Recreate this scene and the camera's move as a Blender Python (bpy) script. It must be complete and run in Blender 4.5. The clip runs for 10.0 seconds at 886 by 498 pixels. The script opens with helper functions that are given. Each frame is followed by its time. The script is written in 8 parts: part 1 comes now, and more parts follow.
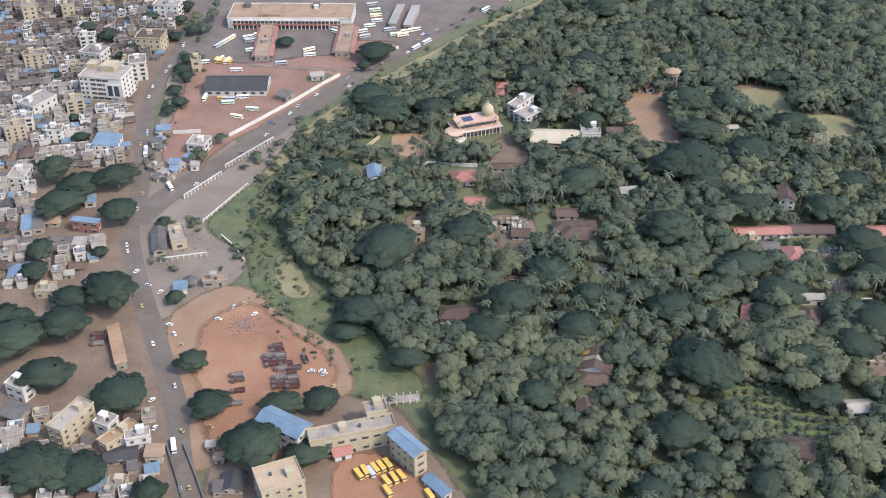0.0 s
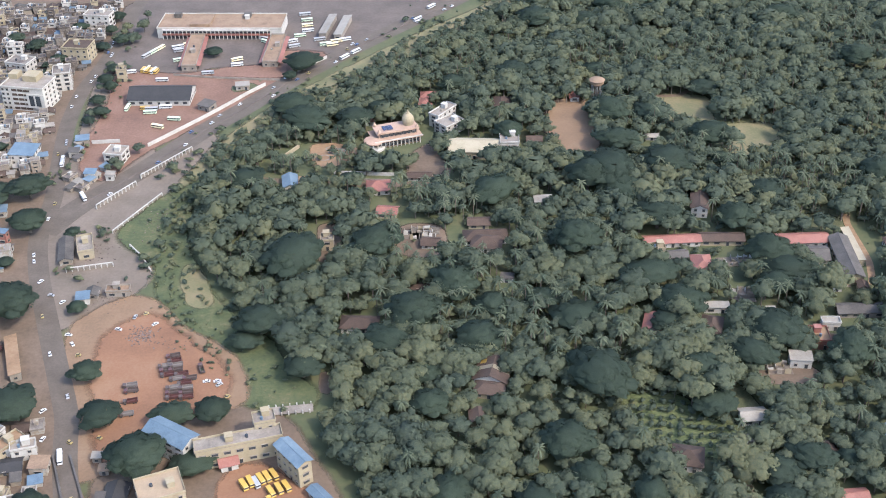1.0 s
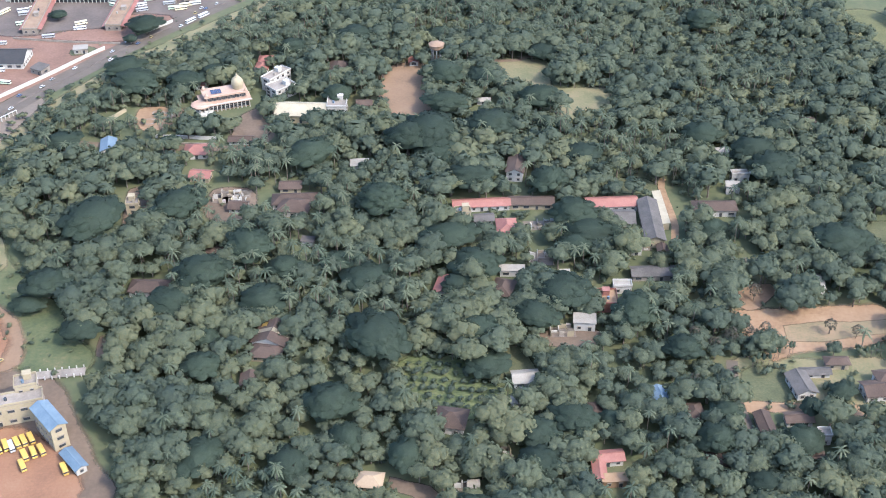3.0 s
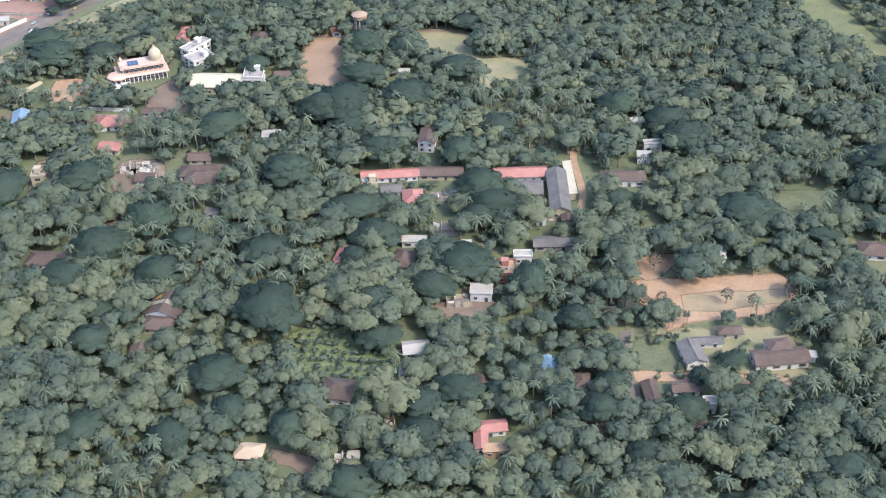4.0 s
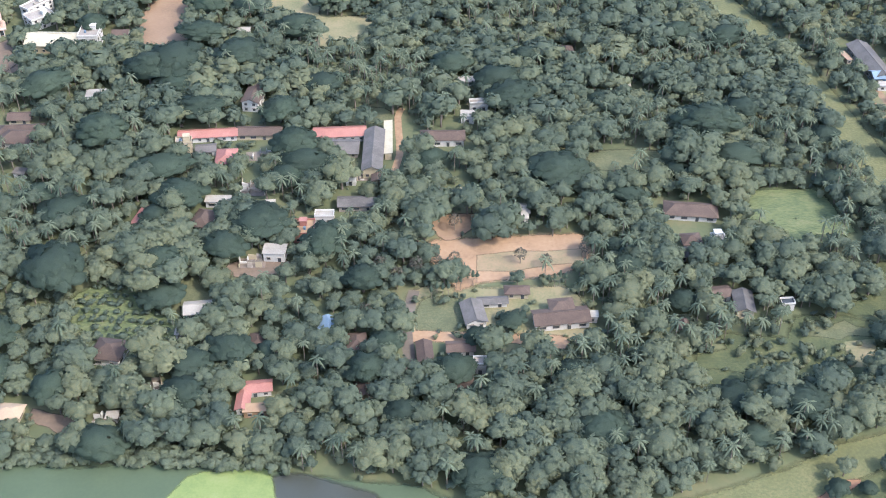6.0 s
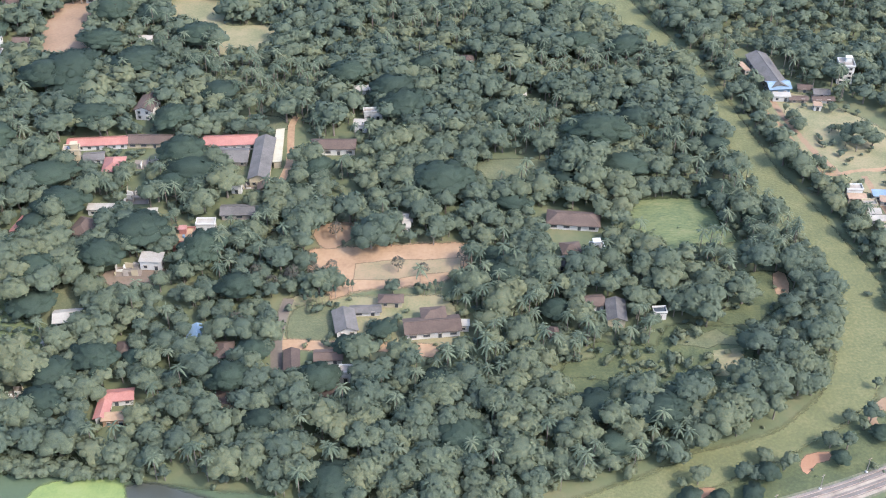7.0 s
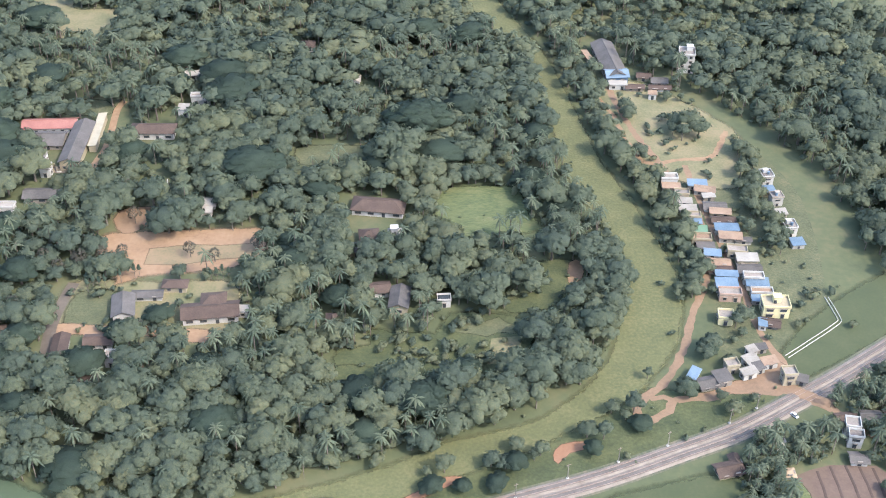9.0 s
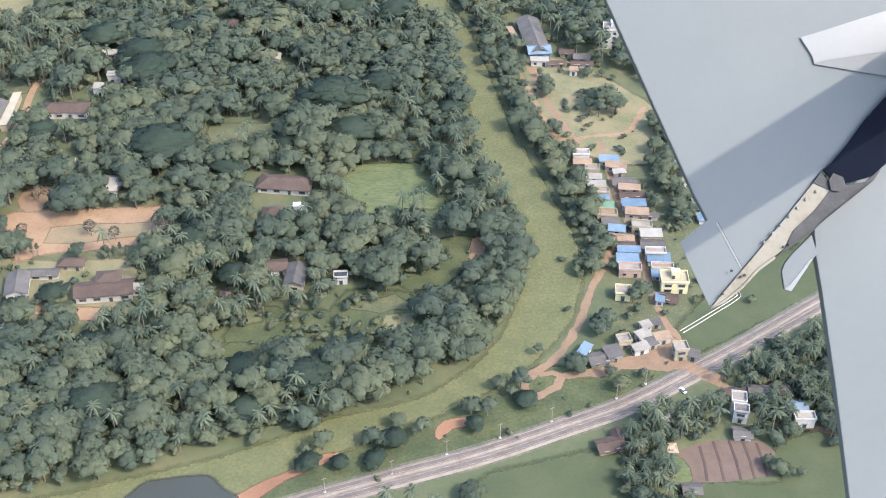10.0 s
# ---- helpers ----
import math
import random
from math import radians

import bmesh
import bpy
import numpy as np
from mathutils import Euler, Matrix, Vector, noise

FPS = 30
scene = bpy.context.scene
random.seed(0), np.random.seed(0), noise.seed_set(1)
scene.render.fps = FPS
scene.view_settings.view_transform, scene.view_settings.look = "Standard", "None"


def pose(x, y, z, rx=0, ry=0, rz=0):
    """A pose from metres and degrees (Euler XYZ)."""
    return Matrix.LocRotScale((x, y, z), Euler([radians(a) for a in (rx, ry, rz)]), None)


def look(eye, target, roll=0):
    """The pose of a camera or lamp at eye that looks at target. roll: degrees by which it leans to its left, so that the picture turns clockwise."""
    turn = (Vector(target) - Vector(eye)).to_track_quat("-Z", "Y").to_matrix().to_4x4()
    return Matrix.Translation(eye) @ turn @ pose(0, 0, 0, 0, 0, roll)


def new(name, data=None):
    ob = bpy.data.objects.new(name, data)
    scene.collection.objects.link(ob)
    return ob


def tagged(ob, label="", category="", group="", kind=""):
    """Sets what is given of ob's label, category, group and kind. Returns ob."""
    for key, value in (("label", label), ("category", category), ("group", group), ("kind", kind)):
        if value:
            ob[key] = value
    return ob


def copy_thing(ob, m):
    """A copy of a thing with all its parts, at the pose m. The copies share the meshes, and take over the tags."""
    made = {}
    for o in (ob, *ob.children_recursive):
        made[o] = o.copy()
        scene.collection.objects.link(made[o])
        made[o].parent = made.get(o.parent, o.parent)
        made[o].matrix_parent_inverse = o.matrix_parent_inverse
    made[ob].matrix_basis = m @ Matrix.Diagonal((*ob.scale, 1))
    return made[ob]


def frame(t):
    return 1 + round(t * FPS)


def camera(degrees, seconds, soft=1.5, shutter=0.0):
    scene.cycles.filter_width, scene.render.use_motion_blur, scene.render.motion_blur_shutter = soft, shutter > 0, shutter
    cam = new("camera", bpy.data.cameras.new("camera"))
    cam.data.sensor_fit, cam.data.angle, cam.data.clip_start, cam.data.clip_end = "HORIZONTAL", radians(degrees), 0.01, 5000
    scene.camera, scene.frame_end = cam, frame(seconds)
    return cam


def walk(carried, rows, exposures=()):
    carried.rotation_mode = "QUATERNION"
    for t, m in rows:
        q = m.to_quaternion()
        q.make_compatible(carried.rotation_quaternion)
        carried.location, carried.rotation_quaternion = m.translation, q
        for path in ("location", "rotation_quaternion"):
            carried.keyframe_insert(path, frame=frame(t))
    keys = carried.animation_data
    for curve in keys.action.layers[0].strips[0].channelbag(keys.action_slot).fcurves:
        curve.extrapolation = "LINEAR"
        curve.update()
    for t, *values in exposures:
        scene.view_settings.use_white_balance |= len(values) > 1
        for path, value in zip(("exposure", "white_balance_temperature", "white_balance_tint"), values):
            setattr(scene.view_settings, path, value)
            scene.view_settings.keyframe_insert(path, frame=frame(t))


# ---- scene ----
cam = camera(40.4, 10.0, soft=1.0)
METRES, EYE, TILT, LEAN, TURN = 368.0, 291.3, -34.2, 1.1, 0.0
ROWS = [
    (0.0, 0.0, 0.0, 0.0, 0.0, 0.0, 0.0),
    (0.5, 0.0484, 0.0042, -0.0029, -0.2, 0.33, 0.12),
    (1.0, 0.0968, 0.0077, -0.0045, -0.39, 0.61, 0.19),
    (1.5, 0.1453, 0.0106, -0.0079, -0.61, 0.63, 0.21),
    (2.0, 0.1945, 0.0118, -0.0117, -0.89, 0.26, 0.15),
    (2.5, 0.2428, 0.0154, -0.0151, -1.24, -0.15, 0.1),
    (4.0, 0.3905, 0.0216, -0.0234, -1.84, -1.76, 0.45),
    (4.5, 0.4383, 0.0238, -0.0253, -1.81, -2.59, 0.41),
    (5.0, 0.488, 0.0237, -0.0275, -1.77, -3.23, 0.4),
    (6.5, 0.6387, 0.0227, -0.0312, -2.71, -3.47, 0.46),
    (7.0, 0.689, 0.0209, -0.0333, -3.2, -2.93, 0.33),
    (7.5, 0.7395, 0.0217, -0.0344, -3.37, -2.76, 0.2),
    (8.0, 0.7908, 0.0204, -0.0364, -3.25, -2.92, 0.05),
    (8.5, 0.8427, 0.0189, -0.0393, -3.15, -3.03, -0.07),
    (9.0, 0.8942, 0.0213, -0.0411, -3.08, -3.25, -0.17),
    (9.5, 0.9475, 0.0205, -0.0429, -2.87, -3.78, -0.06),
    (10.0, 0.9974, 0.0231, -0.0491, -2.75, -3.98, 0.16),
]
walk(cam, [(t, pose(0, 0, EYE, TILT, LEAN, TURN) @ pose(METRES * x, METRES * y, METRES * z, 90 + pitch, roll, yaw)) for t, x, y, z, yaw, pitch, roll in ROWS],
     exposures=[(0.0, 1.83, 5930, 13), (2.5, 2.17, 5700, 12), (4.5, 2.36, 5620, 12), (6.5, 2.43, 5690, 12), (10.0, 2.34, 5860, 12)])
# ---------------------------------------------------------------- world, sun, exposure
SUN_AZ, SUN_EL = 127.0, 48.0
world = bpy.data.worlds.new("sky")
scene.world = world
world.use_nodes = True
wn, wl = world.node_tree.nodes, world.node_tree.links
sky = wn.new("ShaderNodeTexSky")
sky.sky_type, sky.sun_disc = "NISHITA", False
sky.sun_elevation, sky.sun_rotation = radians(SUN_EL), radians(SUN_AZ)
sky.dust_density, sky.air_density = 2.5, 1.2
wl.new(sky.outputs[0], wn["Background"].inputs[0])
wn["Background"].inputs[1].default_value = 0.15

sun_data = bpy.data.lights.new("sun", "SUN")
sun_data.energy, sun_data.angle, sun_data.color = 1.35, radians(0.8), (1.0, 0.89, 0.72)
sun = new("sun", sun_data)
sun.matrix_world = look((0, 0, 800), (-100 * math.sin(radians(SUN_AZ)) * math.cos(radians(SUN_EL)),
                                      -100 * math.cos(radians(SUN_AZ)) * math.cos(radians(SUN_EL)),
                                      800 - 100 * math.sin(radians(SUN_EL))))


# ---------------------------------------------------------------- materials
def material(name, stops, size=4.0, detail=6.0, rough=0.9, fine=0.35, fine_size=0.6, bump=0.0, metal=0.0, spread=0.0, tilt=(1, 1, 1), spec=0.3, island=0.0, squeeze=(0.32, 0.68)):
    """Two scales of noise over the stops (colours from low to high); spread: how far an object's own random shifts the colour."""
    m = bpy.data.materials.new(name)
    m.use_nodes = True
    n, l = m.node_tree.nodes, m.node_tree.links
    bsdf = n["Principled BSDF"]
    bsdf.inputs["Roughness"].default_value, bsdf.inputs["Metallic"].default_value = rough, metal
    bsdf.inputs["Specular IOR Level"].default_value = spec
    geo = n.new("ShaderNodeNewGeometry")
    vm = n.new("ShaderNodeVectorMath")
    vm.operation, vm.inputs[1].default_value = "MULTIPLY", tilt
    l.new(geo.outputs["Position"], vm.inputs[0])
    big, small = n.new("ShaderNodeTexNoise"), n.new("ShaderNodeTexNoise")
    for node, s, d in ((big, size, detail), (small, fine_size, 3.0)):
        node.inputs["Scale"].default_value, node.inputs["Detail"].default_value = 1.0 / s, d
        node.inputs["Roughness"].default_value = 0.6
        l.new(vm.outputs[0], node.inputs["Vector"])
    mix = n.new("ShaderNodeMix")
    mix.inputs[0].default_value = fine
    l.new(big.outputs[0], mix.inputs[2]), l.new(small.outputs[0], mix.inputs[3])
    value = mix.outputs[0]
    span = n.new("ShaderNodeMapRange")
    span.inputs[1].default_value, span.inputs[2].default_value = squeeze
    l.new(value, span.inputs[0])
    value = span.outputs[0]
    for output, amount in (("Random", spread), ("Random Per Island", island)):
        if amount:
            info = n.new("ShaderNodeObjectInfo") if output == "Random" else geo
            add = n.new("ShaderNodeMath")
            add.operation = "MULTIPLY_ADD"
            add.inputs[1].default_value = amount
            l.new(info.outputs[output], add.inputs[0])
            sub = n.new("ShaderNodeMath")
            sub.operation = "SUBTRACT"
            sub.inputs[1].default_value = amount / 2
            l.new(value, sub.inputs[0]), l.new(sub.outputs[0], add.inputs[2])
            value = add.outputs[0]
    ramp = n.new("ShaderNodeValToRGB")
    for i, c in enumerate(stops):
        e = ramp.color_ramp.elements[i] if i < 2 else ramp.color_ramp.elements.new(1.0)
        e.position, e.color = i / max(1, len(stops) - 1), (*c, 1)
    l.new(value, ramp.inputs[0])
    l.new(ramp.outputs[0], bsdf.inputs["Base Color"])
    if bump:
        b = n.new("ShaderNodeBump")
        b.inputs["Strength"].default_value, b.inputs["Distance"].default_value = bump, fine_size * 0.5
        l.new(small.outputs[0], b.inputs["Height"]), l.new(b.outputs[0], bsdf.inputs["Normal"])
    return m


def leaf_material(name, stops):
    """Foliage: each tree has its own tone (tint, or the object's random), each leaf clump a little of its own."""
    m = material(name, stops, size=1.6, fine=0.6, fine_size=0.42, rough=0.75, island=0.16, spec=0.16, bump=1.0, squeeze=(0.30, 0.70))
    n, l = m.node_tree.nodes, m.node_tree.links
    ramp = [x for x in n if x.type == "VALTORGB"][0]
    source = ramp.inputs[0].links[0].from_socket
    att, info = n.new("ShaderNodeAttribute"), n.new("ShaderNodeObjectInfo")
    att.attribute_name = "tint"
    add, mid, mixed = n.new("ShaderNodeMath"), n.new("ShaderNodeMath"), n.new("ShaderNodeMath")
    l.new(att.outputs["Fac"], add.inputs[0]), l.new(info.outputs["Random"], add.inputs[1])
    frac = n.new("ShaderNodeMath")
    frac.operation = "FRACT"
    l.new(add.outputs[0], frac.inputs[0])
    mid.operation = "MULTIPLY_ADD"
    mid.inputs[1].default_value, mid.inputs[2].default_value = 0.75, -0.32
    l.new(frac.outputs[0], mid.inputs[0])
    l.new(mid.outputs[0], mixed.inputs[0]), l.new(source, mixed.inputs[1])
    l.new(mixed.outputs[0], ramp.inputs[0])
    thin, mix, out = n.new("ShaderNodeBsdfTranslucent"), n.new("ShaderNodeMixShader"), n["Material Output"]
    l.new(ramp.outputs[0], thin.inputs["Color"])
    mix.inputs[0].default_value = 0.5
    l.new(n["Principled BSDF"].outputs[0], mix.inputs[1]), l.new(thin.outputs[0], mix.inputs[2])
    l.new(mix.outputs[0], out.inputs["Surface"])
    return m


M = {
    "ground": material("ground_scrub", [(0.041, 0.050, 0.024), (0.061, 0.068, 0.031), (0.091, 0.083, 0.041)], size=22, fine_size=3),
    "town": material("dusty_ground", [(0.064, 0.046, 0.031), (0.097, 0.069, 0.047), (0.130, 0.096, 0.067)], size=14, fine_size=1.5),
    "red_soil": material("red_laterite_soil", [(0.117, 0.060, 0.034), (0.163, 0.085, 0.047), (0.189, 0.113, 0.068)], size=26, fine_size=1.0, detail=9.0, fine=0.25, squeeze=(0.36, 0.66)),
    "depot_soil": material("maroon_depot_soil", [(0.085, 0.050, 0.037), (0.123, 0.070, 0.048), (0.151, 0.088, 0.062), (0.164, 0.116, 0.087)], size=22, fine_size=1.2, detail=9.0, squeeze=(0.34, 0.68)),
    "yard_soil": material("dusty_yard_soil", [(0.102, 0.070, 0.043), (0.148, 0.095, 0.057), (0.173, 0.119, 0.074)], size=16, fine_size=1.2, detail=9.0),
    "dark_sheet": material("blackened_sheet_roof", [(0.020, 0.020, 0.021), (0.034, 0.033, 0.033)], size=5, fine_size=0.6),
    "rubble": material("rubble_strewn_ground", [(0.080, 0.066, 0.048), (0.104, 0.084, 0.064), (0.126, 0.100, 0.077), (0.150, 0.122, 0.096)], size=17, fine_size=1.4, detail=7.0, fine=0.3, squeeze=(0.30, 0.70)),
    "tan_soil": material("tan_soil", [(0.129, 0.083, 0.047), (0.181, 0.114, 0.065), (0.210, 0.142, 0.085)], size=12, fine_size=1.5),
    "tarmac": material("worn_tarmac", [(0.055, 0.044, 0.036), (0.081, 0.065, 0.054), (0.109, 0.088, 0.072)], size=18, fine_size=1.5),
    "asphalt": material("asphalt", [(0.060, 0.048, 0.036), (0.078, 0.063, 0.049), (0.099, 0.082, 0.064)], size=9, fine_size=1.0),
    "swamp": material("swamp_grass", [(0.026, 0.036, 0.018), (0.039, 0.050, 0.022), (0.055, 0.065, 0.027), (0.073, 0.075, 0.034), (0.126, 0.104, 0.058)], size=9, fine_size=1.6, bump=0.4),
    "river": material("weed_covered_river", [(0.057, 0.060, 0.025), (0.074, 0.076, 0.030), (0.100, 0.094, 0.042)], size=7, fine=0.6, fine_size=1.1, bump=0.5, detail=9.0, squeeze=(0.38, 0.63)),
    "lime": material("lime_green_algae", [(0.077, 0.105, 0.033), (0.110, 0.136, 0.043), (0.129, 0.148, 0.057)], size=8, fine_size=0.8),
    "pond_weed": material("pond_weed", [(0.034, 0.049, 0.026), (0.047, 0.063, 0.033)], size=14, fine_size=1.2),
    "water": material("dark_still_water", [(0.030, 0.032, 0.026), (0.040, 0.042, 0.032)], size=20, rough=0.35, spec=0.25, bump=0.1),
    "grass": material("field_grass", [(0.045, 0.050, 0.024), (0.063, 0.067, 0.032), (0.092, 0.086, 0.044)], size=7, fine_size=0.9, bump=0.6, detail=9.0, fine=0.45, squeeze=(0.38, 0.64)),
    "bright_grass": material("bright_grass", [(0.042, 0.055, 0.023), (0.062, 0.076, 0.030), (0.082, 0.092, 0.037), (0.104, 0.100, 0.051)], size=6, fine_size=1.2, bump=0.7, detail=9.0, fine=0.45, tilt=(0.6, 1.6, 1), squeeze=(0.38, 0.64)),
    "lush_grass": material("lush_grass", [(0.026, 0.034, 0.015), (0.037, 0.045, 0.018), (0.054, 0.059, 0.023), (0.071, 0.071, 0.030)], size=9, fine_size=1.0, bump=0.6, detail=9.0, fine=0.4, squeeze=(0.36, 0.66)),
    "dry_grass": material("dry_grass", [(0.070, 0.074, 0.035), (0.099, 0.096, 0.047), (0.137, 0.116, 0.062), (0.156, 0.124, 0.071)], size=12, fine_size=1.0),
    "paddy": material("paddy_green", [(0.032, 0.041, 0.018), (0.042, 0.050, 0.021), (0.055, 0.059, 0.027)], size=12, fine_size=1.0),
    "plough": material("ploughed_earth", [(0.071, 0.048, 0.035), (0.102, 0.071, 0.051)], size=5, fine_size=0.8),
    "sleepers": material("oily_sleeper_bed", [(0.070, 0.060, 0.050), (0.115, 0.099, 0.084)], size=4, fine_size=0.5),
    "ballast": material("track_ballast", [(0.104, 0.085, 0.067), (0.147, 0.121, 0.096), (0.189, 0.160, 0.127)], size=5, fine_size=0.5),
    "steel": material("rail_steel", [(0.16, 0.10, 0.07), (0.28, 0.22, 0.18)], size=2, rough=0.5, metal=0.4),
    "concrete": material("weathered_concrete", [(0.114, 0.098, 0.080), (0.169, 0.145, 0.120), (0.227, 0.199, 0.164)], size=5, fine_size=0.7, spread=0.3),
    "white_wall": material("white_painted_wall", [(0.251, 0.236, 0.206), (0.321, 0.305, 0.272), (0.367, 0.352, 0.318)], size=5, fine_size=0.8),
    "cream": material("cream_painted_wall", [(0.185, 0.153, 0.097), (0.233, 0.195, 0.127), (0.255, 0.218, 0.153)], size=6, fine_size=0.8),
    "town_wall": material("mixed_plaster", [(0.065, 0.053, 0.044), (0.119, 0.100, 0.082), (0.166, 0.145, 0.122), (0.208, 0.171, 0.125), (0.246, 0.234, 0.206)], size=5, fine_size=0.9, spread=0.6, island=0.8),
    "town_roof": material("flat_concrete_roof", [(0.039, 0.033, 0.031), (0.069, 0.059, 0.052), (0.114, 0.097, 0.083), (0.160, 0.139, 0.118)], size=5, fine_size=0.8, spread=0.6, island=0.7),
    "tile": material("clay_roof_tile", [(0.038, 0.026, 0.020), (0.053, 0.036, 0.027), (0.070, 0.048, 0.036)], size=4, fine_size=0.5, spread=0.5),
    "red_sheet": material("red_sheet_roof", [(0.139, 0.058, 0.045), (0.181, 0.076, 0.057), (0.211, 0.102, 0.078)], size=5, fine_size=0.6, rough=0.6),
    "blue_sheet": material("blue_sheet_roof", [(0.060, 0.088, 0.114), (0.086, 0.120, 0.151), (0.122, 0.158, 0.187)], size=5, fine_size=0.6, rough=0.55, spread=0.4),
    "grey_sheet": material("grey_asbestos_sheet", [(0.043, 0.039, 0.035), (0.065, 0.058, 0.051), (0.090, 0.080, 0.072)], size=5, fine_size=0.6, spread=0.4),
    "pale_sheet": material("pale_metal_sheet", [(0.134, 0.115, 0.089), (0.186, 0.165, 0.132), (0.227, 0.206, 0.172)], size=5, fine_size=0.6, rough=0.55, spread=0.4),
    "hall_roof": material("pale_cream_sheet", [(0.212, 0.184, 0.124), (0.255, 0.223, 0.156), (0.282, 0.250, 0.184)], size=5, fine_size=0.7),
    "tan_roof": material("stained_tan_roof", [(0.116, 0.078, 0.052), (0.171, 0.116, 0.075), (0.211, 0.146, 0.098)], size=6, fine_size=0.8),
    "window": material("dark_window_glass", [(0.02, 0.025, 0.03), (0.05, 0.055, 0.06)], size=2, rough=0.25, spec=0.5),
    "bark": material("tree_bark", [(0.07, 0.055, 0.045), (0.14, 0.115, 0.09)], size=0.8),
    # the next greens hold extra blue-grey, haze mixed into the leaf colour
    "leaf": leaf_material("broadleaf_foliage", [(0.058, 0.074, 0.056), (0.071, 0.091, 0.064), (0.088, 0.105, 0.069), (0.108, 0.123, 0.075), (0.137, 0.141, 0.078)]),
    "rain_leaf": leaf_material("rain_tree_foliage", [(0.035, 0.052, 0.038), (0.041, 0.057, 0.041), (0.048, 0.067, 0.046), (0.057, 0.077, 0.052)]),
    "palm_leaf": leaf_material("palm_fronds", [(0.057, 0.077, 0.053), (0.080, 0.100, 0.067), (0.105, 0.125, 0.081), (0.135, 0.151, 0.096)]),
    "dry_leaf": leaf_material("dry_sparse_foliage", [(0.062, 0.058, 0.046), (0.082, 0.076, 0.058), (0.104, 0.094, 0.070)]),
    "yellow": material("yellow_paint", [(0.30, 0.21, 0.05), (0.38, 0.27, 0.08)], size=3),
    "blue_panel": material("blue_printed_panel", [(0.05, 0.06, 0.14), (0.08, 0.09, 0.19)], size=3),
    "scrap": material("rusty_scrap", [(0.045, 0.034, 0.030), (0.085, 0.064, 0.055), (0.15, 0.12, 0.10)], size=2, island=0.8),
    "sand_roof": material("sand_coloured_roof", [(0.20, 0.148, 0.096), (0.26, 0.195, 0.128)], size=4),
    "pale_turf": material("trampled_turf", [(0.101, 0.087, 0.048), (0.145, 0.109, 0.061), (0.186, 0.124, 0.076)], size=7, fine_size=0.9, detail=9.0, squeeze=(0.36, 0.66)),
    "scrub": material("dry_scrub", [(0.040, 0.050, 0.030), (0.064, 0.068, 0.042), (0.094, 0.086, 0.056), (0.132, 0.106, 0.076)], size=8, fine_size=1.2, bump=0.6, detail=9.0, fine=0.45, squeeze=(0.36, 0.66)),
}


# ---------------------------------------------------------------- building blocks
def spline(points, step, closed=False):
    """A smooth line through the points, sampled about every step metres."""
    p = [Vector((q[0], q[1])) for q in points]
    n, out = len(p), []
    for i in range(n if closed else n - 1):
        a, b, c, d = [p[(i + k) % n] if closed else p[min(max(i + k, 0), n - 1)] for k in (-1, 0, 1, 2)]
        m = max(2, int((c - b).length / step))
        for j in range(m):
            u = j / m
            out.append(0.5 * ((2 * b) + (c - a) * u + (2 * a - 5 * b + 4 * c - d) * u * u + (3 * b - a - 3 * c + d) * u ** 3))
    if not closed:
        out.append(p[-1])
    return out


def mesh_object(name, bm, mat, parent=None):
    me = bpy.data.meshes.new(name)
    bm.to_mesh(me)
    bm.free()
    for m in mat if isinstance(mat, (list, tuple)) else [mat]:
        me.materials.append(m)
    ob = new(name, me)
    ob.parent = parent
    return ob


def part(name, bm, mat, parent, label=""):
    return tagged(mesh_object(name, bm, mat, parent), label)


def softened(mat, cache={}):
    """The same ground with an edge that thins out into tufts and specks."""
    if mat.name not in cache:
        m = mat.copy()
        n, l = m.node_tree.nodes, m.node_tree.links
        att, geo, tex = n.new("ShaderNodeAttribute"), n.new("ShaderNodeNewGeometry"), n.new("ShaderNodeTexNoise")
        att.attribute_name = "fade"
        tex.inputs["Scale"].default_value, tex.inputs["Detail"].default_value, tex.inputs["Roughness"].default_value = 0.42, 7.0, 0.75
        l.new(geo.outputs["Position"], tex.inputs["Vector"])
        add, span = n.new("ShaderNodeMath"), n.new("ShaderNodeMapRange")
        l.new(att.outputs["Fac"], add.inputs[0]), l.new(tex.outputs[0], add.inputs[1])
        span.inputs[1].default_value, span.inputs[2].default_value = 0.66, 1.34
        l.new(add.outputs[0], span.inputs[0]), l.new(span.outputs[0], n["Principled BSDF"].inputs["Alpha"])
        cache[mat.name] = m
    return cache[mat.name]


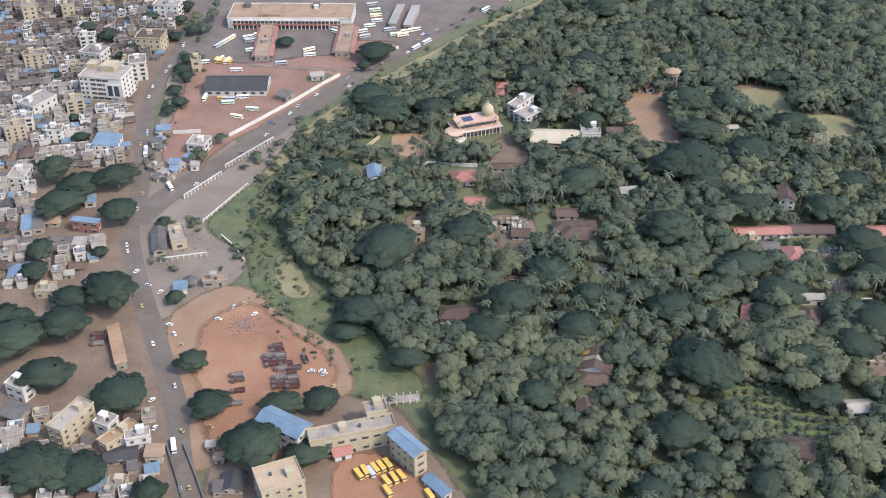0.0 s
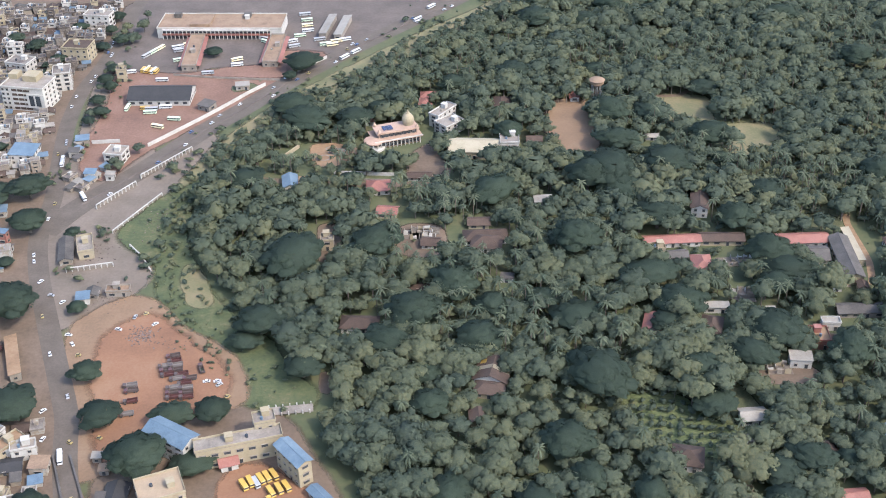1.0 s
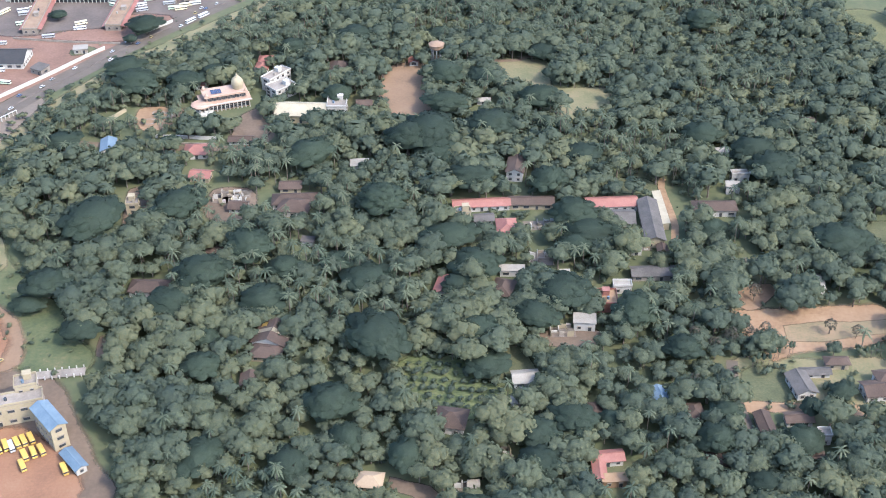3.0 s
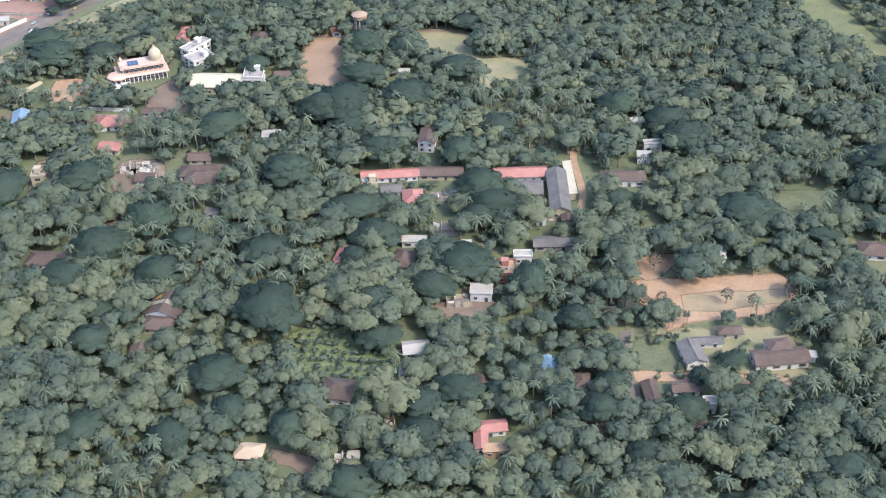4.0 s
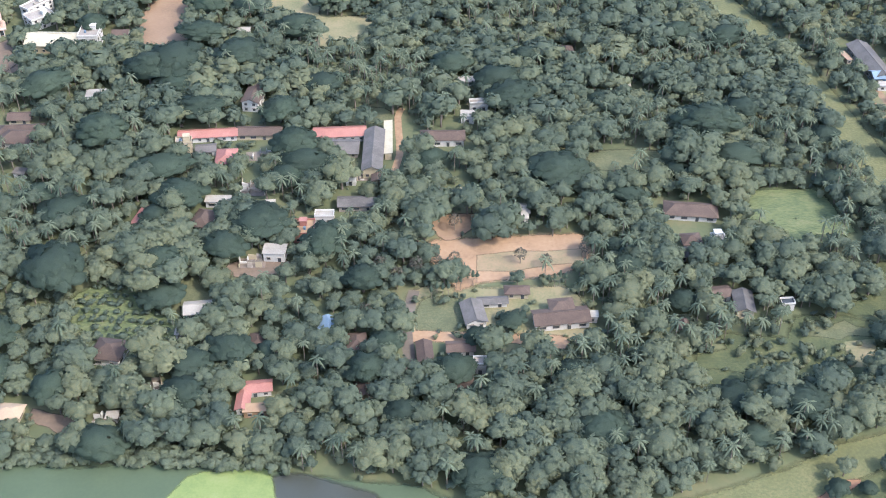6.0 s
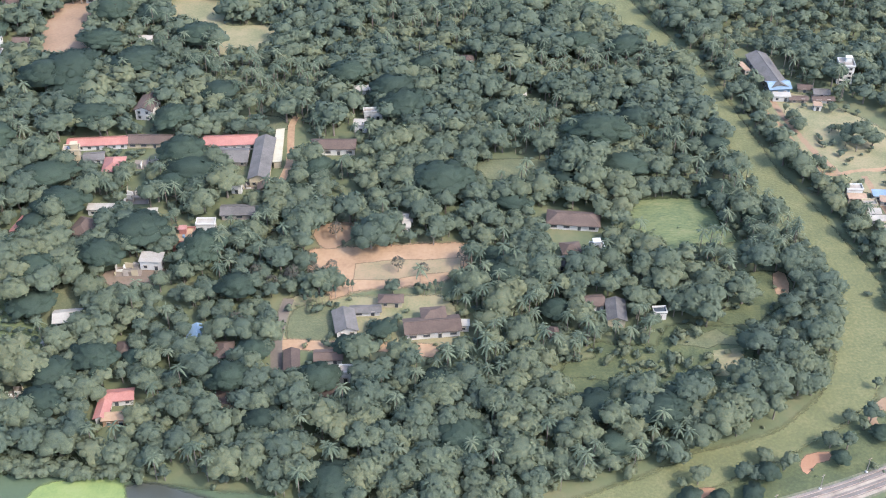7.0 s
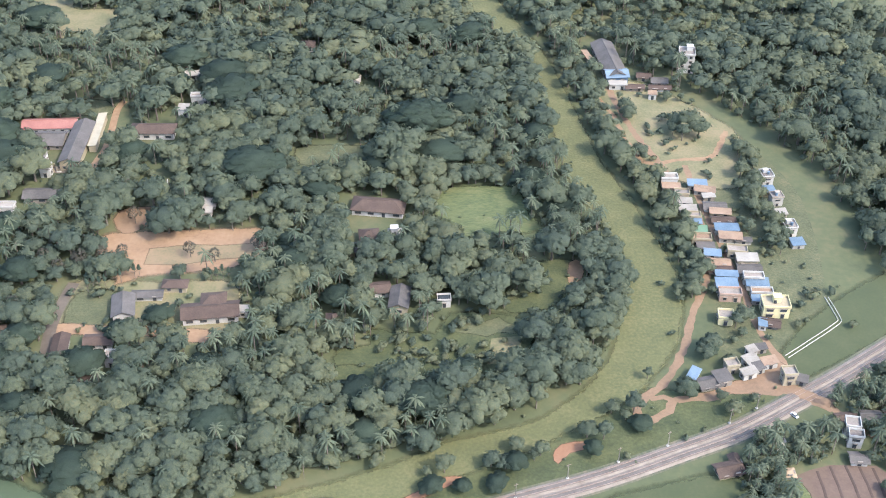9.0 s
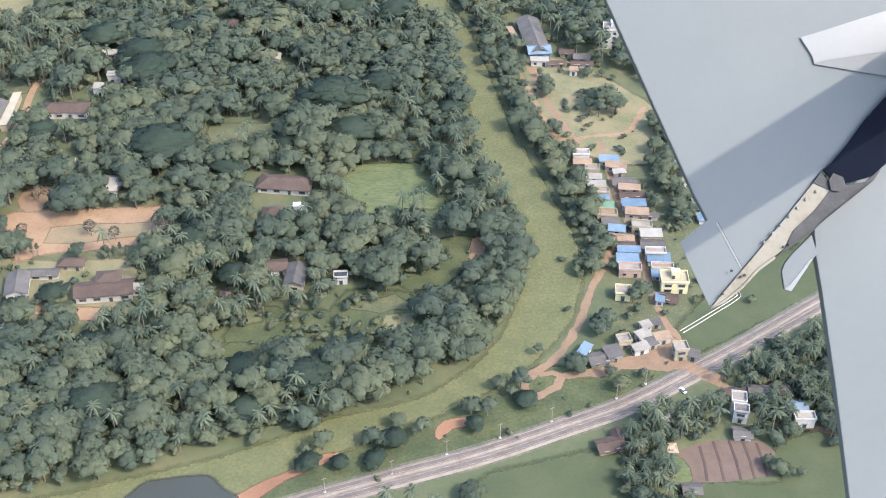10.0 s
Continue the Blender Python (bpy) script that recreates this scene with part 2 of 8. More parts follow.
def patch(name, points, mat, z, label, ragged=1.2, smooth=True, kind="structure", category="ground", rim=4.0):
    """A flat piece of ground with a natural edge that thins out over the rim."""
    line = spline(points, 4.0, True) if smooth else [Vector(p) for p in points]
    if sum(a.x * c.y - c.x * a.y for a, c in zip(line, line[1:] + line[:1])) < 0:
        line = line[::-1]
    if not ragged:
        rim = 0
    wide = math.sqrt(abs(sum(a.x * c.y - c.x * a.y for a, c in zip(line, line[1:] + line[:1]))) / 2)
    rim = min(rim, wide * 0.16)
    bm = bmesh.new()
    inner, outer, reach = [], [], []
    count = len(line)
    for i in range(count):      # the rim narrows in hollows of the edge
        p, q, r = line[i - 2], line[i], line[(i + 2) % count]
        bend = (q - p).angle_signed(r - q, 0.0) if (q - p).length > 0.01 and (r - q).length > 0.01 else 0.0
        reach.append(min(rim, 0.4 * (r - p).length / bend) if bend > 0.02 else rim)
    for i, q in enumerate(line):
        v = noise.noise_vector((q.x * 0.11, q.y * 0.11, z * 40)) * ragged if ragged else Vector((0, 0, 0))
        d = (line[(i + 2) % count] - line[i - 2]).normalized() if rim else Vector((1, 0))
        s = Vector((d.y, -d.x))
        c = q + s * 0.7 * min(reach[(i + k) % count] for k in range(-3, 4))
        inner.append(bm.verts.new((q.x + v.x, q.y + v.y, z * 0.3)))
        outer.append(bm.verts.new((c.x + v.x, c.y + v.y, z * 0.3 - 0.0024 + 0.0012 * (i % 2))))
    f = bm.faces.new(inner)
    f.normal_update()
    if f.normal.z < 0:
        f.normal_flip()
    bmesh.ops.triangulate(bm, faces=[f])
    if rim:
        for i in range(len(inner)):
            k = (i + 1) % len(inner)
            bm.faces.new((inner[i], outer[i], outer[k], inner[k]))
    else:
        for v in outer:
            bm.verts.remove(v)
    ob = mesh_object(name, bm, softened(mat) if rim else mat)
    if rim:
        at = ob.data.attributes.new("fade", "FLOAT", "POINT")
        n = len(ob.data.vertices) // 2
        at.data.foreach_set("value", np.tile((1.0, 0.0), n).astype(np.float32))
    return tagged(ob, label, category, "", kind)


def ribbon(bm, line, left, right, z, z2=None):
    """A strip along the line, from left to right of it (metres, left is plus)."""
    prev = None
    for i, q in enumerate(line):
        d = (line[min(i + 1, len(line) - 1)] - line[max(i - 1, 0)]).normalized()
        s = Vector((-d.y, d.x))
        a, b = q + s * left, q + s * right
        cur = (bm.verts.new((a.x, a.y, z)), bm.verts.new((b.x, b.y, z if z2 is None else z2)))
        if prev:
            bm.faces.new((prev[1], cur[1], cur[0], prev[0]))
        prev = cur


def road(name, points, width, mat, z, label, category="road", ragged=0.0):
    bm = bmesh.new()
    ribbon(bm, spline(points, 2.0 if ragged else 6.0), width / 2, -width / 2, z * 0.3)
    if ragged:
        for v in bm.verts:
            v.co += noise.noise_vector((v.co.x * 0.3, v.co.y * 0.3, 2.0)) * Vector((ragged, ragged, 0))
    return tagged(mesh_object(name, bm, mat), label, category, "", "structure")


def box(bm, x0, x1, y0, y1, z0, z1, index=0, bevel=0.0):
    m = Matrix.Translation(((x0 + x1) / 2, (y0 + y1) / 2, (z0 + z1) / 2)) @ Matrix.Diagonal((x1 - x0, y1 - y0, z1 - z0, 1))
    geo = bmesh.ops.create_cube(bm, size=1.0, matrix=m)
    for v in geo["verts"]:
        for f in v.link_faces:
            f.material_index = index
    if bevel:
        es = {e for v in geo["verts"] for e in v.link_edges}
        bmesh.ops.bevel(bm, geom=list(es), offset=bevel, segments=1, affect="EDGES")


def inside(x, y, poly):
    hit, j = False, len(poly) - 1
    for i in range(len(poly)):
        xi, yi, xj, yj = poly[i][0], poly[i][1], poly[j][0], poly[j][1]
        if (yi > y) != (yj > y) and x < (xj - xi) * (y - yi) / (yj - yi) + xi:
            hit = not hit
        j = i
    return hit


# ---------------------------------------------------------------- ground, water, roads
CLEAR = []     # pieces of ground where no wild tree stands


def open_ground(name, points, mat, z, label, ragged=1.2, smooth=True, category="ground", rim=5.0):
    CLEAR.append(points)
    return patch(name, points, M[mat], z, label, ragged, smooth, "structure", category, rim)


bm = bmesh.new()
for i in range(13):
    for j in range(13):
        bm.verts.new((-4000 + 8500 * i / 12, -3500 + 8500 * j / 12, 0))
bm.verts.ensure_lookup_table()
for i in range(12):
    for j in range(12):
        bm.faces.new([bm.verts[k] for k in (i * 13 + j, i * 13 + 13 + j, i * 13 + 14 + j, i * 13 + j + 1)])
tagged(mesh_object("ground", bm, M["ground"]), "green and brown scrub ground under the trees", "ground", "", "structure")

MAIN = [(-155, 728.2), (-156.6, 688.2), (-157.4, 635.8), (-161.3, 599), (-159.7, 559), (-153.5, 517.5), (-147.2, 480), (-145.6, 451), (-137, 419.7), (-123.7, 384.4), (-111.2, 352.3), (-102.6, 329.6), (-97.9, 308.5), (-90.8, 284.2), (-84.6, 264.6), (-75.2, 234.9)]
HIGH = [(-144.1, 453.3), (-133.1, 476.8), (-111.2, 508.2), (-87.7, 547.3), (-72, 569.2), (-50.1, 602.1), (-13.3, 649.1), (24.3, 692.9), (46.2, 718.8), (78.3, 759.5)]
TOWN = [(-438.5, 783), (-161.3, 783), (-155.8, 658.5), (-162.9, 599), (-161.3, 559), (-149.5, 485.4), (-147.2, 451), (-137.8, 419.7), (-124.5, 384.4), (-111.2, 352.3), (-97.9, 311.6), (-75.2, 234.9), (-234.9, 234.9)]
RIVER_L = [(344.5, 626.4), (356.3, 565.3), (375, 527.7), (393.1, 492.5), (397.8, 446.3), (399.3, 397.8), (407.9, 366.4), (412.6, 345.3), (411.1, 319.5), (406.4, 301.4), (399.3, 285), (387.6, 269.3), (371.1, 257.6), (346.9, 250.6), (330.4, 242.7), (310.1, 234.9), (291.3, 229.4), (253.7, 220), (187.9, 205.1)]
RIVER_R = [(368, 626.4), (379, 565.3), (389.9, 526.9), (400.1, 492.5), (407.1, 446.3), (411.8, 410.3), (419.7, 377.4), (426.7, 344.5), (428.3, 321.8), (424.4, 300.7), (415.8, 284.2), (404, 271.7), (392.3, 262.3), (374.3, 250.6), (353.9, 241.9), (337.5, 234.9), (327.3, 227.8), (322.6, 221.6), (317.9, 206.7), (313.2, 180.1)]
RAIL = [(258.4, 191.8), (317.1, 213.8), (335.1, 220.8), (364.1, 230.2), (389.1, 238), (415, 248.2), (433.8, 256), (456.5, 269.3), (474.5, 280.3), (509.7, 303.8), (546.5, 327.3), (610.7, 368)]

ORCHARD = [(97, 322), (99, 334), (111, 338), (121, 332), (126, 322), (134, 318), (136, 303), (123, 304), (112, 309), (103, 316)]
CLEARING = [(346, 382), (356, 386), (376, 385), (380, 368), (383, 359), (368, 358), (359, 350), (351, 349), (349, 362)]
MEADOW = [(321, 303), (329, 301), (343, 300), (349, 310), (364, 309), (375, 305), (373, 297), (369, 285), (360, 281), (347, 283), (336, 281), (326, 284), (312, 285), (311, 292), (322, 295)]
SWAMP = [(-71.3, 506.6), (-89.3, 488.6), (-98.7, 476.1), (-108.8, 450.2), (-89.3, 427.5), (-79.9, 398.5), (-54.8, 371.1), (-45.4, 353.9), (-39.9, 337.5), (-25.1, 331.2), (-14.9, 333.5), (-14.9, 342.9), (-25.8, 353.1), (-32.9, 371.1), (-47, 382.1), (-62.6, 405.6), (-78.3, 440), (-82.2, 472.9)]
VERGE = [(317.9, 215.3), (337.5, 234.9), (374.3, 249), (404, 268.6), (438.5, 268.6), (456.5, 274), (456.5, 264.6), (415, 244.3), (364.1, 227.1)]
open_ground("town_ground", TOWN, "town", 0.03, "dusty brown town ground between houses", 0)
open_ground("depot_ground", [(-144.1, 523), (-143.3, 581.8), (-146.4, 627.2), (-112, 618.6), (-51.7, 627.2), (-32.9, 634.2), (-68.9, 585.7), (-112.7, 527.7), (-129.2, 500.3)], "depot_soil", 0.06, "bare red laterite soil of the bus depot")
open_ground("depot_tarmac", [(-150.3, 631.1), (-152.7, 674.9), (-144.9, 728.2), (54.8, 743.8), (-32.9, 638.1), (-51.7, 627.2), (-90, 624.8), (-112, 618.6)], "tarmac", 0.09, "worn grey tarmac of the bus station yard")
patch("station_red_earth", [(-56, 643), (-35, 641), (-35, 632), (-46, 622), (-55, 611), (-80, 612), (-94, 615), (-88, 622), (-67, 625), (-60, 632)], M["depot_soil"], 0.12, "trodden red earth beside the bus platforms", 1.0, rim=5.0)
patch("depot_weeds", [(-80, 598), (-72, 603), (-66, 599), (-71, 594), (-78, 592)], M["grass"], 0.10, "weedy patch in the bus depot", 0.6, rim=1.5)
open_ground("junction_ground", [(-143.3, 451), (-126.1, 484.7), (-101.8, 521.5), (-81.4, 541), (-97.1, 483.9), (-107.3, 450.2), (-90.8, 422.8), (-95.5, 406.4), (-109.6, 391.5), (-122.1, 383.7), (-134.7, 415.8)], "rubble", 0.07, "dusty bare ground beside the road junction")
open_ground("swamp", SWAMP, "swamp", 0.10, "green marshy strip of weeds and grass", category="marsh")
open_ground("truck_yard", [(-110.4, 389.1), (-90.8, 402.5), (-67.3, 379), (-47.8, 362.5), (-40.7, 337.5), (-58.7, 328.9), (-75.2, 317.1), (-79.1, 305.4), (-94, 297.5), (-100.2, 323.4), (-106.5, 339), (-112.7, 369.6)], "yard_soil", 0.13, "bare red earth truck yard")
patch("truck_yard_red", [(-96.3, 378.6), (-83.0, 389.1), (-67.0, 370.7), (-53.7, 357.9), (-48.9, 338.4), (-61.1, 331.7), (-72.4, 322.4), (-75.0, 313.3), (-85.1, 307.2), (-89.4, 327.4), (-93.6, 339.5), (-97.9, 363.4)], M["red_soil"], 0.16, "trodden red earth in the middle of the truck yard", 3.5, rim=11.0)
open_ground("school_ground", [(-83, 323), (-75, 335), (-52, 338), (-35, 334), (-23, 325), (-13, 307), (-3, 288), (3, 268), (-75, 262), (-84, 289)], "town", 0.09, "dusty brown ground round the school", 0.8)
open_ground("school_yard", [(-41, 295), (-34, 303), (-24, 299), (-12, 288), (-5, 272), (-36, 272)], "red_soil", 0.15, "red earth school yard", 0.8)
open_ground("roadside_ground", [(-146, 485), (-148, 523), (-151, 559), (-156, 613), (-157, 700), (-148, 680), (-145, 627), (-141, 582), (-143, 544), (-141, 522), (-129, 500), (-113, 528), (-107, 513), (-126, 485), (-138, 465)], "rubble", 0.045, "dusty roadside ground with shacks", 0.5)
open_ground("highway_verge", [(-70, 547), (-49, 581), (-13, 626), (27, 671), (56, 700), (82, 730), (92, 712), (70, 690), (40, 660), (0, 612), (-30, 571), (-45, 549), (-60, 528), (-78, 505), (-90, 490), (-96, 500)], "dry_grass", 0.04, "dry grassy verge beside the highway", 0.8)
patch("marsh_clearing", [(-77, 422), (-73, 425), (-66, 413), (-61, 399), (-65, 395), (-70, 398), (-75, 410)], M["dry_grass"], 0.14, "dry yellowish grass in the marsh", 1.2)
patch("bank_soil", [(320, 223), (335, 232), (341, 236), (348, 237), (344, 234), (332, 228), (324, 220)], M["red_soil"], 0.16, "bare reddish river bank", 0.8)
patch("bank_soil_mid", [(376, 245), (379, 249), (386, 250), (385, 247), (381, 246), (377, 242)], M["red_soil"], 0.16, "bare reddish river bank", 0.5)
open_ground("red_field", [(89.3, 566.5), (110.4, 569.7), (108.5, 508.9), (90.6, 509.6)], "yard_soil", 0.06, "bare red earth clearing among trees")
open_ground("meadow_north", [(144.1, 576.3), (172.3, 574.7), (173, 545.7), (201.2, 541.8), (196.5, 512.9), (179.3, 507.4), (166.8, 543.4), (148, 552.8)], "dry_grass", 0.06, "open yellowish grass meadow")
open_ground("play_field", [(223, 358), (233, 359), (267, 360), (280, 360), (281, 352), (278, 344), (267, 339), (251, 337), (239, 335), (233, 331), (231, 341), (224, 348)], "tan_soil", 0.06, "bare reddish tan playing field")
open_ground("lawn", [(220, 325), (232, 325), (233, 308), (219, 307)], "grass", 0.06, "mown green lawn")
open_ground("orchard_ground", ORCHARD, "bright_grass", 0.06, "grassy orchard ground")
open_ground("clearing_east", CLEARING, "bright_grass", 0.06, "bright green overgrown clearing")
open_ground("meadow_east", MEADOW, "lush_grass", 0.06, "green meadow among trees")
patch("fallow_field", [(361, 298), (372, 299), (369, 286), (359, 285)], M["dry_grass"], 0.09, "pale tan fallow field in the meadow", 0.5, False, rim=1.5)
patch("meadow_bright", [(349, 302), (351, 306.5), (355, 308.4), (360, 306.3), (364, 308.6), (368, 304.6), (373, 303.6), (371, 300.2), (364, 301.8), (360, 299.6), (355, 301.2)], M["grass"], 0.08, "green grass at the edge of the meadow", 1.2, False, rim=3.0)
open_ground("meadow_river", [(379, 337), (397, 338), (396, 327), (389, 320), (380, 313), (369, 312), (368, 316), (379, 322)], "lush_grass", 0.06, "green open grass near the river")
patch("bare_strip", [(393, 338), (397, 338), (395, 327), (391, 327)], M["tan_soil"], 0.09, "bare brownish strip near the river", 0.4, rim=1.5)
open_ground("meadow_south", [(311, 285), (323, 284), (322, 278), (321, 272), (313, 272), (310, 281)], "lush_grass", 0.072, "dark green grass among the trees")
open_ground("ruin_yard", [(150, 349), (170, 350), (171, 342), (153, 342)], "town", 0.07, "stained bare yard among trees", 0.5)
open_ground("river", RIVER_L + RIVER_R[::-1], "river", 0.062, "slow river covered with green water weed", 1.0, category="river")
open_ground("pond_bank", [(79.9, 251.3), (113.5, 250.6), (155, 249), (198.1, 241.2), (221.6, 235.7), (234.9, 211.4), (88.5, 211.4)], "pond_weed", 0.04, "dark green weedy pond", category="pond")
open_ground("algae", [(142.5, 231.8), (145.6, 241.2), (151.9, 247.4), (170.7, 247.4), (170.7, 231.8)], "lime", 0.08, "lime green algae floating on the pond", 2.6, category="algae", rim=2.5)
open_ground("dark_pond", [(170.7, 234.9), (173.8, 245.1), (187.9, 243.5), (205.1, 234.9), (199.7, 227.1)], "water", 0.07, "dark still pond water", category="water")
open_ground("river_pool", [(289, 223), (293, 228), (300, 229), (307, 230), (311, 229), (315, 224), (321, 219), (301, 217), (289, 218)], "water", 0.11, "dark open pool in the weedy river", category="water")
open_ground("bare_bank", [(413.4, 455.7), (426.7, 465.1), (441.6, 465.1), (472.1, 425.9), (469.8, 391.5), (456.5, 384.4), (441.6, 392.3), (426.7, 401.7), (422, 422.8)], "dry_grass", 0.080, "bare tan earth beside the river")
open_ground("village_ground", [(436, 296), (441, 315), (444, 335), (445, 352), (443, 388), (469, 388), (472, 420), (488, 379), (479, 311), (464, 297), (459, 280), (442, 278)], "grass", 0.034, "dry grass around the village rows", 0)
open_ground("paddy_field", [(458.8, 288.1), (480.7, 310.8), (522.2, 336.7), (540.3, 332.8), (516.8, 311.6), (457.3, 275.6)], "paddy", 0.08, "green paddy field beside the railway", category="field")
open_ground("verge", VERGE, "lush_grass", 0.045, "green verge between river and railway", category="grass")
open_ground("ploughed_field", [(446.3, 234.4), (451.5, 236.8), (458.1, 238.6), (472.0, 237.9), (475.3, 233.3), (472.7, 224.3), (459.1, 222.5), (448.4, 222.5)], "plough", 0.06, "brown ploughed field", smooth=False, ragged=0, category="field")
patch("seedling_bed", [(442.1, 230.6), (447.5, 231.3), (448.6, 223.5), (443.8, 222.4)], M["bright_grass"], 0.07, "bright green seedling bed beside the ploughed field", 0.4, rim=1.0)
for a, b in [[(453.6, 236.3), (453.0, 222.9)], [(458.0, 238.0), (457.9, 222.8)], [(462.7, 238.2), (462.8, 223.0)], [(466.7, 237.6), (466.8, 223.1)], [(470.6, 237.0), (470.5, 223.6)]]:
    bm = bmesh.new()
    ribbon(bm, [Vector(a), (Vector(a) + Vector(b)) / 2 + Vector((0.3, 0)), Vector(b)], 0.22, -0.22, 0.09)
    ribbon(bm, [Vector(a), (Vector(a) + Vector(b)) / 2 + Vector((0.3, 0)), Vector(b)], 0.45, 0.22, 0.02, 0.09), ribbon(bm, [Vector(a), (Vector(a) + Vector(b)) / 2 + Vector((0.3, 0)), Vector(b)], -0.22, -0.45, 0.09, 0.02)
    tagged(mesh_object("field_ridge", bm, M["tile"]), "low earth ridge across the ploughed field", "ridge", "", "structure")
open_ground("green_field", [(388.4, 223.9), (409.5, 231), (431.4, 231.8), (431.4, 199.7), (387.6, 199.7)], "paddy", 0.06, "green crop field", category="field")
open_ground("green_field_east", [(476.8, 235.7), (505, 236.5), (501.1, 199.7), (446.3, 199.7), (446.3, 220), (474.5, 220.8)], "paddy", 0.055, "green crop field", category="field")
road("main_road", MAIN, 8.6, M["asphalt"], 0.17, "worn grey asphalt main road")
road("highway", HIGH, 13.5, M["asphalt"], 0.18, "worn grey asphalt highway")
bm = bmesh.new()
med = spline(HIGH[1:], 6.0)
ribbon(bm, med, 0.45, -0.45, 0.25), ribbon(bm, med, 0.6, 0.45, 0.05, 0.25), ribbon(bm, med, -0.45, -0.6, 0.25, 0.05)
bmesh.ops.remove_doubles(bm, verts=bm.verts, dist=0.01)
tagged(mesh_object("highway_median", bm, M["tarmac"]), "dusty raised median of the highway", "kerb", "", "structure")
road("lane", [(217, 331), (215, 320), (214, 308), (215, 294), (216, 286)], 4, M["asphalt"], 0.1, "narrow grey lane")
road("village_street", [(447.4, 400.7), (447.8, 380.6), (448.8, 365.5), (449.7, 351.1), (451.0, 334.0), (451.9, 321.1), (451.7, 308.8), (452.4, 298.5), (454.4, 288.1), (456.1, 284.0), (456.5, 268)], 2.4, M["yard_soil"], 0.14, "narrow dusty village street", ragged=0.5)
road("dirt_track", [(425, 470), (430, 430), (438, 400), (446, 360), (443, 335), (436.5, 319.4), (431.0, 307.4), (425.8, 293.1), (416.3, 276.3), (408.7, 269.5), (405.6, 266.4), (404.1, 260.9), (404.0, 257.5), (409.4, 259.1), (414.5, 262.6), (417.0, 267.0), (429.3, 267.9), (438.2, 271.0), (455.5, 268.2)], 2.6, M["yard_soil"], 0.17, "reddish dirt track along the river bank", ragged=1.0)
road("dirt_track_branch", [(409.2, 267.8), (413.9, 268.6), (417.0, 267.0)], 2.0, M["yard_soil"], 0.18, "reddish dirt track beside the river", ragged=0.8)
road("bank_track", [(417, 461), (424, 441), (430, 405), (448, 405), (460, 407), (470, 426)], 2.2, M["tan_soil"], 0.15, "pale dirt track over bare ground", ragged=1.0)
CLEAR.append([(x, y + 4) for x, y in RAIL] + [(x + 3, y - 11) for x, y in RAIL[::-1]])

FOREST = [(106, 790), (92, 712), (70, 690), (40, 660), (0, 612), (-30, 571), (-45, 549), (-60, 526), (-74, 502), (-78.3, 477.6), (-74.4, 442.4), (-58.7, 407.1), (-43.1, 383.7), (-28.2, 371.1), (-21.1, 353.1), (-9.4, 340.6), (-7.8, 313.2), (1.6, 297.5), (9.4, 274), (11.7, 234.9), (78.3, 234.9), (113.5, 252.9), (155, 251.3), (198.1, 243.5), (221.6, 238), (253.7, 223.9), (291.3, 232.5), (330.4, 245.9), (371.1, 260.7), (387.6, 272.5), (399.3, 288.1), (406.4, 303.8), (409.5, 321), (409.5, 345.3), (404.8, 366.4), (396.2, 397.8), (394.6, 446.3), (389.9, 492.5), (371.9, 527.7), (352.3, 565.3), (344.5, 626.4), (344.5, 790.8)]
FAR_BANK = [(368, 626.4), (379, 570), (393.1, 526.9), (403.2, 492.5), (410.3, 446.3), (415, 410.3), (426.7, 371.9), (431.4, 344.5), (442.4, 352.3), (438.5, 391.5), (422.8, 407.1), (415, 438.5), (422.8, 469.8), (469.8, 454.1), (501.1, 391.5), (501.1, 313.2), (548.1, 336.7), (704.7, 391.5), (704.7, 626.4)]
SOUTH = [(258.4, 184), (317.1, 205.9), (391.5, 231), (456.5, 261.5), (508.9, 296), (626.4, 368), (626.4, 187.9), (313.2, 156.6)]


# ---------------------------------------------------------------- trees
def leaf_quads(rng, lobes, per_area, size, up=0.3, ruffle=0.42, soft=0.45):
    """Leaf clumps as bent four-sided pieces over the upper side of the lobes (x, y, z, rx, ry, rz). Their normals follow lobe and crown, as foliage does when seen from afar."""
    verts, quads, normals = [], [], []
    top = max(l[2] for l in lobes)
    for x, y, z, rx, ry, rz in lobes:
        n = int(per_area * 2 * math.pi * rx * ry)
        for _ in range(n):
            while True:
                d = rng.normal(size=3)
                d /= np.linalg.norm(d)
                if d[2] > -up:
                    break
            c = np.array((x, y, z)) + d * (rx, ry, rz) * rng.uniform(1 - 0.4 * ruffle, 1 + 0.36 * ruffle)
            if any((((c - (a, b, e)) / (f, g, h)) ** 2).sum() < 0.72 for a, b, e, f, g, h in lobes):
                continue
            own = d / (rx, ry, rz)
            own /= np.linalg.norm(own)
            nrm = own + rng.normal(size=3) * ruffle
            nrm /= np.linalg.norm(nrm)
            t = np.cross(nrm, rng.normal(size=3))
            t /= np.linalg.norm(t)
            b = np.cross(nrm, t)
            dome = c - (0, 0, top * 0.45)
            dome /= np.linalg.norm(dome)
            shade = own * (1 - soft) * 0.8 + dome * soft + nrm * 0.16
            shade /= np.linalg.norm(shade)
            s, k = size * rng.uniform(0.6, 1.35), len(verts)
            for u, v in ((-1, -0.6), (0.5, -1), (1, 0.55), (-0.45, 1)):
                verts.append(c + (t * u + b * v) * s * 0.55 + nrm * s * rng.uniform(-0.25, 0.2))
                normals.append(shade)
            quads.append((k, k + 1, k + 2, k + 3))
    return verts, quads, normals


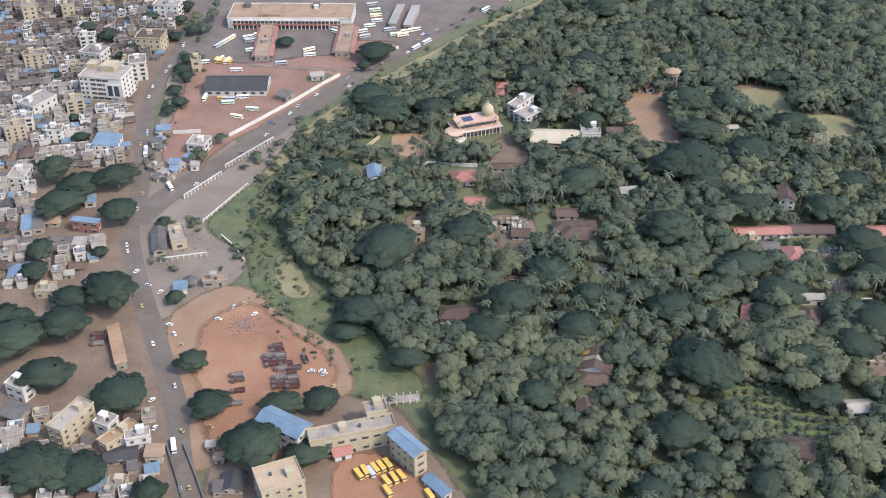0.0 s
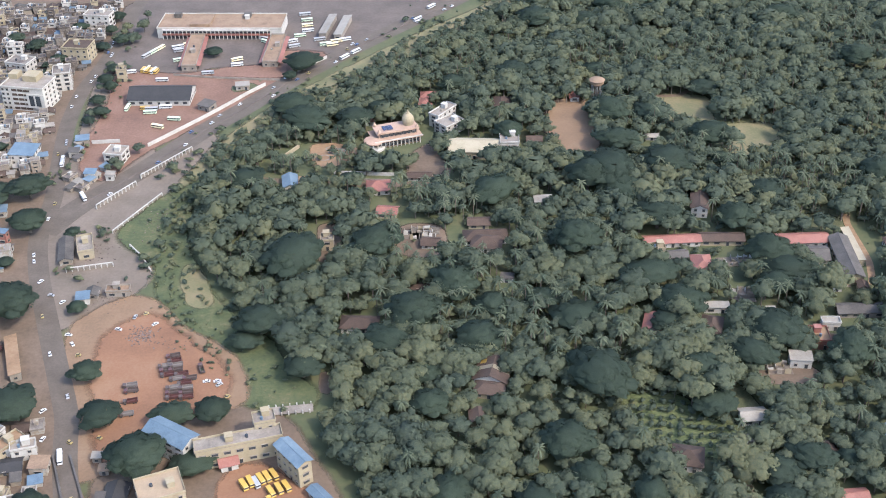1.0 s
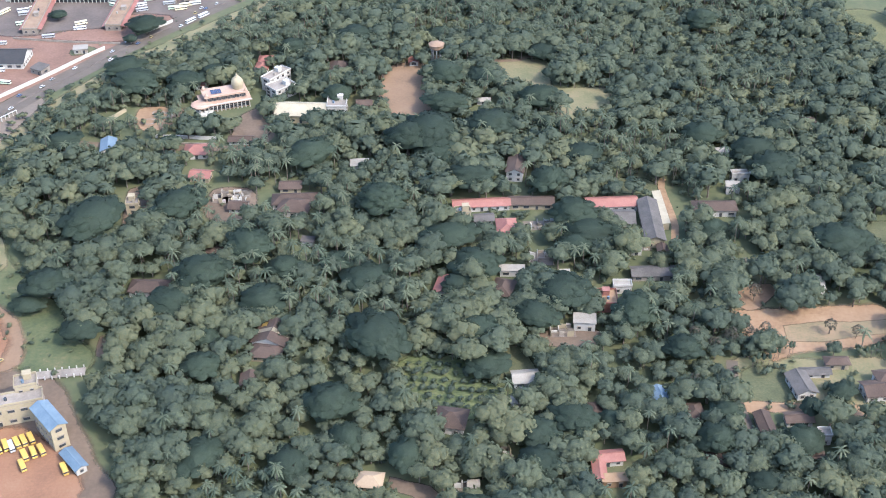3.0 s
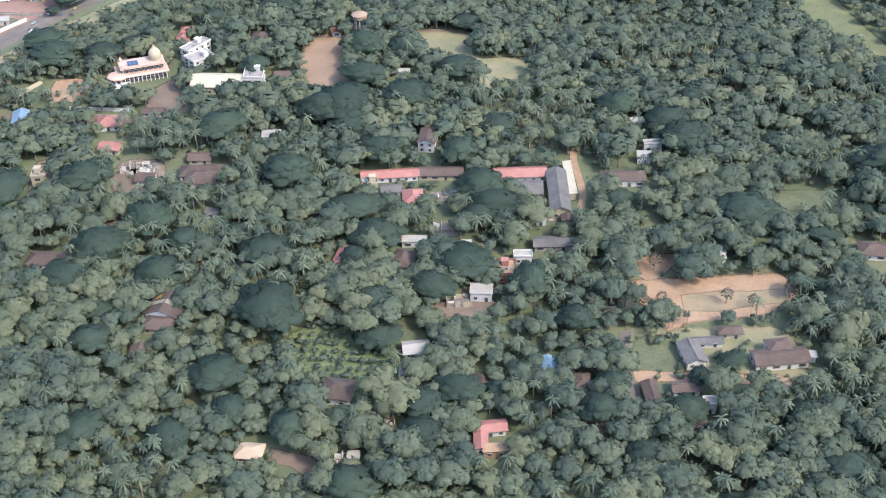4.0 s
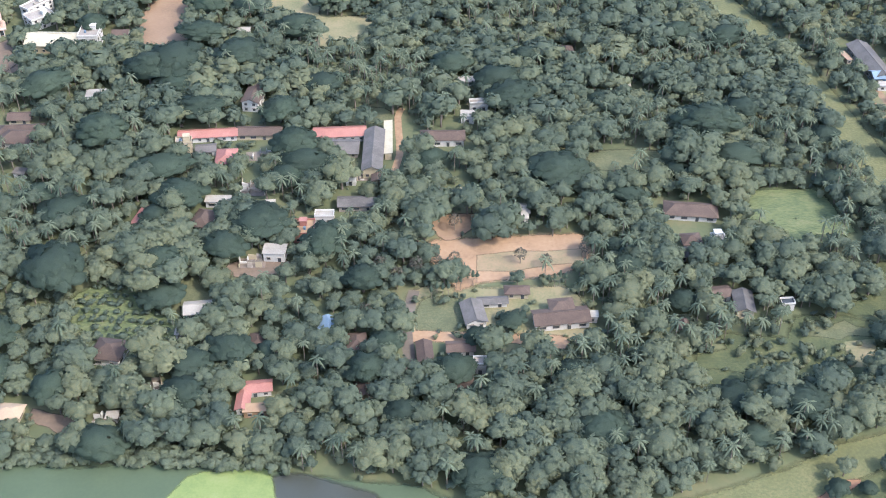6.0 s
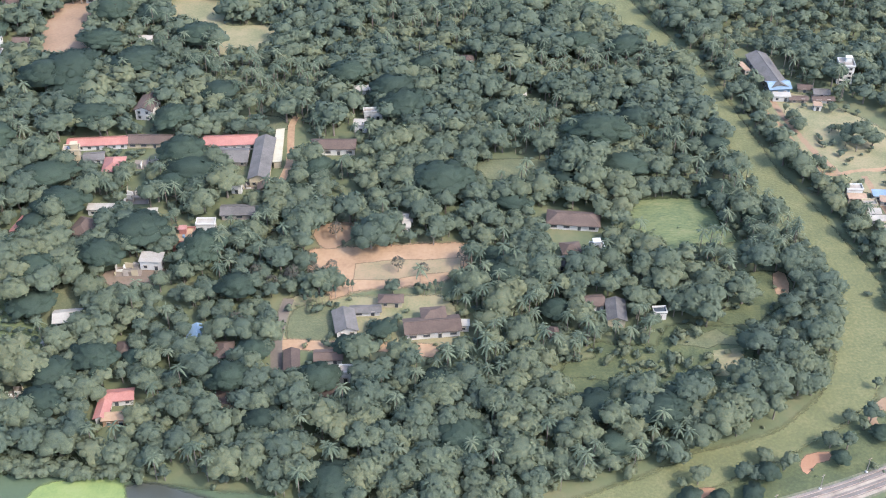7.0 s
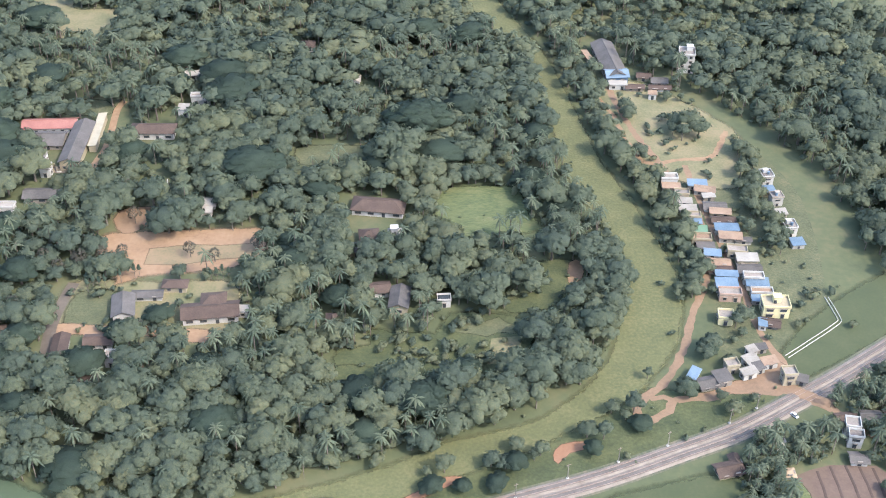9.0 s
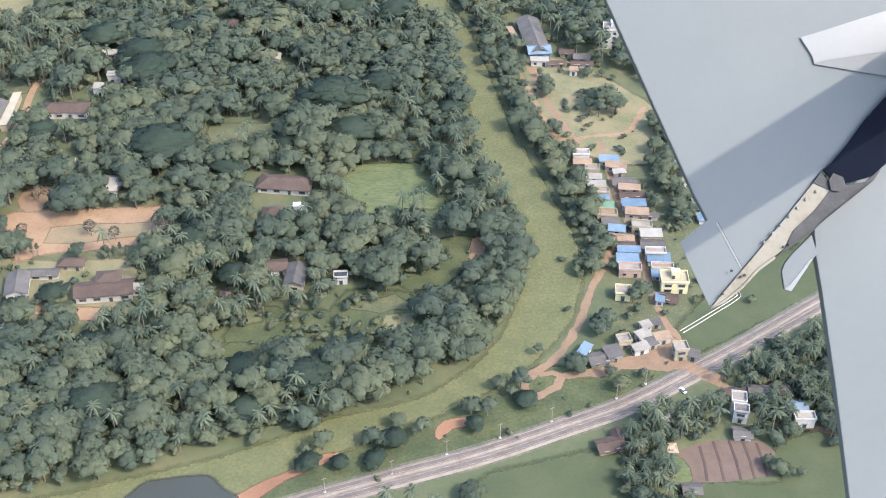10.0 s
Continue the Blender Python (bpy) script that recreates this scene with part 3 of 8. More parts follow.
def core_faces(lobes, rng, shrink=0.90, seg=6):
    """The uneven inner leaf masses of the crown."""
    verts, quads, normals = [], [], []
    top = max(l[2] for l in lobes)
    rings = ((0.92, -0.45), (0.96, 0.22), (0.50, 0.84))
    for x, y, z, rx, ry, rz in lobes:
        k, a0 = len(verts), rng.uniform(0, 6.3)
        for r, h in rings:
            for i in range(seg):
                a, s = a0 + 2 * math.pi * i / seg + h * 0.5, shrink * rng.uniform(0.86, 1.12)
                verts.append(np.array((x + rx * s * r * math.cos(a), y + ry * s * r * math.sin(a), z + rz * s * h)))
                dome = verts[-1] - (0, 0, top * 0.45)
                shade = np.array((r * math.cos(a), r * math.sin(a), h + 0.2)) * 0.45 + dome / np.linalg.norm(dome) * 0.55
                normals.append(shade / np.linalg.norm(shade))
        for lev in range(len(rings) - 1):
            for i in range(seg):
                p, q = k + lev * seg + i, k + lev * seg + (i + 1) % seg
                quads.append((p, q, q + seg, p + seg))
        t = k + (len(rings) - 1) * seg
        quads += [(t, t + 1, t + 2, t + 3), (t, t + 3, t + 4, t + 5)] if seg == 6 else [(t, t + 1, t + 2, t + 4)] if seg == 5 else [(t, t + 1, t + 2, t + 8), (t + 2, t + 3, t + 7, t + 8), (t + 3, t + 4, t + 6, t + 7)]
    return verts, quads, normals


def trunk_faces(h, r, limbs, rng, seg=5):
    """A tapered trunk and limbs, as quads."""
    verts, quads = [], []

    def tube(a, b, ra, rb):
        a, b = np.array(a, float), np.array(b, float)
        d = (b - a) / np.linalg.norm(b - a)
        s = np.cross(d, (0.3, 0.9, 0.1))
        s /= np.linalg.norm(s)
        u, k = np.cross(d, s), len(verts)
        for p, rr in ((a, ra), (b, rb)):
            for i in range(seg):
                g = 2 * math.pi * i / seg
                verts.append(p + (s * math.cos(g) + u * math.sin(g)) * rr)
        for i in range(seg):
            j = (i + 1) % seg
            quads.append((k + i, k + j, k + seg + j, k + seg + i))
    tube((0, 0, -0.1), (0, 0, h * 0.5), r, r * 0.75)
    for i in range(limbs):
        a = 2 * math.pi * i / max(1, limbs) + rng.uniform(-0.3, 0.3)
        tube((0, 0, h * 0.45), (math.cos(a) * h * 0.4, math.sin(a) * h * 0.4, h * 0.85), r * 0.6, r * 0.25)
    return verts, quads, np.zeros((len(verts), 3))


def broadleaf(seed, lobes_n, R, H, density, leaf, knobs=4, limbs=3):
    """A domed crown: one mass, a ring of boughs and some higher tufts, all clad in leaf clumps."""
    rng = np.random.default_rng(seed)
    lobes = [(0, 0, H * 0.62, R * 0.74, R * 0.70, H * 0.27)]
    for i in range(lobes_n):
        a = 2 * math.pi * (i + rng.uniform(-0.3, 0.3)) / lobes_n
        q = rng.uniform(0.45, 0.72) * R
        s = rng.uniform(0.32, 0.48) * R
        lobes.append((q * math.cos(a), q * math.sin(a), H * rng.uniform(0.48, 0.72), s, s * rng.uniform(0.8, 1.2), s * rng.uniform(0.55, 0.9)))
    for i in range(knobs):
        a, e = rng.uniform(0, 6.3), rng.uniform(0.15, 1.3)
        q, s = R * 0.62 * math.cos(e), R * rng.uniform(0.22, 0.36)
        lobes.append((q * math.cos(a), q * math.sin(a), H * (0.62 + 0.24 * math.sin(e)), s, s * rng.uniform(0.8, 1.2), s * rng.uniform(0.5, 0.85)))
    return lobes, leaf_quads(rng, lobes, density, leaf), core_faces(lobes[:1 + lobes_n], rng, 0.90, 6 if density > 0.8 else 5), trunk_faces(H * 0.75, R * 0.06 + 0.05, limbs, rng, 4)


def rain_tree(seed, R, H):
    """A wide, low, umbrella-shaped crown of flat spreading tiers."""
    rng = np.random.default_rng(seed)
    lobes = [(0, 0, H * 0.58, R * 0.84, R * 0.78, H * 0.34)]
    for i in range(22):
        a, q = 2 * math.pi * (i + rng.uniform(-0.5, 0.5)) / 12 * (1 if i < 12 else 1.37), R * (rng.uniform(0.58, 0.80) if i < 12 else rng.uniform(0.1, 0.6))
        s = R * rng.uniform(0.20, 0.32)
        lobes.append((q * math.cos(a), q * math.sin(a), H * (0.90 - 0.38 * (q / R) ** 2) - s * 0.30, s, s * rng.uniform(0.7, 1.3), s * 0.30))
    return lobes, leaf_quads(rng, lobes, 1.05, 0.50, 0.2, 0.15, 0.62), core_faces(lobes, rng, 0.96, 9), trunk_faces(H * 0.8, R * 0.07, 6, rng, 7)


def palm(seed, H):
    """A leaning thin trunk with arching, folded fronds."""
    rng = np.random.default_rng(seed)
    lv, lq = [], []
    n = 13
    for i in range(n):
        a, rise = 2.4 * i, rng.uniform(-0.5, 0.9)
        L = rng.uniform(2.7, 3.7)
        d, s = np.array((math.cos(a), math.sin(a), 0)), np.array((-math.sin(a), math.cos(a), 0))
        k = len(lv)
        for j, (u, w) in enumerate(((0.05, 0.08), (0.35, 0.32), (0.7, 0.36), (1.0, 0.06))):
            c = np.array((0, 0, H)) + d * L * u * (0.95 if rise < 0.5 else 0.8) + np.array((0, 0, L * (rise * u - 0.75 * u * u)))
            lv += [c - s * w - (0, 0, w * 0.5), c, c + s * w - (0, 0, w * 0.5)]
        for j in range(3):
            p = k + 3 * j
            lq += [(p, p + 1, p + 4, p + 3), (p + 1, p + 2, p + 5, p + 4)]
    tv, tq = [], []
    for j in range(4):
        for i in range(4):
            g = 2 * math.pi * i / 4
            u = j / 3
            tv.append(np.array((0.16 * math.cos(g), 0.16 * math.sin(g), H * u)))
    for j in range(3):
        for i in range(4):
            p, q = j * 4 + i, j * 4 + (i + 1) % 4
            tq.append((p, q, q + 4, p + 4))
    return None, (lv, lq, np.zeros((len(lv), 3))), ([], [], []), (tv, tq, np.zeros((len(tv), 3)))


def quad_mesh(name, groups, mats, round_group=-1):
    """One mesh from groups of (verts, quads, normals), one material a group; a normal of zero leaves the face's own."""
    me = bpy.data.meshes.new(name)
    verts = np.concatenate([np.asarray(g[0], float).reshape(-1, 3) for g in groups])
    normals = np.concatenate([np.asarray(g[2], float).reshape(-1, 3) for g in groups])
    quads, idx, base = [], [], 0
    for i, (v, q, _) in enumerate(groups):
        if len(q):
            quads.append(np.asarray(q, int) + base)
            idx.append(np.full(len(q), i))
        base += len(v)
    quads, idx = np.concatenate(quads), np.concatenate(idx)
    me.vertices.add(len(verts)), me.loops.add(4 * len(quads)), me.polygons.add(len(quads))
    me.vertices.foreach_set("co", verts.astype(np.float32).ravel())
    me.loops.foreach_set("vertex_index", quads.astype(np.int32).ravel())
    me.polygons.foreach_set("loop_start", np.arange(0, 4 * len(quads), 4, dtype=np.int32))
    me.polygons.foreach_set("material_index", idx.astype(np.int32))
    me.polygons.foreach_set("use_smooth", (idx == round_group) | (normals[quads[:, 0]] != 0).any(axis=1))
    for m in mats:
        me.materials.append(m)
    me.update(calc_edges=True)
    if normals.any():
        me.normals_split_custom_set_from_vertices(normals.astype(np.float32))
    return me


def tree_thing(name, shape, leaf, label, category):
    """A tree of its own: trunk and crown under an empty."""
    _, leaves, core, trunk = shape
    root = tagged(new(name), label, category)
    new("trunk", quad_mesh("trunk", [trunk], [M["bark"]])).parent = root
    groups, mats = ([leaves, core], [leaf, leaf]) if len(core[0]) else ([leaves], [leaf])
    new("crown", quad_mesh("crown", groups, mats, 1)).parent = root
    return root


def woods(name, spots, shapes, leaf, label):
    """Many trees that nobody could count, in one mesh; each spot is (x, y, scale, turn, tint)."""
    groups, bases, tints = [([], [], []) for _ in range(3)], [0, 0, 0], [[], [], []]
    for k, (x, y, s, a, tint) in enumerate(spots):
        turn = np.array(((math.cos(a), math.sin(a), 0), (-math.sin(a), math.cos(a), 0), (0, 0, 1)))
        for g, (v, q, n) in enumerate(shapes[k % len(shapes)]):
            if len(v):
                groups[g][0].append(v @ turn * s + (x, y, 0)), groups[g][1].append(q + bases[g]), groups[g][2].append(n @ turn)
                tints[g].append(np.full(len(v), tint))
                bases[g] += len(v)
    whole = [tuple(np.concatenate(a) for a in g) if g[0] else (np.zeros((0, 3)), [], np.zeros((0, 3))) for g in groups]
    me = quad_mesh(name, whole, [leaf, leaf, M["bark"]], 1)
    at = me.attributes.new("tint", "FLOAT", "POINT")
    at.data.foreach_set("value", np.concatenate(tints[0] + tints[1] + tints[2]).astype(np.float32))
    return tagged(new(name, me), label, "woods", "", "stuff")


def arrays(shape):
    return [tuple(np.array(a) for a in g) for g in shape[1:]]


SIZES = [(3.1, 6.4), (4.0, 7.4), (4.5, 8.2), (2.8, 8.6), (5.0, 9.0), (2.6, 5.6), (3.9, 9.8), (3.4, 7.6), (5.6, 8.2), (2.3, 7.2)]
ROUND = [broadleaf(10 + i, 5 + i % 4, r, h, 1.05, 0.60, 3) for i, (r, h) in enumerate(SIZES)]
FAR_ROUND = [broadleaf(10 + i, 4 + i % 3, r, h, 0.40, 0.88, 1, 0) for i, (r, h) in enumerate(SIZES)]
SHRUBS = [broadleaf(90 + i, 2, 1.5 + 0.35 * i, 2.0 + 0.5 * i, 0.6, 0.62, 0, 0) for i in range(4)]
PALMS = [palm(40 + i, 9 + 1.2 * i) for i in range(4)]
RAINS = [rain_tree(60 + i, 9.0 + i % 3, 11 + 0.5 * (i % 3)) for i in range(5)]
rng = np.random.default_rng(5)
HOUSES = []    # footprints that trees keep clear of: x, y, radius


def free(x, y, gap=0.0, front=4.0):
    """Nothing stands here, nor just behind, where a tree would hide it."""
    if any((x - a) ** 2 + (y - b) ** 2 < (r + gap) ** 2 or (x - a) ** 2 + (y + front - b) ** 2 < (r + gap * 0.5) ** 2 or (x - a) ** 2 + (y + 1.9 * front - b) ** 2 < r * r * 0.5 for a, b, r in HOUSES):
        return False
    return not any(inside(x, y, p) or inside(x, y + front, p) for p in CLEAR)


# ---------------------------------------------------------------- houses
def pane_mesh(w, h):
    """A window: a pale frame round a dark pane, with a thin sunshade slab above."""
    bm = bmesh.new()
    box(bm, -w / 2, w / 2, -0.06, 0.0, 0, h, 0)
    for x0, x1, z0, z1 in ((-w / 2 - 0.08, w / 2 + 0.08, -0.1, 0), (-w / 2 - 0.08, -w / 2, 0, h), (w / 2, w / 2 + 0.08, 0, h)):
        box(bm, x0, x1, -0.12, 0.0, z0, z1, 1)
    box(bm, -w / 2 - 0.2, w / 2 + 0.2, -0.45, 0.0, h, h + 0.1, 1)
    me = bpy.data.meshes.new("window")
    bm.to_mesh(me)
    bm.free()
    me.materials.append(M["window"]), me.materials.append(M["concrete"])
    return me


WINDOW, WIDE, DOOR, LOW_WIDE, LOW_DOOR = pane_mesh(1.1, 1.2), pane_mesh(2.2, 1.3), pane_mesh(1.1, 2.05), pane_mesh(1.9, 0.8), pane_mesh(0.8, 1.5)


def shift(ob, x, y, z, rz=0):
    ob.matrix_basis = pose(x, y, z, 0, 0, rz)
    return ob


def slope_roof(bm, w, d, h, rise, over=0.7, thick=0.14, hip=0.0):
    """A ridge roof along x: two thick slopes; hip: how far the ridge ends draw in."""
    x, y, e = w / 2 + over, d / 2 + over, h - rise * over / (d / 2)
    top = [(-x, -y, e), (x, -y, e), (x, y, e), (-x, y, e), (-x + hip + (over if hip else 0), 0, h + rise), (x - hip - (over if hip else 0), 0, h + rise)]
    up = [bm.verts.new((a, b, c + thick)) for a, b, c in top]
    dn = [bm.verts.new(p) for p in top]
    for a, b, c, q in ((0, 1, 5, 4), (2, 3, 4, 5)):
        bm.faces.new((up[a], up[b], up[c], up[q])), bm.faces.new((dn[q], dn[c], dn[b], dn[a]))
    for a, b, c in ((1, 2, 5), (3, 0, 4)):
        if hip:
            bm.faces.new((up[a], up[b], up[c]))
            bm.faces.new((dn[c], dn[b], dn[a]))
        else:
            for p, q in ((a, c), (c, b)):
                bm.faces.new((up[p], dn[p], dn[q], up[q]))
    for a, b in ((0, 1), (1, 2), (2, 3), (3, 0)) if hip else ((0, 1), (2, 3)):
        bm.faces.new((up[a], dn[a], dn[b], up[b]))


def house(name, x, y, w, d, turn, h, wall, roof, style, storeys, label, clutter=True, windows=True, category=""):
    """A house at x, y: walls, roof, windows on every storey, door; flat roofs get a parapet, a stair head and a tank."""
    rnd = random.Random(int(x * 7 + y * 13))
    if style in ("gable", "hip") and storeys == 1:
        h *= 0.72
    if d > w and style != "flat":
        w, d, turn = d, w, turn + 90
    root = tagged(new(name), label, category or name.replace("_", " "))
    HOUSES.append((x, y, 0.5 * max(w, d) if max(w, d) < 2.2 * min(w, d) else 0.62 * min(w, d)))
    if max(w, d) >= 2.2 * min(w, d):
        a, half = radians(turn), max(w, d) / 2
        dx, dy = (math.cos(a), math.sin(a)) if w > d else (-math.sin(a), math.cos(a))
        for k in np.arange(-half, half, min(w, d) * 0.5):
            HOUSES.append((x + dx * k, y + dy * k, 0.62 * min(w, d)))
    bm = bmesh.new()
    box(bm, -w / 2, w / 2, -d / 2, d / 2, -0.3, h)
    rise = {"gable": 0.21 * d, "hip": 0.24 * d, "sheet": 0.07 * d}.get(style, 0)
    if style == "gable":
        for s in (-1, 1):
            v = [bm.verts.new(p) for p in ((s * w / 2, -d / 2, h), (s * w / 2, d / 2, h), (s * w / 2, 0, h + rise))]
            bm.faces.new(v if s > 0 else v[::-1])
    part("wall", bm, M[wall], root)
    bm = bmesh.new()
    if style == "flat":
        box(bm, -w / 2 - 0.25, w / 2 + 0.25, -d / 2 - 0.25, d / 2 + 0.25, h, h + 0.18)
        top = part("roof", bm, M[roof], root)
        bm = bmesh.new()
        p, t = 0.45 if name == "town_house" else 0.75, 0.18
        for x0, x1, y0, y1 in ((-w / 2 - 0.2, w / 2 + 0.2, -d / 2 - 0.2, -d / 2 - 0.2 + t), (-w / 2 - 0.2, w / 2 + 0.2, d / 2 + 0.2 - t, d / 2 + 0.2),
                               (-w / 2 - 0.2, -w / 2 - 0.2 + t, -d / 2 - 0.2 + t, d / 2 + 0.2 - t), (w / 2 + 0.2 - t, w / 2 + 0.2, -d / 2 - 0.2 + t, d / 2 + 0.2 - t)):
            box(bm, x0, x1, y0, y1, h + 0.18, h + 0.18 + p)
        part("parapet", bm, M[wall], top)
        if clutter and w > 4.2 and d > 3.8:
            sx, sy = rnd.uniform(-0.25, 0.25) * w, rnd.uniform(0.0, 0.25) * d
            bm = bmesh.new()
            k = 0.62 if name == "town_house" else 1.0
            box(bm, sx - 1.3 * k, sx + 1.3 * k, sy - 1.2 * k, sy + 1.2 * k, h + 0.18, h + 2.4 * k)
            box(bm, sx - 1.5 * k, sx + 1.5 * k, sy - 1.4 * k, sy + 1.4 * k, h + 2.4 * k, h + 2.4 * k + 0.15)
            part("stair_head", bm, M[wall], root)
            if rnd.random() < 0.7:
                bm = bmesh.new()
                bmesh.ops.create_cone(bm, cap_ends=True, segments=9, radius1=0.55, radius2=0.5, depth=1.1, matrix=Matrix.Translation((-sx, -sy * 0.7, h + 0.75)))
                part("water_tank", bm, M[rnd.choice(("window", "pale_sheet", "blue_sheet"))], root, "round plastic water tank")
    elif style == "sheet":
        v = [(-w / 2 - 0.4, -d / 2 - 0.5, h - 0.02), (w / 2 + 0.4, -d / 2 - 0.5, h - 0.02), (w / 2 + 0.4, d / 2 + 0.4, h + rise + 0.05), (-w / 2 - 0.4, d / 2 + 0.4, h + rise + 0.05)]
        up, dn = [bm.verts.new((a, b, c + 0.09)) for a, b, c in v], [bm.verts.new(p) for p in v]
        bm.faces.new(up), bm.faces.new(dn[::-1])
        for i in range(4):
            bm.faces.new((up[i], dn[i], dn[(i + 1) % 4], up[(i + 1) % 4]))
        part("roof", bm, M[roof], root)
    else:
        slope_roof(bm, w, d, h, rise, hip=min(w, d) * 0.45 if style == "hip" else 0.0)
        top = part("roof", bm, M[roof], root)
        bm = bmesh.new()
        r = w / 2 - (min(w, d) * 0.45 if style == "hip" else -0.4)
        box(bm, -r, r, -0.14, 0.14, h + rise + 0.05, h + rise + 0.24)
        part("ridge", bm, M[roof], top)
    if windows:
        fl = h / storeys
        for s in range(storeys):
            for side, length in ((0, w), (90, d), (270, d)) if name != "town_house" else ((0, w), (90, d)) if s == 0 and y < 520 else ((0, w),):
                n = max(1, min(7 if storeys > 3 or w > 20 else 4 if name != "town_house" else 1, int(length / 3.3)))
                for i in range(n):
                    q = (i + 0.5) / n * length - length / 2
                    off = (d if side in (0, 180) else w) / 2 + 0.01
                    a = radians(side)
                    px, py = q * math.cos(a) + off * math.sin(a), q * math.sin(a) - off * math.cos(a)
                    first = s == 0 and side == 0 and i == n // 2
                    ob = new("door" if first else "window", (LOW_DOOR if name == "town_house" else DOOR) if first else LOW_WIDE if name == "town_house" else (WIDE if n <= length / 4.2 else WINDOW))
                    ob.parent = root
                    shift(ob, px, py, s * fl + (0.05 if first else min(1.0, fl * 0.3)), side)
    shift(root, x, y, 0, turn)
    return root


def office_front(root, w, d, h):
    """Floors of brown panels, a white-framed glass corner and roof rooms for the tall office block."""
    fl = h / 5
    for s in range(5):
        for k in range(3):
            bm = bmesh.new()
            box(bm, -w / 2 + 6.2 + 3.4 * k, -w / 2 + 9.2 + 3.4 * k, -d / 2 - 0.08, -d / 2 + 0.02, s * fl + 0.7, s * fl + 2.0)
            part("spandrel_panel", bm, M["tile"], root)
        for x in (-w / 2 + 1.2, -w / 2 + 3.8, 1.6, 3.9):
            shift(new("window", WINDOW), x, -d / 2 - 0.01, s * fl + 0.8).parent = root
        for y in (-d / 2 + 3, -d / 2 + 7, -d / 2 + 11, -d / 2 + 15):
            shift(new("window", WINDOW), -w / 2 - 0.01, y, s * fl + 0.8, 270).parent = root
            shift(new("window", WINDOW), w / 2 + 0.01, y, s * fl + 0.8, 90).parent = root
    for x0, x1 in ((w / 2 - 8.2, w / 2 - 5.6), (w / 2 - 4.6, w / 2 - 2.0)):
        bm = bmesh.new()
        box(bm, x0, x1, -d / 2 - 0.5, -d / 2 - 0.4, 3.4, 9.2)
        part("glass_panel", bm, M["window"], root)
    bm = bmesh.new()
    for x0, x1, z0, z1 in ((w / 2 - 9.4, w / 2 + 0.4, 2.2, 3.2), (w / 2 - 9.4, w / 2 + 0.4, 9.4, 10.2), (w / 2 - 9.4, w / 2 - 8.4, 3.2, 9.4), (w / 2 - 1.6, w / 2 + 0.4, 3.2, 9.4), (w / 2 - 5.5, w / 2 - 4.7, 3.2, 9.4)):
        box(bm, x0, x1, -d / 2 - 0.6, -d / 2 - 0.05, z0, z1)
    part("corner_frame", bm, M["white_wall"], root)
    for x0, x1, y0, y1, z in ((-w / 2, -w / 2 + 5, 2, d / 2, 3.0), (-w / 2 + 9, -w / 2 + 17, 0, d / 2, 3.4)):
        bm = bmesh.new()
        box(bm, x0, x1, y0, y1, h + 0.2, h + z)
        part("roof_room", bm, M["cream"], root)


office_front(house("office_building", -184.5, 582.0, 24.0, 15.5, -12, 13, "white_wall", "concrete", "flat", 5, "tall white office block with dark window bands", clutter=False, windows=False), 24.0, 15.5, 13)
house("house", -202.3, 625.1, 13.5, 10.0, -18, 6, "white_wall", "town_roof", "flat", 2, "white two-storey house with a flat roof")
house("hotel", -172.6, 638.6, 15.1, 12.2, -8, 9, "cream", "tile", "flat", 3, "cream hotel building with a reddish parapet")
house("apartment_building", -172.7, 603.0, 9.0, 11.1, 12, 10, "white_wall", "town_roof", "flat", 4, "narrow white apartment block with dark windows")
house("apartment_building", -217.9, 565.1, 16.2, 11.5, 58, 6, "white_wall", "town_roof", "flat", 2, "long white apartment row with galleries")
house("apartment_building", -255.1, 682.5, 7.8, 10.9, 16, 11, "cream", "town_roof", "flat", 4, "tall cream apartment block")
house("apartment_building", -233.1, 687.0, 7.3, 9.1, 15, 9, "cream", "town_roof", "flat", 3, "cream apartment block with a flat roof")
house("office_building", -172.1, 686.2, 16.0, 8.4, -9, 8, "white_wall", "town_roof", "flat", 3, "white office building beside the main road")
house("shop", -163.5, 447.3, 12.7, 3.0, -12, 6, "red_sheet", "blue_sheet", "sheet", 2, "reddish shop front under a blue sheet roof")
house("house", -205.9, 491.9, 8.1, 12.1, -3, 5, "white_wall", "concrete", "flat", 2, "white block house with a stained flat roof")
house("shed", -190.8, 450.0, 4.4, 12.4, 13, 3.5, "town_wall", "blue_sheet", "sheet", 1, "low shed with a blue sheet roof")
house("shed", -185.7, 450.3, 4.7, 10.5, 12, 3.5, "town_wall", "grey_sheet", "sheet", 1, "low shed with a brown-grey sheet roof")
house("house", -167.7, 470.3, 4.8, 6.6, 12, 3, "town_wall", "blue_sheet", "sheet", 1, "small house with a blue sheet roof")
house("house", -171.3, 522.1, 11.8, 12.0, -2, 5, "white_wall", "blue_sheet", "sheet", 2, "white house under a wide blue sheet roof")
house("house", -160.8, 337.0, 8.7, 5.5, -27, 6, "white_wall", "concrete", "flat", 2, "white flat-roofed house with a blue canopy")
house("warehouse", -159.2, 325.0, 9.2, 7.1, -26, 5, "concrete", "grey_sheet", "gable", 1, "grey-roofed warehouse with a low ridge")
house("apartment_building", -136.4, 317.0, 6.6, 16.5, -28, 8, "cream", "concrete", "flat", 3, "weathered cream apartment block with open galleries")
house("house", -124.1, 316.4, 6.2, 5.9, -26, 6, "white_wall", "concrete", "flat", 2, "white house with a cluttered flat roof")
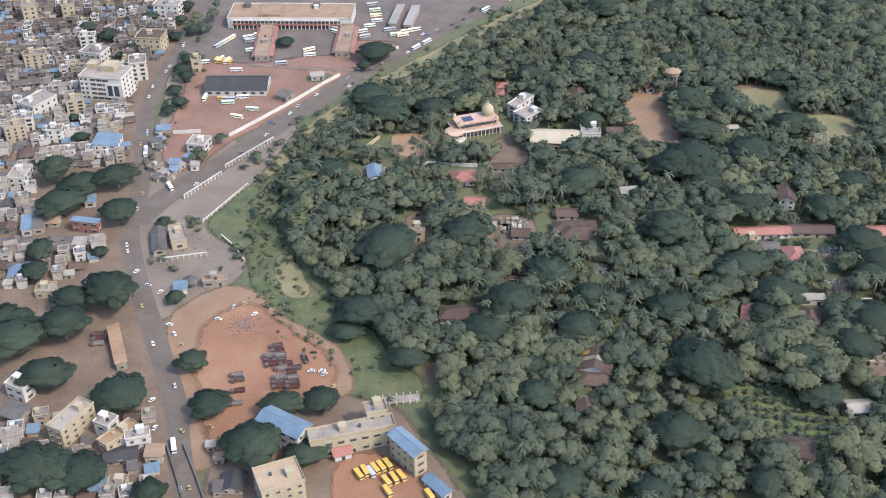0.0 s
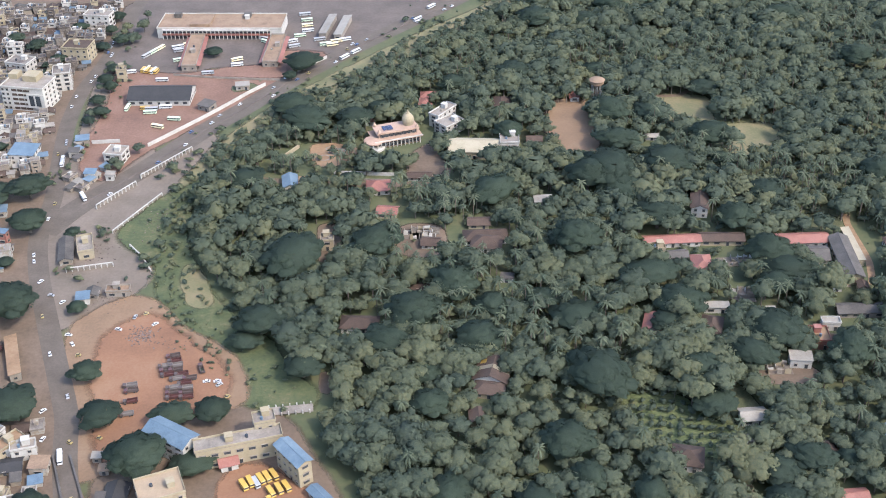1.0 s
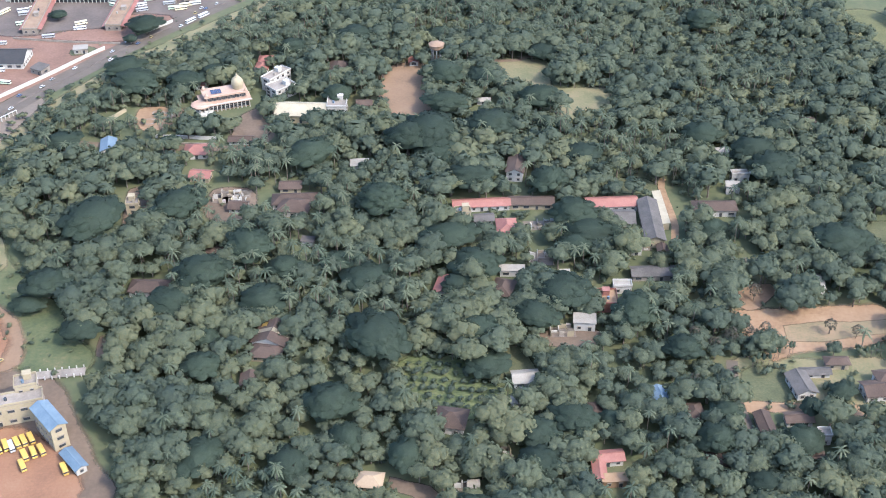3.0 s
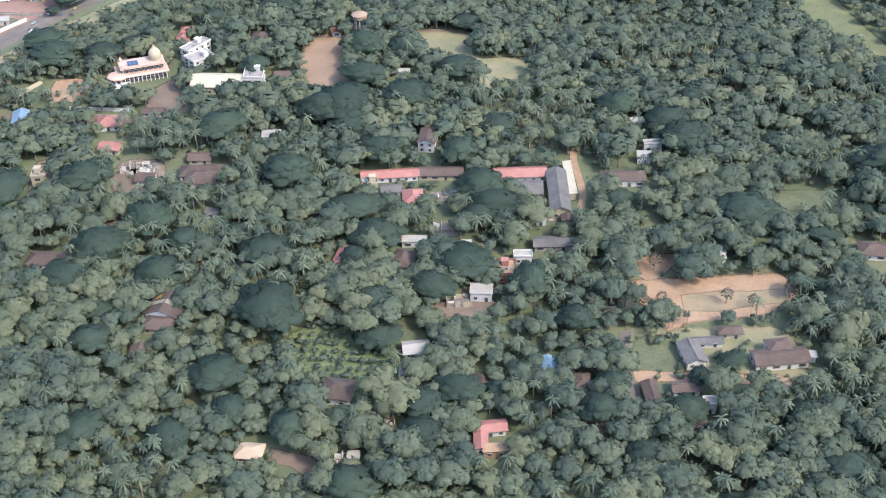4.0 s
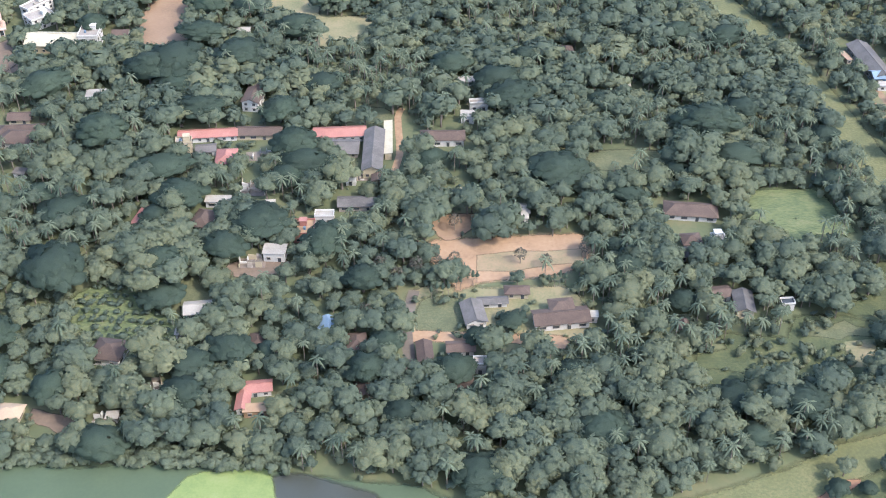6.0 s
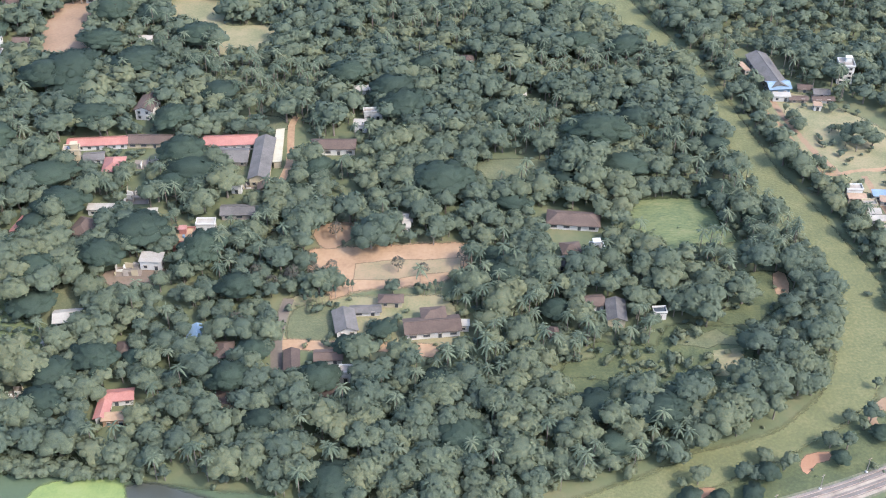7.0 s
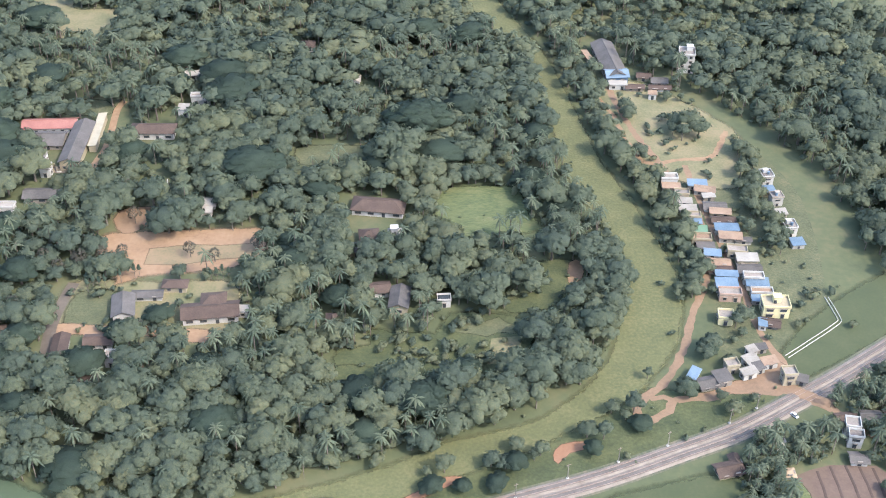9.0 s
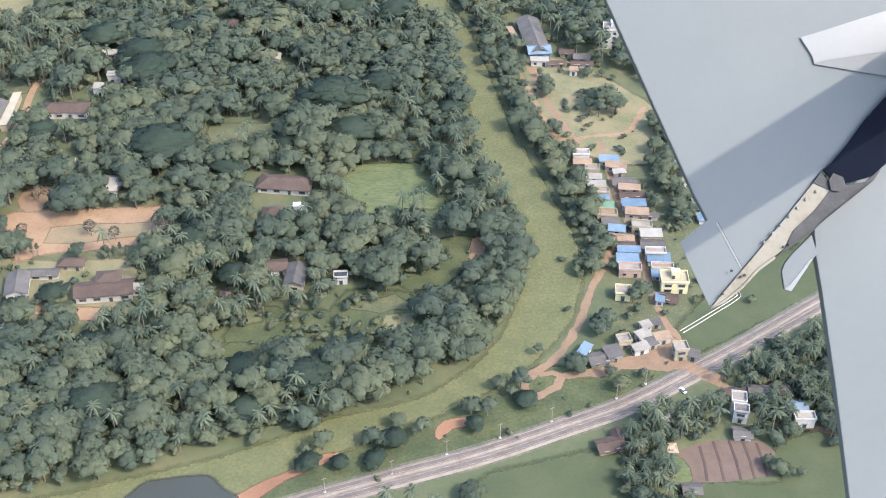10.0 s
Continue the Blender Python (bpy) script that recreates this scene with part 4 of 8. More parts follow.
house("shop", -118.7, 310.7, 5.1, 13.8, -39, 5, "cream", "tan_soil", "flat", 2, "cream curved shop row with balconies")
house("shop", -111.8, 309.9, 8.3, 4.4, 15, 5, "white_wall", "concrete", "flat", 2, "white shop beside the road junction")
house("shed", -130.9, 362.3, 24.9, 4.0, -70, 3.5, "pale_sheet", "tan_soil", "sheet", 1, "long rusty pale sheet-roofed roadside shed")
house("shed", -129.3, 435.8, 17.4, 5.3, -77, 4, "town_wall", "grey_sheet", "gable", 1, "brown-roofed shed beside the junction")
house("house", -121.4, 438.1, 13.1, 6.4, -74, 4, "cream", "concrete", "flat", 1, "cream flat-roofed house beside the junction")
house("school_building", -60.4, 310.8, 7.7, 17.6, -123, 9, "white_wall", "blue_sheet", "gable", 3, "white school block under a blue sheet roof")
house("school_building", -17.3, 298.9, 13.8, 5.2, -51, 10, "cream", "blue_sheet", "gable", 3, "cream school block under a blue sheet roof")
house("school_building", -37.0, 307.5, 29.6, 5.9, 15, 8.5, "cream", "concrete", "flat", 2, "long cream school main block with a flat roof")
house("school_building", -28.9, 315.3, 7.2, 5.7, 15, 11, "cream", "concrete", "flat", 3, "cream school tower with a walled flat roof")
house("school_building", -59.4, 284.9, 11.5, 14.5, -68, 9, "cream", "sand_roof", "flat", 3, "tan-roofed school block with window bands")
house("house", -40.4, 303.2, 5.8, 5.0, 18, 4, "white_wall", "red_sheet", "gable", 1, "small white house under a red roof")
house("shed", -7.3, 285.7, 10.2, 3.5, -50, 4, "white_wall", "blue_sheet", "gable", 1, "long annex under a pale blue sheet roof")
house("bus_station", -95.8, 674.9, 73.9, 22.0, -3, 6, "white_wall", "tan_roof", "flat", 2, "long white two-storey bus station building", windows=False)
house("bus_platform", -108.0, 641.3, 42.9, 8.0, -88, 3, "concrete", "tan_roof", "flat", 1, "long flat-roofed bus platform with a tan roof")
house("bus_platform", -61.6, 641.6, 37.4, 8.3, -92, 3, "concrete", "tan_roof", "flat", 1, "long flat-roofed bus platform with a tan roof")
house("workshop", -115.7, 585.7, 32.7, 17.0, -2, 5, "white_wall", "dark_sheet", "gable", 1, "dark-roofed bus workshop open at the front")
house("bus_shelter", -33.2, 674.4, 28.8, 4.1, -99, 3.5, "concrete", "pale_sheet", "sheet", 1, "pale white-roofed bus shelter")
house("bus_shelter", -24.1, 672.3, 28.7, 4.4, -99, 3.5, "concrete", "pale_sheet", "sheet", 1, "pale white-roofed bus shelter")
house("house", -125.5, 519.2, 9.4, 8.9, -12, 5, "white_wall", "concrete", "flat", 2, "white two-storey house on red ground")
house("shed", -89.7, 572.9, 7.3, 6.5, -29, 3, "concrete", "grey_sheet", "sheet", 1, "small grey-roofed shelter among trees")
house("office_building", 34.4, 553.3, 5.8, 15.5, -37, 6.5, "white_wall", "concrete", "flat", 3, "white modern block with long balconies")
house("office_building", 37.6, 542.6, 9.0, 12.0, -49, 5.5, "white_wall", "concrete", "flat", 3, "white stepped block with railed terraces")
house("hall", 50.0, 519.5, 24, 13.3, -5, 6, "cream", "hall_roof", "gable", 1, "long cream hall with a low pale roof")
house("office_building", 66.8, 521.0, 9.0, 11.0, -1, 7, "white_wall", "concrete", "flat", 2, "white house with pink terrace walls")
house("house", 4.0, 485.0, 10.4, 9.2, 3, 4, "white_wall", "red_sheet", "hip", 1, "house under a bright red roof among palms")
house("house", 8.9, 463.1, 8.5, 6.3, -9, 4, "cream", "red_sheet", "gable", 1, "small house under an orange roof")
house("house", -37.7, 490.5, 6.3, 10.7, 9, 4, "white_wall", "blue_sheet", "gable", 1, "small house under a bright blue roof")
house("house", -31.3, 489.9, 4.2, 7.4, 3, 3, "tan_soil", "tan_soil", "sheet", 1, "small orange-walled outbuilding among trees")
house("gatehouse", 23.0, 495.3, 10.7, 4.8, -2, 3, "white_wall", "tile", "gable", 1, "long low white colonnade under a tiled roof")
house("house", -16.3, 437.5, 5.2, 5.4, 2, 5, "cream", "concrete", "flat", 2, "small cream house with a flat roof")
house("house", 52.5, 435.3, 12.4, 10.0, -8, 4.5, "white_wall", "tile", "hip", 1, "house under a brown tiled roof")
house("house", 64.9, 567.5, 8.5, 13.1, -5, 4, "tile", "tile", "hip", 1, "brown tiled house among trees")
house("house", 25.5, 570.2, 5.9, 7.2, -4, 4, "white_wall", "red_sheet", "hip", 1, "small red-roofed house among trees")
house("house", 50.0, 338.8, 10.3, 7.0, -9, 4, "cream", "tile", "hip", 1, "house under a brown tiled roof")
house("house", 132.2, 435.0, 23.7, 5.8, 3, 4, "white_wall", "red_sheet", "gable", 1, "long building under a bright red roof")
house("house", 153.7, 435.9, 18.3, 6.3, -2, 4, "cream", "tile", "gable", 1, "long building under a faded tiled roof")
house("school_building", 187.6, 433.2, 21.2, 7.1, 2, 4.5, "white_wall", "red_sheet", "gable", 1, "long white building under a bright red roof")
house("shed", 189.9, 422.6, 11.2, 9.9, -2, 3.5, "concrete", "grey_sheet", "gable", 1, "grey-roofed shed beside the hall")
house("hall", 201.9, 417.1, 29.8, 7.3, -92, 6, "cream", "grey_sheet", "gable", 1, "tall hall under a dark grey roof")
house("house", 141.8, 417.0, 7.4, 10.1, 1, 4, "cream", "red_sheet", "hip", 1, "house under a square red roof")
house("house", 149.0, 462.0, 7.0, 12.5, -10, 5, "white_wall", "tile", "gable", 2, "white house under a faded tiled roof")
house("house", 141.9, 386.3, 9.5, 3.4, -2, 3, "white_wall", "pale_sheet", "sheet", 1, "long low white outbuilding")
house("house", 137.7, 374.2, 7.2, 10.2, -17, 4, "white_wall", "tile", "hip", 1, "house under a faded tiled roof")
house("school_building", 197.8, 382.8, 18.0, 6.0, 0, 4, "concrete", "grey_sheet", "gable", 1, "long building under a dark grey roof")
house("house", 176.4, 364.8, 7.4, 8.9, -2, 4, "red_sheet", "tan_soil", "flat", 1, "pinkish flat-roofed house among trees")
house("house", 184.1, 363.0, 5.0, 5.7, -7, 4, "white_wall", "tile", "hip", 1, "small tiled house among trees")
house("house", 183.6, 373.7, 6.9, 3.7, -2, 3.5, "white_wall", "pale_sheet", "flat", 1, "low white house among palms")
house("house", 115.1, 375.8, 6.5, 9.8, -15, 4, "white_wall", "red_sheet", "gable", 1, "house under a red sheet roof")
house("house", 141.9, 321.6, 8.4, 6.1, 4, 4, "white_wall", "pale_sheet", "gable", 1, "white cottage under a pale roof")
house("house", 115.4, 300.6, 9.6, 9.1, -12, 5, "white_wall", "tile", "hip", 1, "broad house under a brown tiled roof")
house("house", 165.1, 281.7, 10.0, 4.4, 5, 4, "white_wall", "red_sheet", "gable", 1, "red-roofed house with two wings")
house("house", 161.9, 275.2, 3.4, 7.0, -2, 4, "white_wall", "red_sheet", "gable", 1, "red-roofed wing of a house")
house("shed", 166.2, 271.8, 7.5, 2.9, 2, 3, "tan_soil", "tan_soil", "sheet", 1, "low orange-roofed outbuilding among trees")
house("house", 237.2, 314.7, 10.6, 6.7, -82, 4.5, "white_wall", "grey_sheet", "gable", 1, "grey-roofed house beside the lawn")
house("house", 266.9, 311.5, 18.4, 7.3, 5, 4.5, "white_wall", "tile", "gable", 1, "long white house under a brown tiled roof")
house("house", 267.6, 316.4, 7.6, 6.2, 4, 5.5, "white_wall", "tile", "hip", 1, "house wing under a reddish tiled roof")
house("house", 253.1, 326.6, 7.9, 3.7, -2, 4, "cream", "tile", "hip", 1, "small pavilion under a red tiled roof")
house("house", 244.2, 322.0, 9.8, 3.1, 1, 3, "white_wall", "grey_sheet", "gable", 1, "low white outbuilding row")
house("house", 219.9, 295.7, 9.4, 4.3, -87, 4, "white_wall", "tile", "gable", 1, "tiled house with a white gable end")
house("house", 231.9, 298.3, 8.6, 4.5, 1, 3.5, "white_wall", "tile", "gable", 1, "long low tiled house")
house("house", 231.3, 282.0, 6.5, 5.9, 4, 4, "white_wall", "tile", "gable", 1, "tiled house with a blue solar panel")
house("house", 237.8, 288.9, 4.0, 3.5, -2, 4, "white_wall", "concrete", "flat", 1, "small white flat-roofed house")
house("house", 323.8, 372.1, 19.4, 8.3, -9, 4, "white_wall", "tile", "hip", 1, "long house under a faded tiled roof")
house("house", 320.3, 353.4, 6.4, 6.1, 4, 4, "white_wall", "tile", "hip", 1, "small tiled house among trees")
house("house", 315.9, 345.7, 5.8, 4.7, -2, 4, "cream", "grey_sheet", "gable", 1, "small grey-roofed house among trees")
house("house", 323.2, 322.4, 8.2, 5.1, 6, 4, "white_wall", "tile", "gable", 1, "house under a brown tiled roof")
house("house", 331.0, 316.1, 5.9, 10.4, -6, 5, "cream", "grey_sheet", "gable", 1, "cream-fronted house under a grey roof")
house("house", 258.8, 376.0, 5.8, 5.6, -2, 3.5, "white_wall", "pale_sheet", "gable", 1, "small pale-roofed house among trees")
house("warehouse", 429.0, 483.6, 31.3, 9.1, -85, 5, "concrete", "grey_sheet", "gable", 1, "long dark-roofed warehouse among trees")
house("shed", 430.2, 470.5, 9.4, 7.1, 4, 5, "blue_sheet", "blue_sheet", "gable", 1, "blue sheet-roofed shed among trees")
house("apartment_building", 463.4, 479.3, 6.8, 7.0, -8, 9, "white_wall", "town_roof", "flat", 4, "tall white apartment block")
house("house", 123.9, 424.1, 6.3, 4.0, 5, 6, "cream", "concrete", "flat", 2, "small cream tower house among trees")
house("house", 132.7, 423.4, 7.4, 5.0, 5, 4, "white_wall", "grey_sheet", "gable", 1, "small white house under a grey roof")
house("house", 189.6, 408.3, 3.6, 3.0, -6, 4, "white_wall", "pale_sheet", "sheet", 1, "small white outhouse under a pale sheet")
house("house", 193.1, 399.4, 4.0, 4.0, -4, 4, "white_wall", "concrete", "flat", 1, "small white flat-roofed house near the hall")
house("house", 203.5, 398.6, 3.4, 4.0, -1, 4, "cream", "tile", "gable", 1, "narrow cream house under brown tiles")
house("house", 166.4, 352.0, 7.8, 5.0, -6, 4, "white_wall", "pale_sheet", "sheet", 1, "white open shed under a pale sheet roof")
house("house", 187.2, 311.3, 5.7, 6.0, 5, 3.5, "white_wall", "blue_sheet", "gable", 1, "small house under a blue sheet roof")
house("house", 197.3, 302.1, 5.6, 7.0, 5, 4, "white_wall", "tile", "hip", 1, "house under a dark brown tiled roof")
house("house", 200.6, 279.4, 6.6, 8.0, 0, 4, "cream", "tile", "gable", 1, "house under an orange-brown tiled roof")
house("house", 137.7, 309.1, 3.0, 3.0, -2, 3, "white_wall", "pale_sheet", "sheet", 1, "small white hut beside the orchard")
house("house", 164.0, 304.4, 4.1, 6.0, 4, 3.5, "cream", "tile", "hip", 1, "small house under weathered tiles")
house("house", 230.7, 427.9, 17.6, 7.0, -2, 5, "white_wall", "tile", "hip", 1, "broad house under dark brown tiles")
house("house", 241.4, 475.5, 10.1, 4.0, 4, 4, "white_wall", "pale_sheet", "gable", 1, "white outbuilding among far trees")
house("house", 247.3, 453.3, 7.9, 3.0, 2, 4, "white_wall", "concrete", "flat", 1, "small white flat-roofed house in the woods")
house("house", 242.0, 443.8, 5.6, 4.0, -5, 4, "white_wall", "pale_sheet", "sheet", 1, "white-walled hut among trees")
house("house", 259.0, 370.0, 3.9, 3.0, -2, 3, "white_wall", "pale_sheet", "sheet", 1, "small hut under a white sheet roof")
house("house", 308.2, 306.2, 3.3, 5.0, 0, 4, "cream", "tile", "hip", 1, "small brown-roofed cottage among palms")
house("house", 329.8, 352.0, 4.8, 4.0, 2, 4, "white_wall", "concrete", "flat", 1, "small white flat-roofed house")
house("house", 291.3, 501.7, 5.3, 6.0, 1, 4, "white_wall", "tile", "hip", 1, "far house under brown tiles")
house("house", 313.6, 469.0, 3.5, 5.0, -2, 4, "white_wall", "pale_sheet", "gable", 1, "far pale-roofed house in the woods")
house("house", 336.0, 469.0, 3.8, 4.0, -5, 4, "white_wall", "concrete", "flat", 1, "far white house in the woods")
house("house", 79.3, 468.1, 7.9, 5.0, 3, 4, "white_wall", "pale_sheet", "sheet", 1, "pale house half hidden by trees")
house("house", 140.0, 489.5, 6.4, 6.0, -4, 4, "cream", "tile", "gable", 1, "cream house under a faded roof")
house("house", 52.1, 441.0, 18.3, 8.0, 2, 4, "white_wall", "tile", "hip", 1, "broad house under faded tiles")
house("house", 49.6, 452.8, 8.9, 6.0, -1, 3.5, "cream", "tile", "gable", 1, "small house under orange-brown tiles")
house("house", 79.6, 527.8, 6.9, 5.0, -3, 4, "white_wall", "tile", "gable", 1, "small house behind the long hall")
house("house", 45.5, 323.8, 5.9, 6.0, 2, 3.5, "cream", "tile", "gable", 1, "low cottage under faded tiles")
house("house", 162.4, 382.0, 3.3, 3.0, 1, 3.5, "white_wall", "pale_sheet", "sheet", 1, "small white hut among trees")
house("house", -3.5, 552.5, 6.5, 6.0, 1, 4, "white_wall", "red_sheet", "gable", 1, "small red-roofed house behind the temple")
house("house", 27.0, 579.0, 7.4, 6.0, 0, 4, "white_wall", "red_sheet", "hip", 1, "small red-roofed house near the temple")
house("house", 346.2, 315.7, 4.4, 3.0, 2, 3, "white_wall", "window", "flat", 1, "small white outbuilding with dark openings")
house("house", 274.3, 312.3, 10.5, 2.5, -3, 3, "white_wall", "pale_sheet", "sheet", 1, "long white verandah in front of a tiled house")
house("house", -199.0, 448.8, 5.6, 6.0, 0, 3, "town_wall", "tile", "gable", 1, "low house under brown tiles beside the lane")
house("shed", -182.9, 454.8, 10.7, 7.0, 1, 3, "town_wall", "tan_roof", "gable", 1, "long low shed under a rusty roof")
house("shed", -169.1, 431.1, 6.9, 5.0, 1, 3, "concrete", "grey_sheet", "sheet", 1, "low stained shed beside the lane")
house("market_stall", -162.3, 434.3, 7.4, 5.0, 0, 3.5, "concrete", "pale_sheet", "sheet", 1, "row of patched roadside stalls")
house("house", -156.5, 438.6, 5.5, 5.0, -2, 3.5, "town_wall", "grey_sheet", "gable", 1, "small grey-roofed house by the junction")
house("house", -184.7, 413.3, 6.7, 7.0, 8, 3, "white_wall", "blue_sheet", "gable", 1, "low house under a faded blue roof")
house("house", -168.9, 400.4, 7.5, 6.0, 2, 3, "cream", "concrete", "flat", 1, "half-built cream house among trees")
house("shed", -147.6, 407.5, 9.5, 4.0, 9, 2.6, "concrete", "grey_sheet", "sheet", 1, "low long roadside shed")
house("shed", -116.5, 303.3, 10.7, 6.0, 10, 3, "town_wall", "dark_sheet", "gable", 1, "long dark-roofed shed near the bridge")
house("house", -104.7, 303.1, 5.9, 6.0, 3, 3.5, "town_wall", "tan_roof", "sheet", 1, "low brown-roofed house by the bridge")
house("house", -114.4, 288.5, 6.1, 6.0, -2, 3, "cream", "concrete", "flat", 1, "small flat-roofed house near the bridge")
house("shed", -120.3, 288.1, 5.3, 6.0, -1, 3, "town_wall", "blue_sheet", "sheet", 1, "shed under a blue sheet roof")
house("shed", -75.7, 289.5, 7.2, 8.0, -2, 3, "town_wall", "dark_sheet", "gable", 1, "dark-roofed shed beside the bridge road")
house("market_stall", -80.5, 286.8, 2.6, 5.0, 2, 2.6, "town_wall", "grey_sheet", "sheet", 1, "small market stall beside the road")
house("market_stall", -86.2, 307.3, 2.8, 3.0, 4, 2.4, "town_wall", "pale_sheet", "sheet", 1, "small market stall beside the crossing")
house("market_stall", -82.3, 301.2, 3.1, 3.0, 4, 2.4, "concrete", "tan_roof", "sheet", 1, "small market stall under a rusty sheet")
house("shop", -134.7, 503.0, 4.9, 5.0, 1, 3, "white_wall", "blue_sheet", "sheet", 1, "roadside shop under a blue sheet")
house("shop", -124.6, 500.6, 3.8, 4.0, 1, 3, "white_wall", "pale_sheet", "sheet", 1, "roadside shop under a pale sheet")
house("shop", -147.8, 524.5, 4.8, 5.0, 9, 3, "town_wall", "grey_sheet", "sheet", 1, "roadside shop row under grey sheets")
house("shop", -146.7, 537.1, 6.3, 5.0, 10, 3, "town_wall", "blue_sheet", "sheet", 1, "roadside shop under faded blue sheets")
house("shop", -113.5, 400.8, 5.1, 5.0, 9, 3, "white_wall", "blue_sheet", "sheet", 1, "small white shop at the yard corner")
house("shed", -110.5, 404.7, 4.7, 5.0, 1, 3, "concrete", "grey_sheet", "gable", 1, "low grey shed at the yard corner")
house("house", -100.1, 405.5, 9.4, 4.0, 3, 2.6, "concrete", "tan_roof", "flat", 1, "ruined roofless row at the yard edge")
house("house", -142.1, 609.4, 5.1, 5.0, 9, 7, "cream", "concrete", "flat", 2, "narrow cream house beside the depot")
house("house", 88.5, 274.0, 8.0, 6.0, -8, 3.5, "cream", "sand_roof", "hip", 1, "low cream house under a sandy tiled roof")


def ruin(x, y, w, d, turn, seed, label):
    """A roofless house: broken wall pieces of uneven height round small rooms, and some posts."""
    rnd = random.Random(seed)
    root = tagged(new("ruined_house"), label, "ruin")
    nx, ny = max(2, int(w / 2.6)), max(2, int(d / 2.4))
    for i in range(nx + 1):
        for j in range(ny + 1):
            px, py = -w / 2 + w * i / nx, -d / 2 + d * j / ny
            for along, length in ((0, w / nx), (1, d / ny)):
                if (i == nx if along == 0 else j == ny) or rnd.random() < 0.42:
                    continue
                bm = bmesh.new()
                h, t = rnd.uniform(0.5, 2.4), 0.16
                box(bm, *((px, px + length * rnd.uniform(0.5, 1.0), py - t, py + t) if along == 0 else (px - t, px + t, py, py + length * rnd.uniform(0.5, 1.0))), -0.1, h)
                for v in bm.verts:
                    if v.co.z > 0:
                        v.co.z += rnd.uniform(-0.35, 0.35) * h
                part("broken_wall", bm, M[rnd.choice(("white_wall", "white_wall", "cream", "concrete", "town_wall"))], root)
    bm = bmesh.new()
    box(bm, -w / 2 - 0.4, w / 2 + 0.4, -d / 2 - 0.4, d / 2 + 0.4, -0.1, 0.12)
    part("floor_slab", bm, M["rubble"], root)
    shift(root, x, y, 0, turn)
    HOUSES.append((x, y, 0.5 * max(w, d)))


ruin(154.5, 396.5, 9.5, 8.5, -3, 1, "crumbling pale roofless house among trees")
ruin(25.0, 446.0, 11.0, 8.0, -5, 2, "weathered roofless house with broken pale walls")
ruin(158.0, 349.0, 9.0, 5.0, 0, 3, "low stained broken walls among trees")
ruin(156.5, 420.5, 14.0, 6.0, 2, 4, "pale broken walls of small open rooms")
ruin(129.5, 421.5, 8.0, 5.0, 2, 5, "white broken walls behind the red roof")
ruin(196.5, 403.0, 6.0, 4.0, 0, 6, "small roofless outbuilding beside the hall")
ruin(237.0, 390.0, 9.0, 6.0, 5, 7, "tumbled pale walls among half-bare trees")
ruin(131.8, 285.5, 5.5, 4.5, 20, 8, "tumbledown white hut among trees")
ruin(117.9, 271.6, 5.0, 4.5, -4, 9, "small grey and white hut with open walls")
house("house", 121.5, 271.0, 3.4, 2.6, -2, 2.4, "white_wall", "pale_sheet", "sheet", 1, "small low white hut beside a ruin")
ruin(20.0, 446.0, 7.0, 6.0, -4, 21, "crumbling roofless walls in a bare yard")
ruin(28.5, 449.0, 7.0, 5.0, 3, 22, "low broken white walls in a bare yard")
house("house", 28.5, 437.5, 7.5, 6.0, -5, 3.2, "white_wall", "tile", "gable", 1, "brown-roofed house beside crumbling walls")
house("house", 0.5, 379.5, 14.0, 7.5, -4, 4.2, "white_wall", "tile", "hip", 1, "brown tiled house under a hipped roof among tall trees")
house("house", 23.0, 404.5, 10.0, 3.6, -1, 3.0, "town_wall", "tile", "gable", 1, "long low brown-roofed house among trees")
house("house", 60.0, 409.8, 5.0, 3.2, -10, 2.6, "white_wall", "grey_sheet", "sheet", 1, "small low white hut under a grey sheet")
house("shed", -74.0, 596.0, 7.0, 4.5, 8, 2.8, "town_wall", "pale_sheet", "sheet", 1, "small shed beside the depot wall")
house("hall_annex", 208.0, 428.0, 25.0, 2.8, -90, 3.2, "cream", "hall_roof", "sheet", 1, "narrow cream lean-to roof along the dark hall", windows=False)
# the bus station front: dark strips paint the shade of its open galleries
front = [o for o in bpy.data.objects if o.name == "bus_station"][0]
for z0, z1, name, mat in ((0.0, 2.5, "lower_gallery", "window"), (3.3, 5.2, "upper_gallery", "window"), (2.55, 3.25, "red_fascia", "red_sheet"), (5.25, 6.0, "top_fascia", "white_wall")):
    bm = bmesh.new()
    box(bm, -34.0, 30.0, -11.06 if "gallery" in name else -12.6, -10.9, z0, z1)
    part(name, bm, M[mat], front)
for i in range(27):
    bm = bmesh.new()
    box(bm, -33.8 + 2.4 * i, -33.4 + 2.4 * i, -12.5, -12.1, 0, 5.3)
    part("column", bm, M["white_wall"], front)
for ob in [o for o in bpy.data.objects if o.name.startswith("bus_platform") and not o.parent]:
    for side in (-1, 1):
        bm = bmesh.new()
        long_, wide_ = (20.5, 4.0) if ob.name == "bus_platform" else (18.0, 4.2)
        v = [bm.verts.new((x, side * y, z)) for z_ in (0.0, 0.12) for x, y, z in ((-long_, wide_ + 0.02, 2.75 - z_), (long_, wide_ + 0.02, 2.75 - z_), (long_, wide_ + 2.2, 2.2 - z_), (-long_, wide_ + 2.2, 2.2 - z_))]
        for q in ((0, 1, 2, 3), (7, 6, 5, 4), (0, 4, 5, 1), (1, 5, 6, 2), (2, 6, 7, 3), (3, 7, 4, 0)):
            bm.faces.new([v[k] for k in q])
        part("awning", bm, M["red_sheet"], ob, "red sheet awning along the platform")
bm = bmesh.new()
